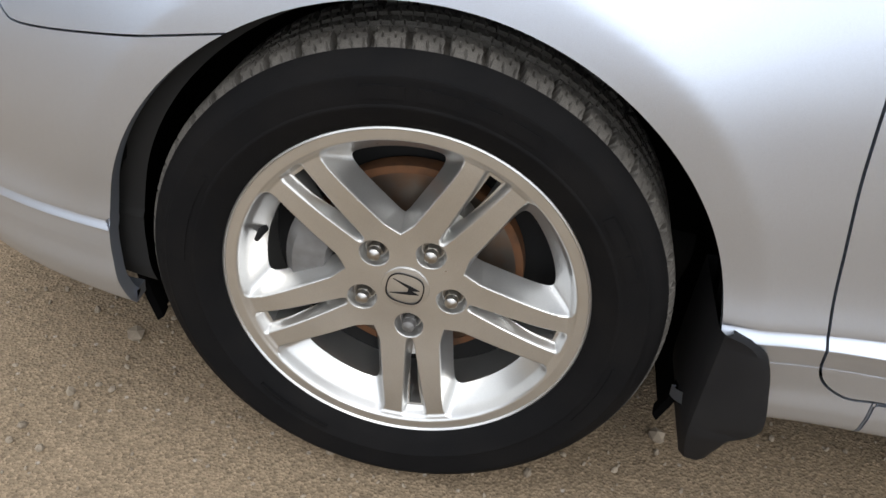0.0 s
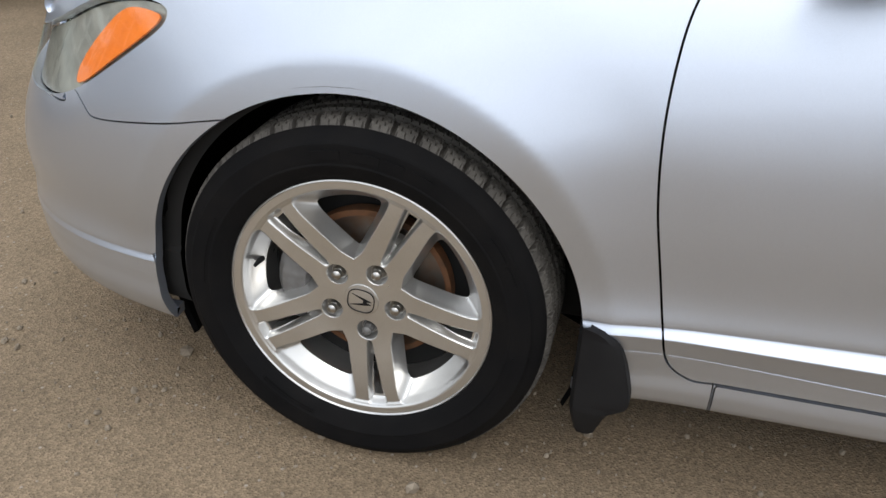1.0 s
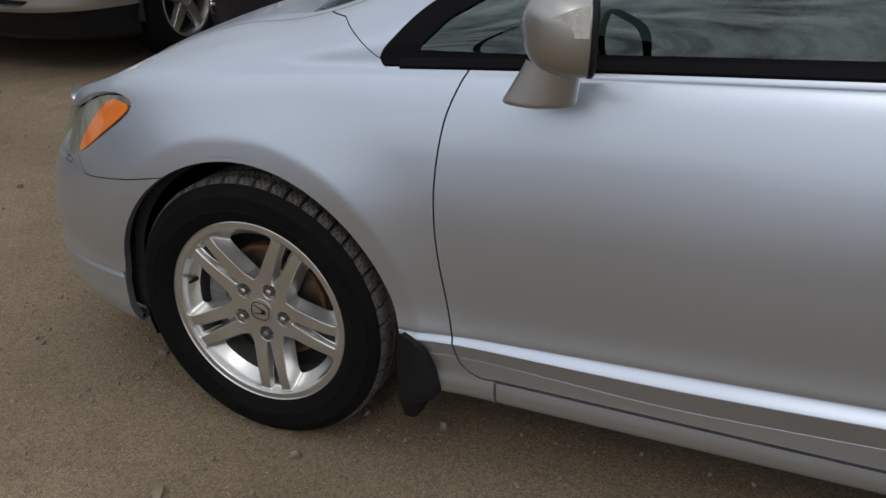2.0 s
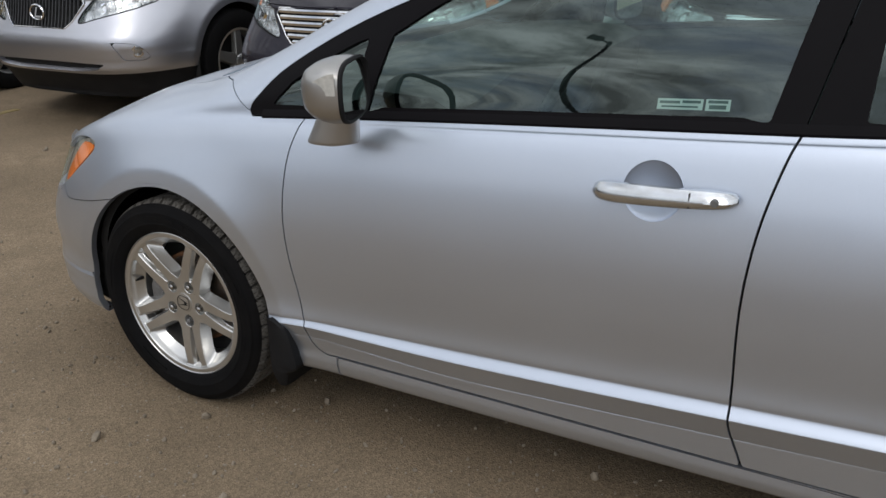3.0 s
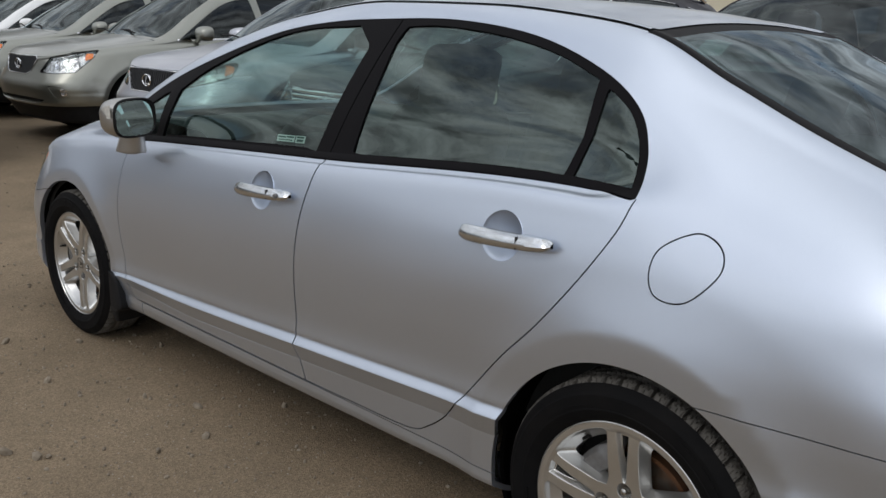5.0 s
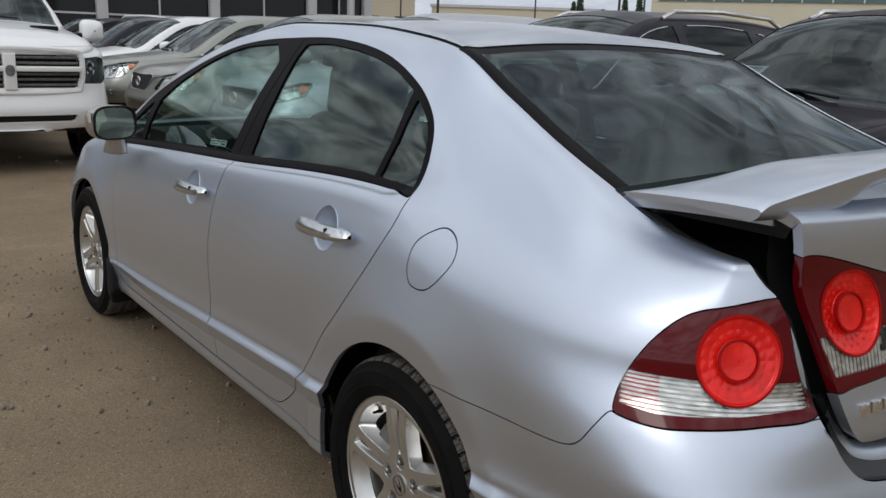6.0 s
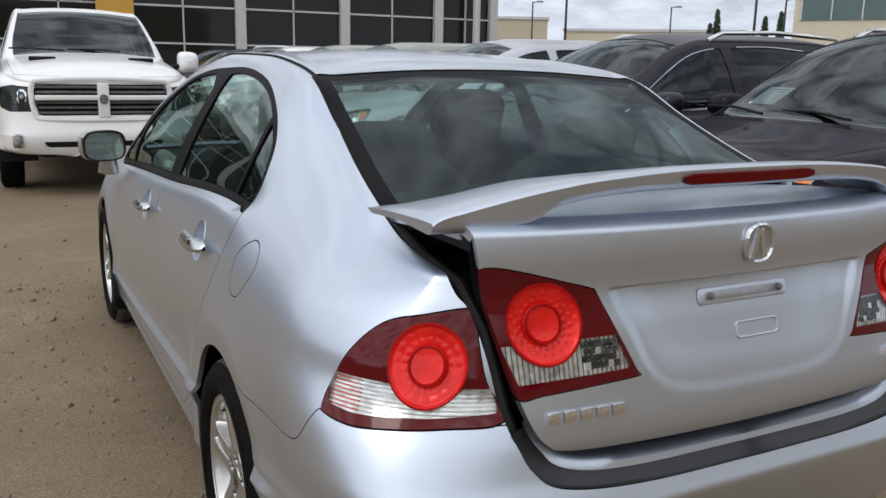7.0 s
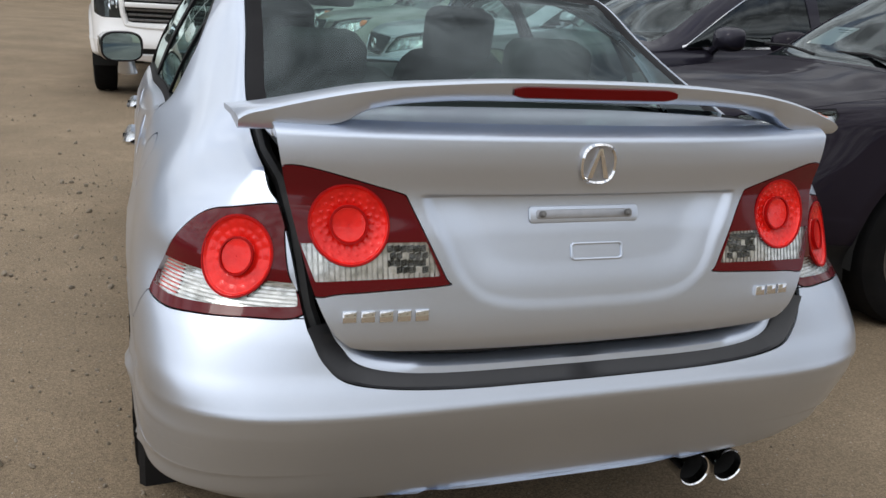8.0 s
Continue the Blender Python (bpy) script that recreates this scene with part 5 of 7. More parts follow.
    cap = part("centre_cap", bm, ALLOY, w, "silver centre cap")
    turn = Matrix.Translation((0, 0.0140, 0)) @ Matrix.Rotation(radians(98), 4, "Y")
    ring_plate("cap_ring", oval(0.044, 0.047, 40, 2.8), oval(0.041, 0.044, 40, 2.8), 0.0012, BLACK, cap, turn, "black ring")
    plate("cap_wedge", [(-0.011, -0.017), (-0.003, 0.004), (0.003, 0.004), (0.011, -0.017), (0.0065, 0.006), (0.003, 0.018), (0.0, 0.008), (-0.003, 0.018), (-0.0065, 0.006)], 0.0012, BLACK, cap, turn, "plain black wedge")
    for k in range(5):
        t = TH0 + 2 * math.pi * k / 5
        m = Matrix.Translation((0.0585 * math.cos(t), 0.034, 0.0585 * math.sin(t)))
        bm = bmesh.new()
        spin_mesh(bm, [(0.0001, -0.0235), (0.0058, -0.0225), (0.0080, -0.0205), (0.0082, -0.012)], 20, m)
        spin_mesh(bm, [(0.0082, -0.0125), (0.0098, -0.012), (0.0104, -0.010), (0.0104, 0.0)], 6, m)
        spin_mesh(bm, [(0.0104, -0.0045), (0.0125, -0.003), (0.0128, 0.0)], 20, m)
        part("wheel_nut", bm, CAST if k == 0 else HUBNUT, w, "chrome wheel nut")
    bm = bmesh.new()
    spin_mesh(bm, [(0.0001, 0.050), (0.062, 0.050), (0.066, 0.056), (0.068, 0.078)], 48)
    part("hub", bm, RUST, w, "rusty hub")
    bm = bmesh.new()
    spin_mesh(bm, [(0.068, 0.074), (0.070, 0.070), (0.118, 0.070), (0.1285, 0.070)], 64)
    part("brake_disc", bm, DISC, w, "worn brake disc")
    bm = bmesh.new()
    spin_mesh(bm, [(0.1285, 0.0695), (0.1385, 0.0695), (0.139, 0.092), (0.07, 0.092)], 64)
    part("disc_edge", bm, RUST, w, "rusty disc edge")
    bm = bmesh.new()
    spin_mesh(bm, [(0.0001, 0.10), (0.187, 0.10)], 48)
    part("dust_shield", bm, DARK, w, "dark dust shield")
    bm = bmesh.new()
    rings = []
    for k in range(13):
        a, e = radians(150 + k * 5), 1 - 0.35 * abs(k / 6 - 1) ** 3
        o = 0.006 * (1 if 3 < k < 9 else 0)
        rings.append([bm.verts.new((r * math.cos(a), y, r * math.sin(a))) for r, y in ((0.100, 0.085), (0.100, 0.048), (0.106, 0.040 - o), (0.128 + 0.018 * e, 0.038 - o), (0.138 + 0.020 * e, 0.046), (0.138 + 0.020 * e, 0.085))])
    for A_, B_ in zip(rings, rings[1:]):
        for i in range(6):
            bm.faces.new((A_[i], A_[(i + 1) % 6], B_[(i + 1) % 6], B_[i]))
    bm.faces.new(rings[0])
    bm.faces.new(rings[-1][::-1])
    bmesh.ops.recalc_face_normals(bm, faces=bm.faces[:])
    part("brake_caliper", bm, CAST, w, "grey brake caliper")
    bm = bmesh.new()
    a = radians(168)
    spin_mesh(bm, [(0.0001, -0.014), (0.003, -0.014), (0.0045, 0.0), (0.006, 0.012)], 12, Matrix.Translation((0.186 * math.cos(a), 0.022, 0.186 * math.sin(a))))
    part("tyre_valve", bm, BLACK, w, "black tyre valve")
    return w


wheel = make_wheel(CAR, Matrix.Translation((0.0, -0.864, 0.3125)), "alloy wheel with a black road tyre")
for x, sgn, spin in ((2.70, -1, 41), (0.0, 1, 10), (2.70, 1, 75)):
    turn = Matrix.Rotation(radians(spin), 4, "Y")
    flip = Matrix.Rotation(math.pi, 4, "Z") if sgn > 0 else Matrix.Identity(4)
    copy_thing(wheel, Matrix.Translation((x, sgn * 0.868, 0.3125)) @ flip @ turn)

# ---- wheel-arch liners and mud flaps
for cx in (0.0, 2.70):
    for sgn in (-1, 1):
        rows = []
        for k in range(41):
            a = radians(-24 + 228 * k / 40)
            xx = cx + 0.37 * math.cos(a)
            yo = 0.876 * (1 - min(1.0, max(0.0, (-0.05 - xx) / 0.85)) ** 3.0) ** (1 / 3.0) - 0.004
            yo -= 0.045 * smooth01((0.36 - math.sin(a)) / 0.14)
            rows.append([(cx + r * math.cos(a), sgn * y, 0.307 + r * math.sin(a)) for r, y in ((0.374, yo), (0.368, yo - 0.008), (0.372, yo - 0.03), (0.378, 0.79), (0.378, 0.58), (0.05, 0.56))])
        sweep("arch_liner", rows, LINER, CAR, "black wheel-arch liner")
for sgn in (-1, 1):
    rows = []
    for z in np.linspace(0.366, 0.160, 34):
        x0 = float(pch([(0.15, 0.368), (0.22, 0.356), (0.38, 0.358)], z))
        x1 = float(pch([(0.155, 0.398), (0.18, 0.406), (0.208, 0.418), (0.222, 0.442), (0.235, 0.447), (0.29, 0.437), (0.331, 0.425), (0.350, 0.412), (0.360, 0.396), (0.3665, 0.374)], z))
        out = 0.899 - 0.014 * smooth01((0.22 - z) / 0.09)
        rows.append([(x0, sgn * 0.74, z), (x0, sgn * (out - 0.012), z), (x0 + 0.006, sgn * (out - 0.002), z), (x1 - 0.012, sgn * out, z), (x1 - 0.002, sgn * (out - 0.006), z), (x1, sgn * (out - 0.03), z), (x1, sgn * 0.74, z)])
    sweep("mud_flap", rows, BLACK, CAR, "black moulded mud flap", closed=True)
    rows = []
    for t in np.linspace(0, 1, 10):
        z = 0.44 - 0.30 * t
        x0 = 3.045 + 0.005 * t
        rows.append([(x0, sgn * 0.72, z), (x0 - 0.002, sgn * 0.868, z), (x0 + 0.01, sgn * 0.876, z), (x0 + 0.028, sgn * 0.862, z), (x0 + 0.02, sgn * 0.72, z)])
    sweep("mud_flap", rows, BLACK, CAR, "black mud flap", closed=True)
bm = bmesh.new()
box(bm, -0.55, 3.25, -0.60, 0.60, 0.17, 0.30, 0.04)
part("underbody", bm, DARK, CAR, "dark underbody")

# ---- door handles
HANDLE_CHROME = material("handle_chrome", (0.66, 0.68, 0.70), 0.22, 1.0, vary=0.4, scale=40, tint=(0.48, 0.48, 0.48))
for cx, cz, x0, x1 in HANDLES:
    for sgn in (-1, 1):
        rows = []
        for t in np.linspace(0, 1, 34):
            x = x0 + (x1 - x0) * t
            e = max(0.0, 1 - abs(2 * t - 1) ** 6) ** 0.5 if 0 < t < 1 else 0.0
            h = (0.0200 - 0.0045 * t) * (0.40 + 0.60 * e)
            z = cz + 0.003 + (t - 0.5) * 0.012
            y = 0.886 + 0.010 * math.sin(math.pi * t) - 0.014 * (1 - e)
            yi = 0.862 if t < 0.12 or t > 0.72 else 0.872
            rows.append([(x, sgn * yi, z - h), (x, sgn * (y - 0.004), z - h), (x, sgn * y, z - h * 0.72), (x, sgn * (y + 0.002), z - h * 0.25), (x, sgn * (y - 0.003), z + h * 0.45), (x, sgn * (y - 0.012), z + h), (x, sgn * yi, z + h)])
        hd = sweep("door_handle", rows, HANDLE_CHROME, CAR, "chrome pull handle", closed=True)
        xg = x0 + (x1 - x0) * 0.70
        bm = bmesh.new()
        box(bm, xg - 0.001, xg + 0.001, sgn * 0.882 - 0.0125, sgn * 0.882 + 0.0125, cz - 0.010, cz + 0.0185)
        part("handle_gap", bm, BLACK, hd)
        if cx < 2:
            bm = bmesh.new()
            spin_mesh(bm, [(0.0001, -0.0035), (0.006, -0.0035), (0.0075, 0.0), (0.0075, 0.006)], 18, Matrix.Translation((1.489, sgn * 0.894, 0.845)) @ (Matrix.Identity(4) if sgn < 0 else Matrix.Rotation(math.pi, 4, "Z")))
            part("key_lock", bm, CAST, hd, "round key lock")

# ---- door mirrors
INDICATOR = material("indicator_lens", (0.72, 0.72, 0.69), 0.18, 0.3, vary=0.5, scale=90, tint=(0.42, 0.42, 0.40), bump=0.12, bump_scale=300)
MIRROR = material("mirror_glass", (0.86, 0.88, 0.87), 0.02, 1.0)
# the silver paint again, darkened and warmed for faces that mirror the ground
PAINT_SHADED = car_paint("shaded_silver_paint", (0.43, 0.42, 0.405))
for sgn in (-1, 1):
    mir = new("door_mirror")
    mir.parent = CAR
    tagged(mir, "silver door mirror with a clear indicator")
    mir.matrix_basis = Matrix.Translation((0.715, sgn * 0.922, 1.004)) @ Matrix.Rotation(radians(-sgn * 17), 4, "Z")
    rows = []
    for t, k in ((0.0, 1.0), (0.10, 1.02), (0.25, 1.03), (0.45, 0.98), (0.65, 0.88), (0.82, 0.70), (0.94, 0.42), (1.0, 0.05)):
        rows.append([(-0.105 * t, -sgn * p[0] * k + sgn * 0.010 * t, p[1] * k + 0.004 * t) for p in oval(0.188, 0.133, 36, 3.2)])
    sweep("mirror_shell", rows, PAINT_SHADED, mir, "silver mirror shell", closed=True)
    ring = ring_plate("mirror_rim", oval(0.192, 0.137, 36, 3.2), oval(0.174, 0.119, 36, 3.4), 0.010, BLACK, mir, Matrix.Rotation(radians(90), 4, "Z"), "black mirror rim")
    plate("mirror_glass", oval(0.179, 0.124, 36, 3.4), 0.002, MIRROR, mir, Matrix.Rotation(radians(-5), 4, "Y") @ Matrix.Rotation(radians(90), 4, "Z"), "mirror glass")
    rows = []
    for t in np.linspace(0, 1, 8):
        rows.append([(-0.004 - 0.082 * t, sgn * (0.1005 - 0.003 * t - 0.024 * t ** 2.6), 0.004 + z * (1 - 0.85 * t ** 1.6)) for z in np.linspace(0.0, 0.046, 6)])
    sweep("mirror_indicator", rows, INDICATOR, mir, "clear side indicator")
    rows = []
    for t in np.linspace(0, 1, 22):
        z = -0.056 - 0.080 * t
        rx, ry = 0.047 + 0.017 * t ** 1.2, 0.032 + 0.012 * t
        ends = 1 - 0.55 * smooth01((t - 0.86) / 0.14) ** 2
        rows.append([(-0.045 + rx * ends * math.cos(a) - 0.026 * t, sgn * (-0.030 - 0.012 * t) + ry * ends * math.sin(a), z) for a in [2 * math.pi * k / 28 for k in range(28)]])
    sweep("mirror_foot", rows, PAINT_SHADED, mir, "silver mirror foot", closed=True)

# ---- exhaust
for y in (0.375, 0.470):
    bm = bmesh.new()
    m = Matrix.Translation((3.475, y, 0.297)) @ Matrix.Rotation(radians(90), 4, "Z")
    spin_mesh(bm, [(0.031, 0.16), (0.036, 0.0), (0.0400, -0.055), (0.0420, -0.063), (0.0410, -0.069), (0.0380, -0.066), (0.0355, -0.045)], 36, m)
    tip = part("exhaust_tip", bm, CHROME, CAR, "polished exhaust tip")
    bm = bmesh.new()
    spin_mesh(bm, [(0.0366, -0.048), (0.034, 0.0), (0.030, 0.12), (0.0001, 0.12)], 36, m)
    part("exhaust_bore", bm, DARK, tip, "sooty black bore")

# ---- cabin
CABIN = material("cabin_plastic", (0.022, 0.024, 0.024), 0.7, spec=0.3, vary=0.4, scale=14, tint=(0.016, 0.016, 0.016), bump=0.1, bump_scale=600)


def cushion(name, size, at, mat, parent, label="", seg=6, puff=0.5):
    """A padded block: a rounded box, swollen in the middle."""
    bm = bmesh.new()
    bmesh.ops.create_cube(bm, size=1)
    bmesh.ops.bevel(bm, geom=bm.edges[:], offset=0.22, segments=4, affect="EDGES", profile=0.5)
    for v in bm.verts:
        q = v.co
        s = 1 + 0.12 * puff * (1 - (2 * q.y) ** 2)
        v.co = Vector((q.x * size[0] * s, q.y * size[1], q.z * size[2]))
    bmesh.ops.transform(bm, matrix=at, verts=bm.verts)
    return part(name, bm, mat, parent, label)


def seat(x, y, kind):
    s = new("front_seat" if kind == "front" else "rear_seat")
    s.parent = CAR
    tagged(s, "charcoal cloth seat with a headrest")
    w = 0.50 if kind == "front" else 0.58
    cushion("seat_base", (0.52, w, 0.18), Matrix.Translation((x, y, 0.50)), FABRIC, s)
    cushion("seat_back", (0.17, w * 0.96, 0.64), Matrix.Translation((x + 0.33, y, 0.80)) @ Matrix.Rotation(radians(16), 4, "Y"), FABRIC, s)
    top = Matrix.Translation((x + 0.43, y, 1.185 if kind == "front" else 1.12)) @ Matrix.Rotation(radians(12), 4, "Y")
    cushion("headrest", (0.12, 0.27, 0.20), top, FABRIC, s, "padded headrest")
    for d in (-0.06, 0.06):
        tube("headrest_post", [(x + 0.405, y + d, 0.98), (x + 0.43, y + d, 1.12)], 0.006, CHROME, s)


for y in (-0.36, 0.36):
    seat(1.30, y, "front")
    seat(2.12, y, "rear")
rows = []
for y in np.linspace(-0.70, 0.70, 26):
    k = 1 - 0.25 * smooth01((abs(y) - 0.5) / 0.2)
    hood_y = 0.04 * math.exp(-((y + 0.36) / 0.17) ** 2)
    rows.append([(0.20, y, 0.93), (0.55, y, 0.955 + hood_y * 0.4), (0.78, y, 0.945 + hood_y), (0.84, y, 0.915 + hood_y), (0.83, y, 0.80), (0.78, y, 0.60), (0.75, y, 0.40)])
sweep("dashboard", rows, CABIN, CAR, "dark grey dashboard")
bm = bmesh.new()
sw = Matrix.Translation((0.98, -0.36, 0.86)) @ Matrix.Rotation(radians(-66), 4, "Y")
ringp = [tuple(sw @ Vector((0.183 * math.cos(2 * math.pi * k / 36), 0.183 * math.sin(2 * math.pi * k / 36), 0))) for k in range(37)]
bm.free()
wheel_rim = tube("steering_wheel", ringp, 0.015, CABIN, CAR, "dark steering wheel")
cushion("steering_hub", (0.16, 0.14, 0.05), sw, CABIN, wheel_rim)
for a in (0, 90, 180):
    tube("steering_spoke", [tuple(sw @ Vector((0.0, 0, 0))), tuple(sw @ Vector((0.18 * math.cos(radians(a + 90)), 0.18 * math.sin(radians(a + 90)), 0)))], 0.014, CABIN, wheel_rim)
cushion("interior_mirror", (0.03, 0.22, 0.065), Matrix.Translation((0.95, 0.0, 1.275)), CABIN, CAR, "dark interior mirror")
tube("mirror_stalk", [(0.93, 0, 1.285), (0.90, 0, 1.325)], 0.01, CABIN, CAR)
bm = bmesh.new()
box(bm, 0.6, 2.95, -0.70, 0.70, 0.30, 0.42)
part("cabin_floor", bm, CABIN, CAR, "dark carpet")
bm = bmesh.new()
box(bm, 2.52, 3.14, -0.60, 0.60, 0.99, 1.035, 0.02)
part("parcel_shelf", bm, CABIN, CAR, "dark parcel shelf")
for sgn in (-1, 1):
    sweep("door_card", [[(x, sgn * 0.772, float(zbelt(x)) - 0.002), (x, sgn * 0.735, float(zbelt(x)) - 0.02), (x, sgn * 0.725, 0.70), (x, sgn * 0.74, 0.40)] for x in np.linspace(0.45, 2.58, 30)], CABIN, CAR, "dark door trim")
LINING = material("roof_lining", (0.10, 0.10, 0.095), 0.95, vary=0.3, scale=30)
lin = S.clip(np.where((S.x > 1.12) & (S.x < 2.50) & (S.z > 1.15), ye_of(S.x) + 0.03 - np.abs(S.y), -1))
panel("roof_lining", lin.push(-0.03), "grey roof lining", LINING, 0.0)
# sticker inside the front door glass
PAPER = material("white_sticker", (0.75, 0.77, 0.74), 0.6, vary=0.3, scale=60, tint=(0.45, 0.62, 0.55))
INK = material("sticker_ink", (0.04, 0.09, 0.07), 0.6)


def sticker(parent, p0, ux, uz, w, h, bars, mat=None):
    """A small label with plain bars for its print."""
    p0, ux, uz = Vector(p0), Vector(ux).normalized(), Vector(uz).normalized()
    nrm = ux.cross(uz)
    bm = bmesh.new()
    f = bm.faces.new([bm.verts.new(p0 + ux * a * w + uz * b * h) for a, b in ((0, 0), (1, 0), (1, 1), (0, 1))])
    bmesh.ops.extrude_face_region(bm, geom=[f])
    bmesh.ops.translate(bm, vec=nrm * 0.0006, verts=f.verts)
    st = part("sticker", bm, mat or PAPER, parent, "small white label with unreadable print")
    for a0, a1, b0, b1 in bars:
        for s in (1, -1):
            bm = bmesh.new()
            bm.faces.new([bm.verts.new(p0 + ux * a * w + uz * b * h + nrm * (0.0012 if s > 0 else -0.0008)) for a, b in ((a0, b0), (a1, b0), (a1, b1), (a0, b1))])
            part("print_bar", bm, INK, st)


sticker(CAR, (1.337, -0.772, 0.982), (1, 0.0, 0.05), (0.0, 0.30, 0.95), 0.088, 0.021, [(0.05, 0.5, 0.55, 0.8), (0.55, 0.95, 0.6, 0.85), (0.1, 0.9, 0.2, 0.35)])
sticker(CAR, (1.430, -0.772, 0.986), (1, 0.0, 0.05), (0.0, 0.30, 0.95), 0.046, 0.022, [(0.1, 0.9, 0.65, 0.9), (0.15, 0.85, 0.15, 0.5)])

# ---------------------------------------------------------------- parked vehicles
HEADLENS = material("headlamp_chrome", (0.62, 0.64, 0.66), 0.16, 0.9, vary=0.95, scale=22, tint=(0.10, 0.105, 0.11), bump=0.6, bump_scale=45)
GRILLEBAR = material("dark_grille_bar", (0.06, 0.06, 0.063), 0.3, 0.7, vary=0.4, scale=30, tint=(0.03, 0.03, 0.03))
DARKALLOY = material("dark_alloy", (0.16, 0.16, 0.165), 0.3, 0.9, vary=0.5, scale=20, tint=(0.08, 0.08, 0.08))
SUV = dict(
    bonnet=0.886, xf0=0.15, xF=-0.93, nf=3.1, xr0=2.95, xR=3.84, nr=3.6, nf_low=4.0, w=0.935, ends=60, sub=6, edge=0.94,
    trim=[(-0.93, 0.50), (3.84, 0.56)],
    belt=[(-0.93, 0.85), (-0.6, 0.935), (-0.2, 0.985), (0.4, 1.03), (2.5, 1.10), (3.2, 1.13), (3.84, 1.12)],
    yb=[(-0.93, 0.86), (0.4, 0.86), (2.5, 0.86), (3.84, 0.86)],
    ye=[(-0.93, 0.66), (-0.2, 0.70), (0.35, 0.76), (0.8, 0.70), (1.2, 0.63), (1.6, 0.61), (2.6, 0.61), (3.3, 0.62), (3.84, 0.66)],
    ze=[(-0.93, 0.875), (-0.75, 0.945), (-0.5, 0.99), (0.0, 1.045), (0.30, 1.085), (0.75, 1.34), (1.1, 1.52), (1.45, 1.60), (2.4, 1.615), (3.2, 1.56), (3.5, 1.44), (3.7, 1.28), (3.84, 1.16)],
    zc=[(-0.93, 0.895), (-0.75, 0.97), (-0.5, 1.02), (0.0, 1.085), (0.22, 1.12), (0.7, 1.40), (1.1, 1.61), (1.5, 1.68), (2.4, 1.69), (3.2, 1.63), (3.5, 1.50), (3.7, 1.33), (3.84, 1.2)],
    bottom=[(-0.93, 0.225), (-0.4, 0.20), (0.4, 0.22), (2.4, 0.25), (3.2, 0.30), (3.84, 0.36)],
    low=[(-0.02, 0.33), (-0.012, 0.40)], band=[(0.0, -0.05), (0.004, 0.0), (0.002, 0.03)], band_fade=[(-9, 1), (9, 1)], band_tall=[(-9, 1), (9, 1)],
    flank=[(0.0, 0.2), (-0.004, 0.5), (-0.014, 0.78), (-0.036, 0.93)], bulge=0.03,
    lean_r=[(0.2, -0.12), (0.45, 0.0), (0.7, 0.0), (1.2, -0.05)], lean_f=[(0.25, 0.12), (0.36, 0.05), (0.40, 0.012), (0.43, -0.012), (0.475, -0.016), (0.50, -0.022), (0.60, -0.038), (0.625, -0.037), (0.66, -0.022), (0.74, 0.008), (0.9, 0.05)],
    flares=[(0.0, 0.37, 0.42, 0.018, 0.10), (2.74, 0.37, 0.42, 0.018, 0.10)], crease=((0.045, 0.13), (0.045, 0.13)))
TRUCK = dict(
    bonnet=1.196, xf0=0.0, xF=-0.98, nf=4.2, xr0=4.0, xR=4.95, nr=8.0, w=0.985, ends=36, sub=4, edge=0.97,
    trim=[(-0.98, 0.62), (4.95, 0.64)],
    belt=[(-0.98, 1.12), (-0.6, 1.19), (0.4, 1.26), (4.95, 1.30)],
    yb=[(-0.98, 0.90), (4.95, 0.93)],
    ye=[(-0.98, 0.76), (0.3, 0.80), (0.6, 0.80), (1.3, 0.70), (2.8, 0.68), (3.2, 0.80), (4.95, 0.88)],
    ze=[(-0.98, 1.15), (-0.8, 1.23), (0.0, 1.34), (0.45, 1.39), (0.8, 1.60), (1.25, 1.88), (1.6, 1.94), (2.8, 1.93), (3.0, 1.78), (3.15, 1.40), (3.3, 1.33), (4.95, 1.34)],
    zc=[(-0.98, 1.18), (-0.8, 1.28), (0.0, 1.41), (0.35, 1.45), (0.75, 1.65), (1.2, 1.92), (1.6, 1.99), (2.8, 1.98), (3.0, 1.80), (3.15, 1.40), (3.3, 1.33), (4.95, 1.34)],
    bottom=[(-0.98, 0.43), (0.4, 0.42), (4.95, 0.55)],
    low=[(-0.01, 0.50), (-0.004, 0.55)], band=[(0.0, -0.03), (0.004, 0.0), (0.0, 0.03)], band_fade=[(-9, 1), (9, 1)], band_tall=[(-9, 1), (9, 1)],
    flank=[(0.0, 0.2), (0.0, 0.5), (-0.006, 0.8), (-0.022, 0.94)], bulge=0.02,
    lean_r=[(0.2, 0.0), (1.2, 0.0)], lean_f=[(0.4, 0.03), (0.6, -0.05), (0.8, 0.0), (1.1, 0.02), (1.2, 0.05)],
    flares=[(0.0, 0.40, 0.46, 0.03, 0.09), (3.56, 0.40, 0.46, 0.03, 0.09)])


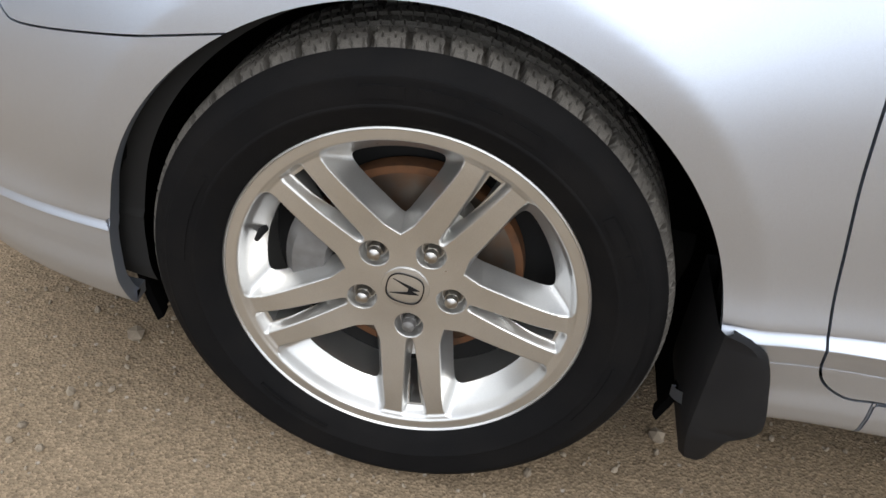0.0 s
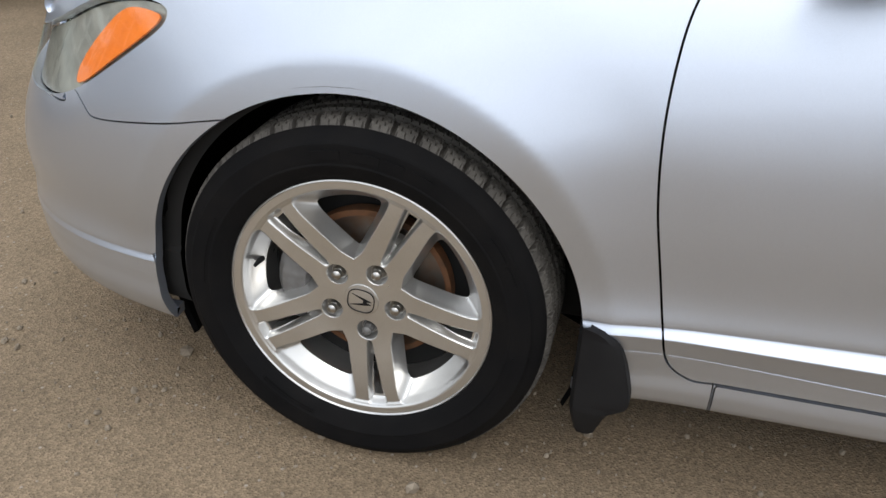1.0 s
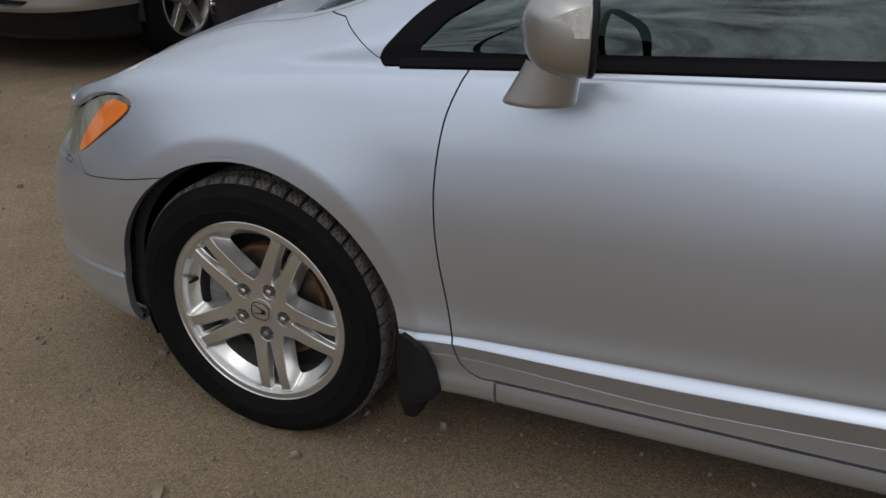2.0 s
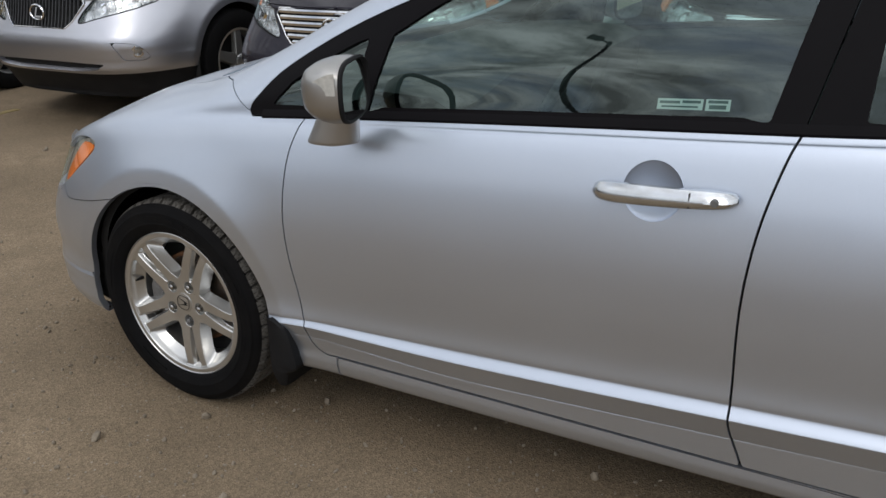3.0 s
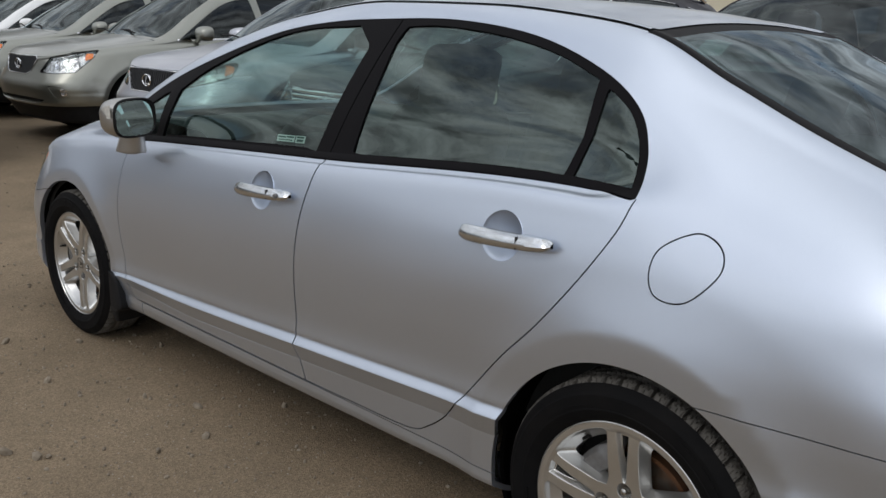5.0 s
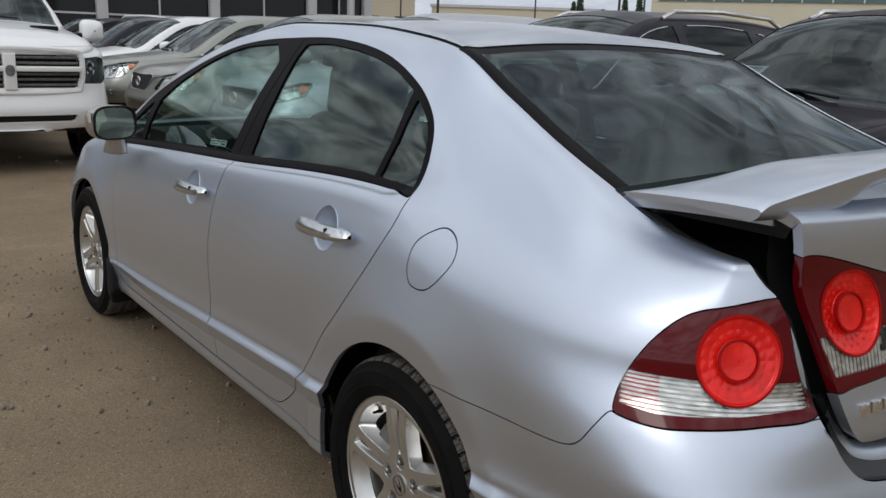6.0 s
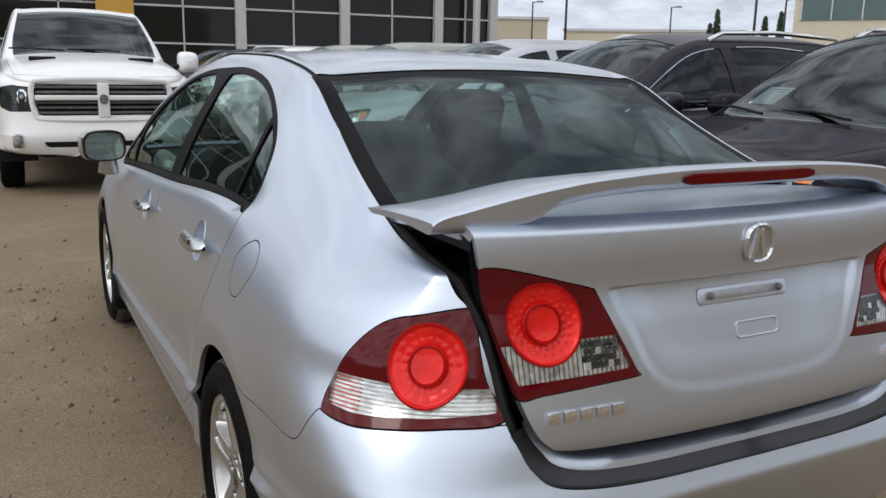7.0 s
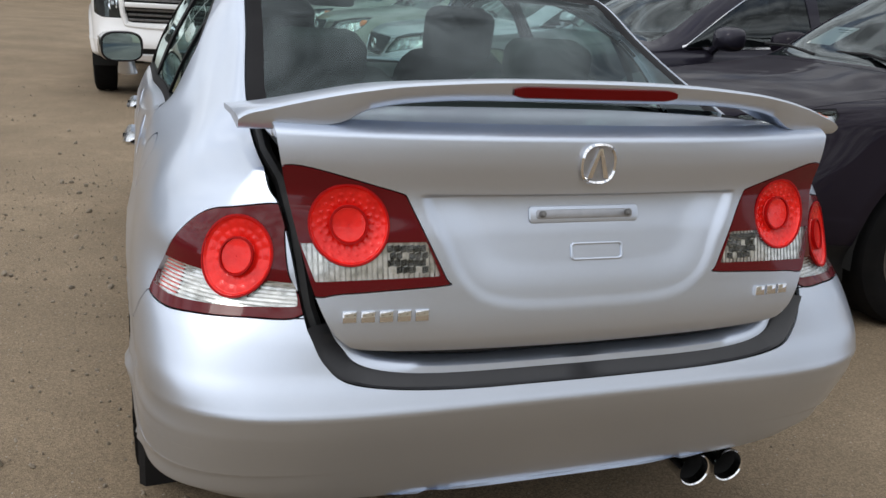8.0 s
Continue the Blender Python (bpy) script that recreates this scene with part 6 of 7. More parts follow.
def simple_wheel(parent, at, r, spokes=5, alloy=None):
    """A parked vehicle's wheel: tyre, rim, spokes and a dark hub behind. Local -y is the outside."""
    w = new("wheel")
    w.parent, w.matrix_basis = parent, at
    bm = bmesh.new()
    spin_mesh(bm, [(r * 0.62, 0.0), (r * 0.68, -0.012), (r * 0.84, -0.022), (r * 0.95, -0.008), (r * 0.995, 0.02), (r, 0.06), (r, 0.17), (r * 0.95, 0.21), (r * 0.7, 0.22)], 56)
    part("tyre", bm, RUBBER, w)
    bm = bmesh.new()
    spin_mesh(bm, [(r * 0.575, 0.03), (r * 0.60, -0.004), (r * 0.635, -0.008), (r * 0.65, 0.006)], 56)
    spin_mesh(bm, [(r * 0.60, 0.002), (r * 0.56, 0.06), (r * 0.55, 0.16)], 40)
    part("rim", bm, alloy or ALLOY, w)
    sp = min(1.0, 6.0 / spokes)
    for k in range(spokes):
        a = 2 * math.pi * k / spokes + 0.3
        bm = bmesh.new()
        m = Matrix.Rotation(-a, 4, "Y")
        vs = [bm.verts.new(m @ Vector(p)) for p in ((0.03, 0.0, -0.042 * sp), (0.03, 0.0, 0.042 * sp), (r * 0.60, 0.004, 0.030 * sp), (r * 0.60, 0.004, -0.030 * sp), (0.03, 0.045, -0.05 * sp), (0.03, 0.045, 0.05 * sp), (r * 0.60, 0.04, 0.036 * sp), (r * 0.60, 0.04, -0.036 * sp))]
        for q in ((0, 1, 2, 3), (4, 7, 6, 5), (0, 4, 5, 1), (1, 5, 6, 2), (2, 6, 7, 3), (3, 7, 4, 0)):
            bm.faces.new([vs[i] for i in q])
        bmesh.ops.bevel(bm, geom=bm.edges[:], offset=0.006, segments=2, affect="EDGES")
        part("spoke", bm, alloy or ALLOY, w)
    bm = bmesh.new()
    spin_mesh(bm, [(0.0001, -0.012), (0.03, -0.010), (0.055, 0.004), (0.07, 0.03)], 24)
    part("hub", bm, alloy or ALLOY, w)
    bm = bmesh.new()
    spin_mesh(bm, [(0.0001, 0.08), (r * 0.56, 0.08)], 32)
    part("brake", bm, DARK, w)
    return w


def nose(s, poly):
    """Distance inside an outline drawn round the nose, along x plus |y|."""
    return np.where(s.x < 0.6, inside(np.column_stack([s.x + np.abs(s.y), s.z]), np.asarray(poly)), -1.0)


_skins = {}
FOG_POCKET = crv([(-0.27, 0.606), (-0.15, 0.604), (-0.03, 0.590), (0.03, 0.560), (0.085, 0.512), (0.035, 0.490), (-0.06, 0.488), (-0.15, 0.492), (-0.19, 0.53), (-0.25, 0.595)], 3, True)


def vehicle(name, label, category, at, P, paint, wheels, r, side_windows, screen_x, headlamp, grille, glass=None, group="", back_x=None, grille_style="vertical", rails=False, spokes=5, alloy=None):
    """A parked vehicle built from its skin: body, windows, lamps, grille, wheels, mirrors."""
    car = thing(name, label, category, at, group)
    key = id(P)
    if key not in _skins:
        _skins[key] = hull(P, 0.03)
    s = _skins[key]

    def yE(q):
        return pch(P["ye"], q.x)
    for cx in wheels:
        s = s.clip(s.wheel(cx, r) - r * 1.13)

    def both(nm, skin, mat, lab="", depth=0.0, parent=None):
        out = []
        for q in (skin, skin.mirror()):
            out.append(q.put(nm, mat, parent or car, lab, depth))
        return out
    # windows
    for k, poly in enumerate(side_windows):
        f = np.where(s.z > pch(P["belt"], s.x) - 0.02, s.side(np.asarray(poly)), -1)
        pane, s = split(s, f, 0.001)
        both("side_window", pane.push(-0.006), glass or GLASS, "dark glass")
        if P is SUV:
            low = pch(P["belt"], s.x) + 0.05 - s.z
            f = np.where(s.z > pch(P["belt"], s.x) - 0.03, np.minimum(s.side(np.asarray(poly)) + 0.020, low), -1)
            if rails:
                # the strip runs on over the top of the windows, but not along the pillar between them
                ring, xs = s.side(np.asarray(poly)) + 0.006, np.asarray(poly)[:, 0]
                if k > 0:
                    ring = np.minimum(ring, s.x - xs.min() - 0.06)
                if k < len(side_windows) - 1:
                    ring = np.minimum(ring, xs.max() - 0.12 - s.x)
                f = np.maximum(f, np.where(s.z > pch(P["belt"], s.x) - 0.03, ring, -1))
            strip_, s = split(s, f, 0.0)
            both("window_trim", strip_.push(0.002), CHROME, "chrome window strip", 0.004)
    x0, x1 = screen_x
    f = np.where(s.z > 1.0, np.minimum(yE(s) - 0.04 - np.abs(s.y), np.minimum(s.x - (x0 - 0.10 * (1 - (s.y / 0.75) ** 2)), x1 - s.x)), -1)
    pane, s = split(s, f, 0.001)
    both("windscreen", pane.push(-0.004), PARKED_SCREEN, "tinted windscreen")
    if back_x:
        f = np.where(s.z > 1.12, np.minimum(yE(s) - 0.05 - np.abs(s.y), np.minimum(s.x - back_x[0], back_x[1] - s.x)), -1)
        pane, s = split(s, f, 0.001)
        both("rear_window", pane.push(-0.004), DARKGLASS, "dark rear window")
    # the bonnet lies behind a fine gap
    f = np.where(s.z > 0.8, np.minimum(np.minimum(s.z - P["bonnet"] - 0.03 * s.y ** 2, yE(s) + 0.035 - np.abs(s.y)), x0 - 0.07 - 0.10 * (1 - (s.y / 0.75) ** 2) - s.x), -1)
    bonnet, s = split(s, np.minimum(f, -nose(s, headlamp)), 0.0022)
    both("bonnet", bonnet, paint, "painted bonnet", 0.02)
    rim_, s = split(s, nose(s, headlamp) + 0.009, 0.0)
    lamp, rim_ = split(rim_, nose(rim_, headlamp), 0.0005)
    both("lamp_seal", rim_.push(-0.003), BLACK, "black lamp seal", 0.02)
    for q in (lamp, lamp.mirror()):
        h = q.push(-0.02).put("headlamp", HEADLENS if P is SUV else BLACK, car, "chrome-backed headlamp", 0.03)
        q.put("lens", CLEAR, h, "clear lens")
        u = q.x + np.abs(q.y)
        if P is TRUCK:
            far = np.hypot(u + 0.13, q.z - 1.0)
            q.clip(0.012 - np.abs(far - 0.066)).push(-0.008).put("lamp_ring", CHROME, h, "chrome projector ring", 0.008)
            q.clip(0.030 - far).push(-0.006).put("projector", HEADLENS, h, "round projector", 0.01)
            q.clip(np.minimum(0.011 - np.abs(q.z - 0.905 - 0.06 * u), 0.16 - np.abs(u + 0.10))).push(-0.010).put("lamp_strip", HEADLENS, h, "clear lower strip", 0.008)
            continue
        top = u.max()
        q.clip(np.minimum(u - (top - 0.140), np.minimum(top - 0.040 - u, np.minimum(q.z - 0.862 - 0.25 * (u - top + 0.155), 0.941 - q.z)))).push(-0.010).put("amber_corner", AMBER_LENS, h, "amber corner", 0.01)
        q.clip(0.012 - np.abs(u - (top - 0.235) + 0.3 * (q.z - 0.88))).push(-0.013).put("lamp_divider", BLACK, h, "dark divider", 0.006)
        for cu, cz, cr in ((top - 0.42, 0.845, 0.045), (top - 0.55, 0.815, 0.034)):
            far = np.hypot(u - cu, q.z - cz)
            q.clip(0.005 - np.abs(far - cr)).push(-0.008).put("lamp_ring", CHROME, h, "chrome projector ring", 0.008)
            q.clip(cr * 0.62 - far).push(-0.006).put("projector", CHROME, h, "bright round projector", 0.008)
    # grille
    g, s = split(s, np.where(s.x < 0, s.back(np.asarray(grille)), -1.0), 0.002)
    both("grille_back", g.push(-0.035), DARK, "dark grille opening")
    lowg = np.array([(-0.56, 0.462), (-0.30, 0.470), (0.30, 0.470), (0.56, 0.462), (0.50, 0.428), (0.30, 0.412), (-0.30, 0.412), (-0.50, 0.428)]) if P is SUV else np.array([(-0.58, 0.56), (0.58, 0.56), (0.55, 0.49), (-0.55, 0.49)])
    li, s = split(s, np.where(s.x < 0, s.back(lowg), -1.0), 0.002)
    both("lower_intake", li.push(-0.03), DARK, "dark lower intake")
    if P is SUV:
        val, s = split(s, 0.388 + 0.02 * np.minimum(1, s.y ** 2) - s.z - np.where(s.x > -0.3, 0.045, 0.0), 0.001)
        both("lower_valance", val, BLACK, "black lower valance", 0.01)
        pocket, s = split(s, nose(s, FOG_POCKET), 0.0015)
        for q in (pocket, pocket.mirror()):
            far = smooth01(nose(q, FOG_POCKET) / 0.05)
            q.push(-0.006 - 0.030 * far).put("fog_pocket", paint, car, "hollow round the fog lamp", 0.01)
            eye = q.clip(0.030 - np.hypot((q.x + np.abs(q.y) + 0.020) * 0.72, q.z - 0.545))
            eye.push(-0.010).put("fog_lamp", HEADLENS, car, "round fog lamp", 0.03)
            q.clip(0.007 - np.abs(0.034 - np.hypot((q.x + np.abs(q.y) + 0.020) * 0.72, q.z - 0.545))).push(-0.006).put("fog_lamp_ring", CHROME, car, "chrome fog lamp ring", 0.02)
    both("body", s, paint, "painted body shell", 0.03)
    G = np.asarray(grille)
    gz0, gz1, gy = G[:, 1].min(), G[:, 1].max(), np.abs(G[:, 0]).max()

    def nose_x(y, z):
        return -abs(P["xF"]) + (P["xf0"] - P["xF"]) * (1 - (1 - (abs(y) / (P["w"] * 0.97)) ** P["nf"]) ** (1 / P["nf"])) + float(pch(P["lean_f"], z))
    if grille_style == "vertical":
        for k in range(25):
            y = -gy + 2 * gy * (k + 0.5) / 25
            zs = [z for z in np.linspace(gz0, gz1, 30) if inside(np.array([(y, z)]), G)[0] > 0.005]
            if len(zs) > 3:
                tube("grille_bar", [(nose_x(y, z) + 0.005, y, z) for z in np.linspace(zs[0], zs[-1], 5)], 0.007, GRILLEBAR if P is SUV else CHROME, car, "", 6)
    else:
        for k in range(6):
            z = gz0 + (gz1 - gz0) * (k + 0.5) / 6
            ys = [y for y in np.linspace(-gy, gy, 60) if inside(np.array([(y, z)]), G)[0] > 0.004]
            if len(ys) > 3:
                tube("grille_bar", [(nose_x(y, z) + 0.002, y, z) for y in np.linspace(ys[0], ys[-1], 13)], 0.013, CHROME if P is SUV else CAST, car, "", 6)
    edge = [tuple(p) for p in np.vstack([G, G[:1]])]
    if P is SUV:
        tube("grille_rim", [(nose_x(y, z) - 0.004, y, z) for y, z in edge], 0.0055, CHROME, car, "chrome grille surround", 8)
    if P is SUV:
        zc = gz0 + (gz1 - gz0) * 0.52
        m = Matrix.Translation((nose_x(0, zc) - 0.012, 0, zc)) @ Matrix.Rotation(radians(-90), 4, "Z")
        ring_plate("emblem", oval(0.15, 0.11, 36, 2.0), oval(0.125, 0.085, 36, 2.0), 0.014, CHROME, car, m, "chrome oval emblem")
        plate("emblem_bar", [(-0.03, -0.035), (0.045, -0.035), (0.045, -0.022), (-0.012, -0.022), (0.02, 0.035), (0.004, 0.035)], 0.012, CHROME, car, m, "plain chrome bar")
    # wheels, mirrors, underbody, cabin
    first = None
    for cx in wheels:
        for sgn in (-1, 1):
            flip = Matrix.Rotation(math.pi, 4, "Z") if sgn > 0 else Matrix.Identity(4)
            m = Matrix.Translation((cx, sgn * (P["w"] - 0.012), r)) @ flip
            first = simple_wheel(car, m, r, spokes, alloy) if first is None else (copy_thing(first, m), first)[1]
            sweep("arch_liner", [[(cx + r * 1.15 * math.cos(a), sgn * y, r + r * 1.15 * math.sin(a)) for y in (P["w"] + 0.004, 0.62)] + [(cx, sgn * 0.62, r)] for a in [radians(-10 + 200 * k / 16) for k in range(17)]], DARK, car, "dark wheel arch")
    xr = wheels[-1] + 0.7
    bm = bmesh.new()
    box(bm, P["xF"] + 0.25, xr, -0.62, 0.62, 0.24 if P is SUV else 0.38, 0.6, 0.03)
    part("underbody", bm, DARK, car, "dark underbody")
    big = P is TRUCK
    for sgn in (-1, 1):
        mx, my, mz = (0.62, 1.16, 1.36) if big else (0.72, 1.02, 1.15)
        wide, tall = (0.25, 0.25) if big else (0.245, 0.165)
        rows = [[(mx + 0.05 - 0.15 * t, sgn * (my + (a * k + 0.015 * t) * (1 if a > 0 else 0.96)), mz + b * k * (1 - 0.16 * max(0.0, a / wide))) for a, b in oval(wide, tall, 28, 4.0 if big else 3.0)] for t, k in ((0.0, 0.90), (0.0, 0.97), (0.08, 1.0), (0.3, 1.0), (0.55, 0.93), (0.78, 0.78), (0.93, 0.52), (1.0, 0.06))]
        sweep("door_mirror", rows, paint, car, "painted door mirror", closed=True)
        tube("mirror_arm", [(mx, sgn * (my - 0.1), mz - 0.05), (mx, sgn * 0.86, mz - 0.09)], 0.03, BLACK if big else paint, car)
        if rails:
            tube("roof_rail", [(x, sgn * float(pch(P["ye"], x)), float(pch(P["ze"], x)) + h) for x, h in ((1.45, 0.01), (1.6, 0.065), (2.2, 0.075), (2.9, 0.07), (3.1, 0.01))], 0.018, CHROME, car, "silver roof rail")
    for y in (-0.38, 0.38):
        x = 1.55
        z = 0.25 if big else 0.0
        cushion("seat_back", (0.16, 0.48, 0.62), Matrix.Translation((x, y, 1.0 + z)) @ Matrix.Rotation(radians(14), 4, "Y"), FABRIC, car)
        cushion("headrest", (0.10, 0.26, 0.18), Matrix.Translation((x + 0.10, y, 1.39 + z)), FABRIC, car)
    z = 1.24 if big else 1.02
    bm = bmesh.new()
    box(bm, 0.45, 0.95, -0.74, 0.74, z - 0.25, z, 0.03)
    part("dashboard", bm, CABIN, car, "dark dashboard")
    bm = bmesh.new()
    box(bm, 0.95, 2.9, -0.80, 0.80, 0.55, 0.7)
    part("cabin_floor", bm, CABIN, car)
    for d in (-0.35, 0.25):
        tube("wiper", [(x0 - 0.06, d, float(pch(P["zc"], x0 - 0.06)) + 0.012), (x0 + 0.02, d + 0.3, float(pch(P["zc"], x0 + 0.02)) + 0.006), (x0 + 0.05, d + 0.55, float(pch(P["zc"], x0 + 0.0)) + 0.01)], 0.009, BLACK, car, "black wiper", 6)
    return car


RX_WIN = [np.vstack([crv([(0.50, 1.075), (0.95, 1.36), (1.25, 1.50), (1.55, 1.555)], 4), [(1.60, 1.12)]]), np.vstack([[(1.68, 1.125)], crv([(1.66, 1.56), (2.1, 1.57), (2.52, 1.545)], 4), [(2.60, 1.15)]]), np.vstack([[(2.68, 1.16), (2.62, 1.53)], crv([(2.65, 1.53), (3.0, 1.46), (3.30, 1.28), (3.32, 1.19)], 4)])]
RX_LAMP = [(-0.530, 0.732), (-0.475, 0.785), (-0.36, 0.864), (-0.265, 0.906), (-0.085, 0.933), (0.12, 0.950), (0.262, 0.962), (0.282, 0.940), (0.222, 0.856), (0.0, 0.812), (-0.34, 0.760), (-0.50, 0.730)]
RX_GRILLE = [(-0.405, 0.880), (0.405, 0.880), (0.415, 0.845), (0.33, 0.735), (0.285, 0.700), (0.26, 0.690), (-0.26, 0.690), (-0.285, 0.700), (-0.33, 0.735), (-0.415, 0.845)]
OLD_LAMP = [(-0.42, 0.742), (-0.24, 0.895), (0.0, 0.93), (0.30, 0.957), (0.40, 0.965), (0.36, 0.90), (0.14, 0.752), (-0.15, 0.735)]
OLD_GRILLE = [(-0.36, 0.895), (0.36, 0.895), (0.38, 0.870), (0.30, 0.740), (0.22, 0.710), (-0.22, 0.710), (-0.30, 0.740), (-0.38, 0.870)]
FACING = Matrix.Rotation(radians(90), 4, "Z")
ROW = [
    (1.35, 2.45, PAINT_BLACK, RX_LAMP, RX_GRILLE, "horizontal", True, "black estate car with a paper label behind its windscreen"),
    (-1.0, 2.2, PAINT_DARK, RX_LAMP, RX_GRILLE, "horizontal", True, "dark grey estate car with a chrome grille and roof rails"),
    (-3.56, 2.30, PAINT_RX, RX_LAMP, RX_GRILLE, "vertical", False, "pale silver estate car with a dark upright-barred grille"),
    (-6.15, 2.2, PAINT_BEIGE, OLD_LAMP, OLD_GRILLE, "vertical", False, "beige estate car with large clear headlamps"),
    (-8.9, 2.3, PAINT_BEIGE, OLD_LAMP, OLD_GRILLE, "vertical", False, "beige estate car parked beside its twin"),
    (-11.6, 2.4, PAINT_WHITE, RX_LAMP, RX_GRILLE, "vertical", False, "white estate car with dark windows"),
    (-14.3, 2.5, PAINT_DARK, RX_LAMP, RX_GRILLE, "vertical", False, "dark grey estate car far down the row"),
    (-17.0, 2.6, PAINT_BLACK, RX_LAMP, RX_GRILLE, "vertical", False, "black estate car far down the row"),
    (-19.7, 2.7, PAINT_DARK, OLD_LAMP, OLD_GRILLE, "vertical", False, "dark estate car at the end of the row"),
]
for x, y, paint, lamp, gr, style, rails, lab in ROW:
    car = vehicle("estate_car", lab, "car", Matrix.Translation((x, y, 0)) @ FACING, SUV, paint, (0.0, 2.74), 0.37, RX_WIN, (0.30, 1.16), lamp, gr, DARKGLASS, "row of parked cars", (3.25, 3.72), style, rails, 10 if rails else 5, DARKALLOY if rails else None)
    if x == 1.35:
        sticker(car, (0.44, 0.36, 1.185), (0.0, 0.9, 0.0), (0.88, 0, 0.46), 0.19, 0.22, [(0.12, 0.7, 0.82, 0.86), (0.12, 0.5, 0.7, 0.73)])
    if x == -3.56:
        sticker(car, (0.64, -0.62, 1.17), (0.0, 0.9, 0.0), (0.62, 0, 0.48), 0.10, 0.075, [(0.15, 0.85, 0.55, 0.75)])
TRUCK_WIN = [np.vstack([[(0.62, 1.27)], crv([(0.66, 1.33), (1.0, 1.58), (1.35, 1.78), (1.7, 1.80)], 4), [(1.74, 1.27)]]), [(1.84, 1.28), (1.82, 1.80), (2.60, 1.79), (2.75, 1.68), (2.78, 1.30)]]
TRUCK_LAMP = [(-0.31, 0.865), (-0.29, 1.085), (0.02, 1.105), (0.30, 1.075), (0.30, 0.90), (0.05, 0.86)]
TRUCK_GRILLE = [(-0.62, 1.125), (0.62, 1.125), (0.64, 1.0), (0.60, 0.82), (-0.60, 0.82), (-0.64, 1.0)]
ram = vehicle("pickup_truck", "white pickup truck with a split black grille facing the lane", "pickup truck", Matrix.Translation((-5.6, -0.363, 0)) @ Matrix.Rotation(math.pi, 4, "Z"), TRUCK, PAINT_WHITE, (0.0, 3.56), 0.40, TRUCK_WIN, (0.42, 1.25), TRUCK_LAMP, TRUCK_GRILLE, DARKGLASS, "", None, "horizontal")
# the pickup's white grille cross and surround
for y0, y1, z0, z1 in ((-0.055, 0.055, 0.80, 1.14), (-0.63, -0.05, 0.97, 1.02), (0.05, 0.63, 0.97, 1.02)):
    bm = bmesh.new()
    box(bm, -1.02, -0.93, y0, y1, z0, z1, 0.012)
    part("grille_cross", bm, PAINT_WHITE, ram, "white grille cross")
loop = crv([(-0.66, 1.0), (-0.645, 1.125), (-0.56, 1.165), (0.0, 1.185), (0.56, 1.165), (0.645, 1.125), (0.66, 1.0), (0.63, 0.83), (0.55, 0.785), (0.0, 0.775), (-0.55, 0.785), (-0.63, 0.83)], 4, True)
tube("grille_surround", [(-0.985 + 0.06 * abs(y / 0.66) ** 3, y, z) for y, z in np.vstack([loop, loop[:1]])], 0.028, PAINT_WHITE, ram, "white grille surround")
bm = bmesh.new()
bm.faces.new([bm.verts.new((-1.035, y, z + 0.98)) for y, z in oval(0.085, 0.10, 24, 2.2)])
part("grille_badge", bm, CAST, ram, "plain dark badge")
for sgn in (-1, 1):
    bm = bmesh.new()
    box(bm, -0.955, -0.90, sgn * 0.81 - 0.045, sgn * 0.81 + 0.045, 0.50, 0.64, 0.02)
    part("fog_lamp", bm, HEADLENS, ram, "upright fog lamp")
    bm = bmesh.new()
    box(bm, -0.20, -0.10, sgn * 0.50 - 0.13, sgn * 0.50 + 0.13, 1.345, 1.395, 0.012)
    part("bonnet_vent", bm, BLACK, ram, "black bonnet vent")

# ---------------------------------------------------------------- buildings and distance
CLAD = material("pale_metal_cladding", (0.55, 0.55, 0.56), 0.5, 0.2, vary=0.3, scale=2, tint=(0.45, 0.45, 0.46))
YELLOW = material("ochre_panel", (0.60, 0.34, 0.05), 0.55, vary=0.3, scale=1.5, tint=(0.5, 0.28, 0.05))
SHOPGLASS = material("showroom_glass", (0.012, 0.013, 0.012), 0.05, spec=0.22, vary=0.4, scale=0.6, tint=(0.02, 0.018, 0.014))
CREAM = material("cream_render", (0.62, 0.57, 0.44), 0.85, vary=0.35, scale=0.4, tint=(0.55, 0.50, 0.38))
TAN = material("tan_render", (0.52, 0.46, 0.35), 0.85, vary=0.35, scale=0.4, tint=(0.45, 0.40, 0.31))
GREENGLASS = material("green_glass", (0.06, 0.11, 0.10), 0.08, vary=0.4, scale=0.5, tint=(0.10, 0.16, 0.15))
CONCRETE = material("pale_concrete", (0.40, 0.38, 0.34), 0.9, vary=0.4, scale=1.5, tint=(0.30, 0.28, 0.25), fine=0.2, fine_scale=90)


def slab(name, x0, x1, y0, y1, z0, z1, mat, parent, label="", bevel=0.0):
    bm = bmesh.new()
    box(bm, x0, x1, y0, y1, z0, z1, bevel)
    return part(name, bm, mat, parent, label)


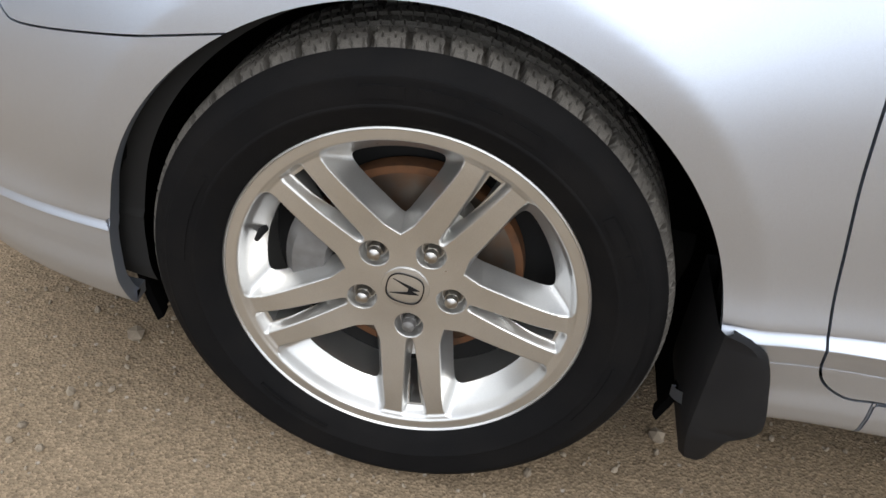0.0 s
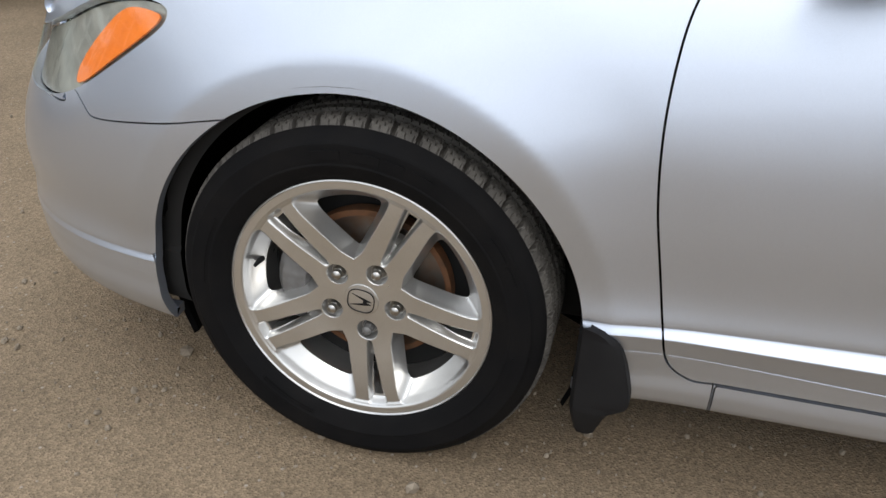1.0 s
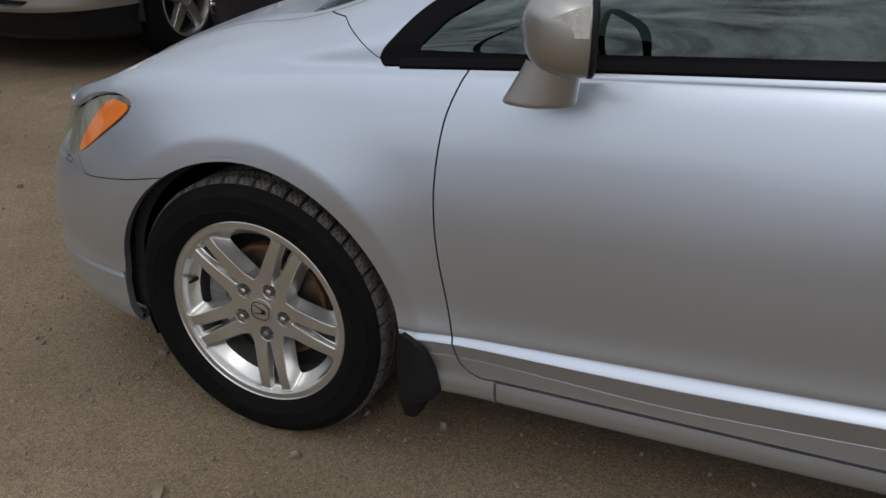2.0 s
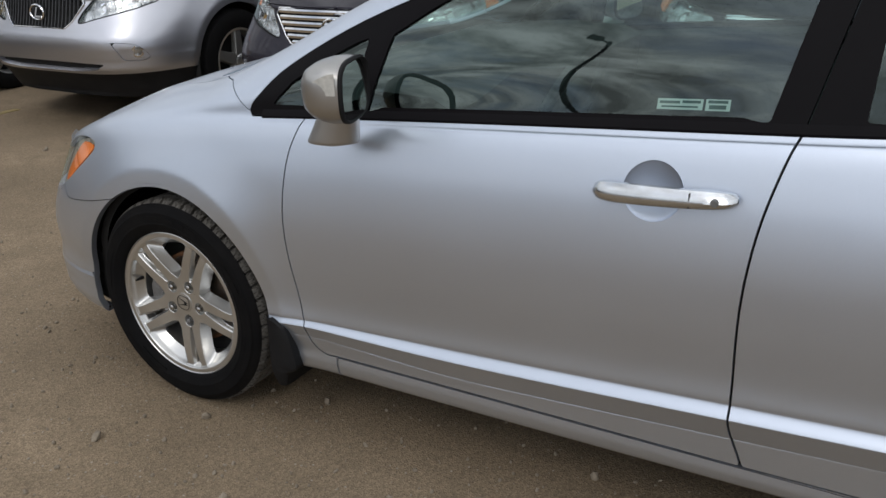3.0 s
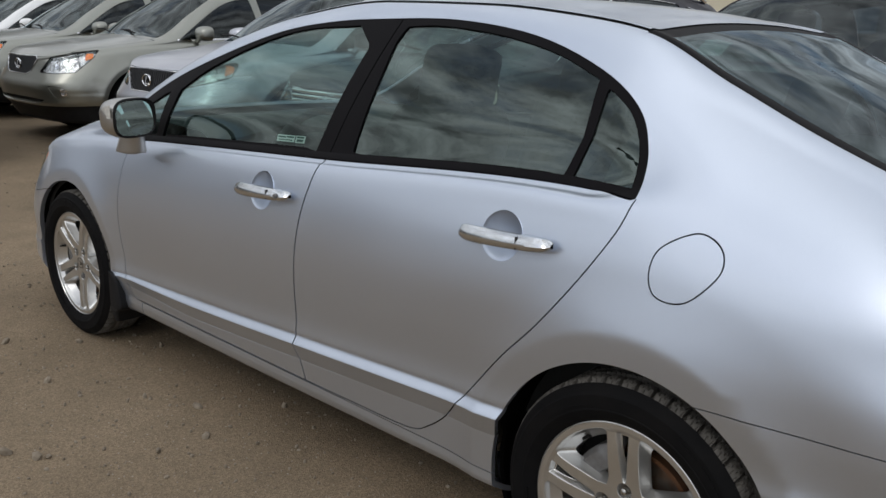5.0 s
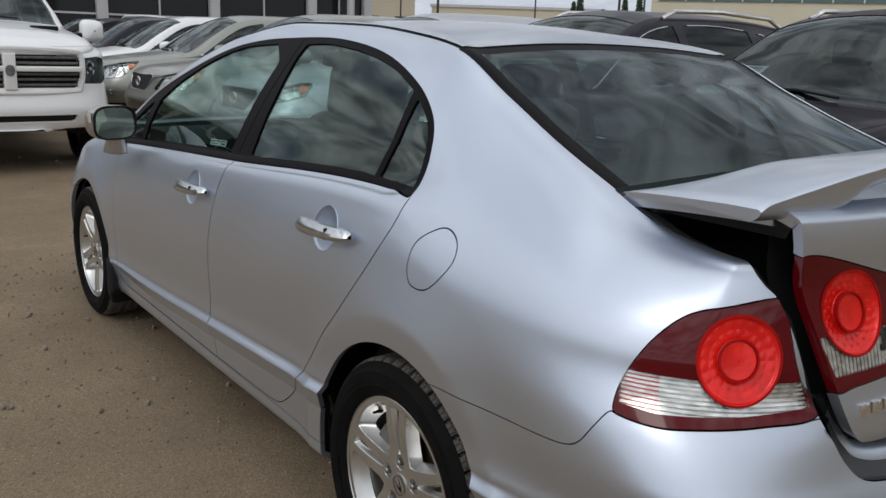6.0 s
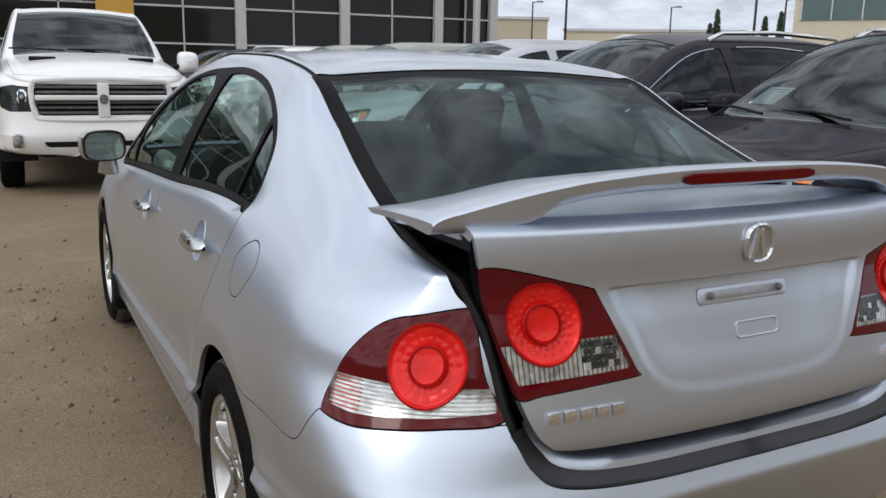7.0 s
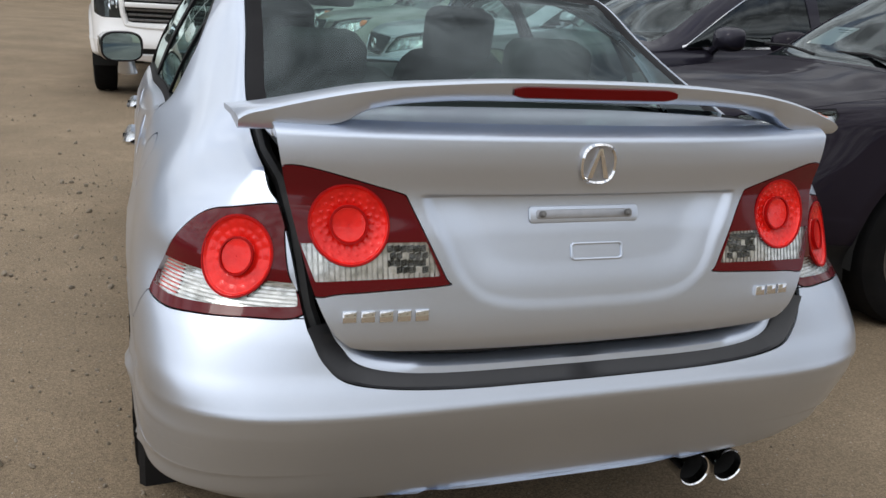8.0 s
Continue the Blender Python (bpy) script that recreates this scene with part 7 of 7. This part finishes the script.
def showroom():
    b = thing("car_showroom", "long showroom with dark glass bays, pale mullions and ochre panels", "building", kind="")
    X = -40.0
    slab("wall", X - 12, X - 0.35, -46, 25.4, 0, 8.6, CLAD, b, "pale clad wall")
    slab("roof_edge", X - 12.2, X + 0.5, -46.3, 25.6, 8.6, 9.2, CLAD, b, "pale roof edge")
    slab("plinth", X - 0.3, X + 0.35, -46, 25.4, 0, 0.55, CONCRETE, b, "low concrete plinth")
    pitch = 5.66
    y = 21.4
    edges = [25.0]
    while y > -45:
        edges.append(y)
        y -= pitch
    for yc in edges:
        slab("column", X - 0.3, X + 0.12, yc - 0.26, yc + 0.26, 0.0, 8.6, CLAD, b, "pale column")
    for ya, yb_ in zip(edges[1:], edges):
        w0, w1 = ya + 0.26, yb_ - 0.26
        ochre = -2.6 < (ya + yb_) / 2 < 9
        top = 8.6
        if ochre and ya < 4:
            slab("ochre_panel", X - 0.3, X + 0.06, w0, w1, 4.1, 8.6, YELLOW, b, "ochre fascia panel")
            top = 4.1
        n = 2
        for i in range(n):
            p0, p1 = w0 + (w1 - w0) * i / n, w0 + (w1 - w0) * (i + 1) / n
            for z0, z1 in ((0.55, 2.2), (2.2, 4.0), (4.0, 5.8), (5.8, 7.4), (7.4, 8.6)):
                if z1 <= top + 0.11:
                    slab("pane", X - 0.24, X - 0.16, p0 + 0.02, p1 - 0.02, z0 + 0.02, min(z1, top) - 0.02, SHOPGLASS, b, "dark glass pane")
            if i:
                slab("mullion", X - 0.3, X - 0.06, p0 - 0.035, p0 + 0.035, 0.55, top, CLAD, b)
        for z in (2.2, 4.0, 5.8, 7.4):
            if z < top:
                slab("transom", X - 0.3, X - 0.06, w0, w1, z - 0.045, z + 0.045, CLAD, b)
    slab("ochre_column", X - 0.3, X + 0.14, 3.2, 4.9, 0, 8.6, YELLOW, b, "ochre column")
    tube("downpipe", [(X + 0.7, 23.5, 0), (X + 0.7, 23.5, 8.8)], 0.22, CLAD, b, "pale round post")


showroom()


def far_direction(az, d):
    a = radians(az)
    return 4.77 + d * math.cos(a), -1.33 + d * math.sin(a)


def block_building(name, label, az0, az1, d, h, mat, depth=14, band=None):
    """A plain industrial building square to the line of sight, with a parapet, a door and windows."""
    b = thing(name, label, "building")
    (xa, ya), (xb, yb_) = far_direction(az0, d), far_direction(az1, d)
    L = math.hypot(xb - xa, yb_ - ya)
    m = Matrix.Translation((xa, ya, 0)) @ Matrix.Rotation(math.atan2(yb_ - ya, xb - xa), 4, "Z")
    b.matrix_basis = m
    slab("wall", 0, L, 0, depth, 0, h, mat, b, "rendered wall")
    slab("parapet", -0.2, L + 0.2, -0.2, depth + 0.2, h, h + 0.35, CLAD, b, "pale parapet")
    if band:
        slab("glass_band", L * 0.02, L * 0.9, -0.12, 0.2, band[0], band[1], GREENGLASS, b, "green glass band")
        for k in range(10):
            slab("mullion", L * (0.02 + 0.088 * k), L * (0.02 + 0.088 * k) + 0.12, -0.2, 0.1, band[0], band[1], CLAD, b)
    else:
        for k in range(max(2, int(L / 9))):
            x = L * (k + 0.5) / max(2, int(L / 9))
            slab("window", x - 0.8, x + 0.8, -0.06, 0.2, h * 0.45, h * 0.62, SHOPGLASS, b, "dark window")
    return b


block_building("tan_warehouse", "tan flat-roofed warehouse beyond the lot", 149.6, 146.0, 115, 7.4, TAN)
block_building("cream_warehouse", "long low cream warehouse beyond the lot", 144.9, 133.8, 120, 6.2, CREAM)
block_building("cream_office", "cream office block with a band of green glass", 131.1, 112.0, 85, 11.0, CREAM, 20, (5.9, 8.2))
block_building("grey_warehouse", "grey flat-roofed warehouse far behind the lot", 108.0, 70.0, 130, 8.0, CLAD)
block_building("pale_warehouse", "pale warehouse across the lot", -20.0, -75.0, 110, 8.0, CREAM)
# next but never in view: added to block low sky from the saloon's tail
block_building("added_dark_store", "unseen brown store added to darken reflections in the saloon's tail", 58.0, -16.0, 24, 7.0, TAN, 14)
block_building("grey_store", "grey store across the lot", -95.0, -140.0, 90, 9.0, CLAD, 14, (3.0, 6.0))

POLE = material("dark_painted_steel", (0.05, 0.05, 0.055), 0.5, 0.4, vary=0.3, scale=6)


def light_pole(az, d, h, heads=2, thick=1.0, reach=1.0):
    x, y = far_direction(az, d)
    p = thing("street_lamp", "dark steel lot lamp with flat heads", "street lamp", Matrix.Translation((x, y, 0)), "lot lamps")
    tube("pole", [(0, 0, 0), (0, 0, h)], [0.11 * thick, 0.07 * thick], POLE, p)
    slab("base", -0.3, 0.3, -0.3, 0.3, 0, 0.6, CONCRETE, p, "concrete base", 0.03)
    for k in range(heads):
        s = 1 if k == 0 else -1
        q = Vector((math.sin(radians(az)), -math.cos(radians(az)), 0)) * s
        tube("arm", [(0, 0, h - 0.1), tuple(q * 0.5 * reach + Vector((0, 0, h)))], 0.04, POLE, p)
        bm = bmesh.new()
        box(bm, -0.35 * reach, 0.35 * reach, -0.16, 0.16, -0.06, 0.06, 0.03)
        bmesh.ops.transform(bm, matrix=Matrix.Translation(q * 0.75 * reach + Vector((0, 0, h))) @ Matrix.Rotation(math.atan2(q.y, q.x), 4, "Z"), verts=bm.verts)
        part("lamp_head", bm, POLE, p, "flat lamp head")


# a tall lamp across the lane, seen mirrored in the side windows
light_pole(-131.0, 12.5, 9.6, 1, 0.6, 0.4)
for az, d, h, n in ((147.0, 95, 8.2, 1), (144.85, 62, 7.6, 2), (138.3, 100, 8.1, 1), (133.3, 60, 6.6, 2), (131.6, 75, 7.0, 1)):
    light_pole(az, d, h, n)

NEEDLES = material("spruce_needles", (0.030, 0.050, 0.026), 0.85, vary=0.6, scale=2, tint=(0.05, 0.075, 0.035))
BARK = material("bark", (0.10, 0.075, 0.055), 0.9, vary=0.5, scale=6, bump=0.4, bump_scale=20)


def spruce(az, d, h, seed):
    """A narrow spruce: a tapered trunk and many drooping sprays of needles, denser to the middle."""
    rnd = random.Random(seed)
    x, y = far_direction(az, d)
    t = thing("spruce_tree", "narrow dark green spruce", "tree", Matrix.Translation((x, y, 0)), "spruces")
    tube("trunk", [(0, 0, 0), (0.05, 0, h * 0.5), (0, 0, h)], [0.22, 0.13, 0.02], BARK, t)
    bm = bmesh.new()
    for k in range(520):
        u = rnd.random() ** 0.8
        z = h * (0.10 + 0.9 * u)
        r = 0.085 * h * (1 - u) ** 0.8 * (0.35 + 0.65 * rnd.random()) + 0.08
        a = rnd.random() * 2 * math.pi
        L = 0.35 + 0.5 * (1 - u)
        p = Vector((r * math.cos(a), r * math.sin(a), z - 0.25 * r))
        o = Vector((math.cos(a), math.sin(a), -0.35)).normalized()
        s = Vector((-math.sin(a), math.cos(a), 0))
        w = L * 0.35
        vs = [bm.verts.new(p - o * L * 0.5), bm.verts.new(p + s * w), bm.verts.new(p + o * L * 0.5), bm.verts.new(p - s * w), bm.verts.new(p + Vector((0, 0, 0.14)))]
        for q in ((0, 1, 4), (1, 2, 4), (2, 3, 4), (3, 0, 4)):
            bm.faces.new([vs[i] for i in q])
    part("crown", bm, NEEDLES, t, "dark green needles", False)


for i, (az, d, h) in enumerate(((135.5, 92, 7.3), (135.9, 93, 6.0), (134.0, 100, 5.6), (132.7, 90, 6.5), (131.8, 88, 6.8))):
    spruce(az, d, h, i)

# a white pickup far down the lot
vehicle("pickup_truck", "white pickup truck far behind the row", "pickup truck", Matrix.Translation((-25.5, 7.2, 0)) @ Matrix.Rotation(radians(150), 4, "Z"), TRUCK, PAINT_WHITE, (0.0, 3.56), 0.40, TRUCK_WIN, (0.42, 1.25), TRUCK_LAMP, TRUCK_GRILLE, DARKGLASS, "", None, "horizontal")
# second row behind the first
for x, paint in ((-16.0, PAINT_DARK), (-12.5, PAINT_BLACK), (-9.0, PAINT_DARK)):
    vehicle("estate_car", "dark estate car in the row behind", "car", Matrix.Translation((x, 9.6, 0)) @ FACING, SUV, paint, (0.0, 2.74), 0.37, RX_WIN, (0.30, 1.16), RX_LAMP, RX_GRILLE, DARKGLASS, "row of parked cars", (3.25, 3.72), "horizontal", True)

# worn bay line
LINE = material("worn_yellow_paint", (0.33, 0.25, 0.10), 0.85, vary=0.9, scale=12, tint=(0.18, 0.138, 0.092), fine=0.3, fine_scale=150)
line = slab("bay_line", -4.42, -4.35, 1.12, 1.62, 0.001, 0.005, LINE, None)
tagged(line, "worn yellow bay line on the asphalt", "road marking", kind="structure")


# ---------------------------------------------------------------- loose stones
def stones():
    """Loose pebbles: squashed, turned octahedra with cut corners, joined into one mesh."""
    rnd = np.random.RandomState(7)
    bm = bmesh.new()
    bmesh.ops.create_icosphere(bm, subdivisions=1, radius=1.0)
    shape, faces = np.array([v.co[:] for v in bm.verts]), np.array([[v.index for v in f.verts] for f in bm.faces])
    bm.free()
    V, F = [], []
    for k in range(3400):
        x, y = rnd.uniform(-6.0, 5.5), rnd.uniform(-3.4, 1.2)
        if rnd.rand() < 0.4:
            x, y = rnd.uniform(-1.3, 3.2), rnd.uniform(-2.0, -0.6)
        r = 0.0022 + 0.005 * rnd.rand() ** 3
        if rnd.rand() < 0.03:
            r = 0.008 + 0.009 * rnd.rand()
        q = np.array(Euler(rnd.rand(3) * 6).to_matrix())
        p = (shape * (1 + 0.25 * rnd.rand(len(shape), 1)) * (1 + 0.5 * rnd.rand(), 0.7 + 0.4 * rnd.rand(), 0.6 + 0.3 * rnd.rand()) * r) @ q.T
        F.append(faces + len(shape) * k)
        V.append(p + (x, y, r * 0.45))
    me = bpy.data.meshes.new("gravel")
    me.from_pydata(np.vstack(V).tolist(), [], np.vstack(F).tolist())
    ob = mesh_part("gravel", me, STONE, None, "", False)
    tagged(ob, "loose small stones scattered on the asphalt", "gravel", kind="stuff")


STONE = material("pale_stone", (0.27, 0.225, 0.17), 0.9, vary=0.9, scale=25, tint=(0.15, 0.12, 0.088))
stones()
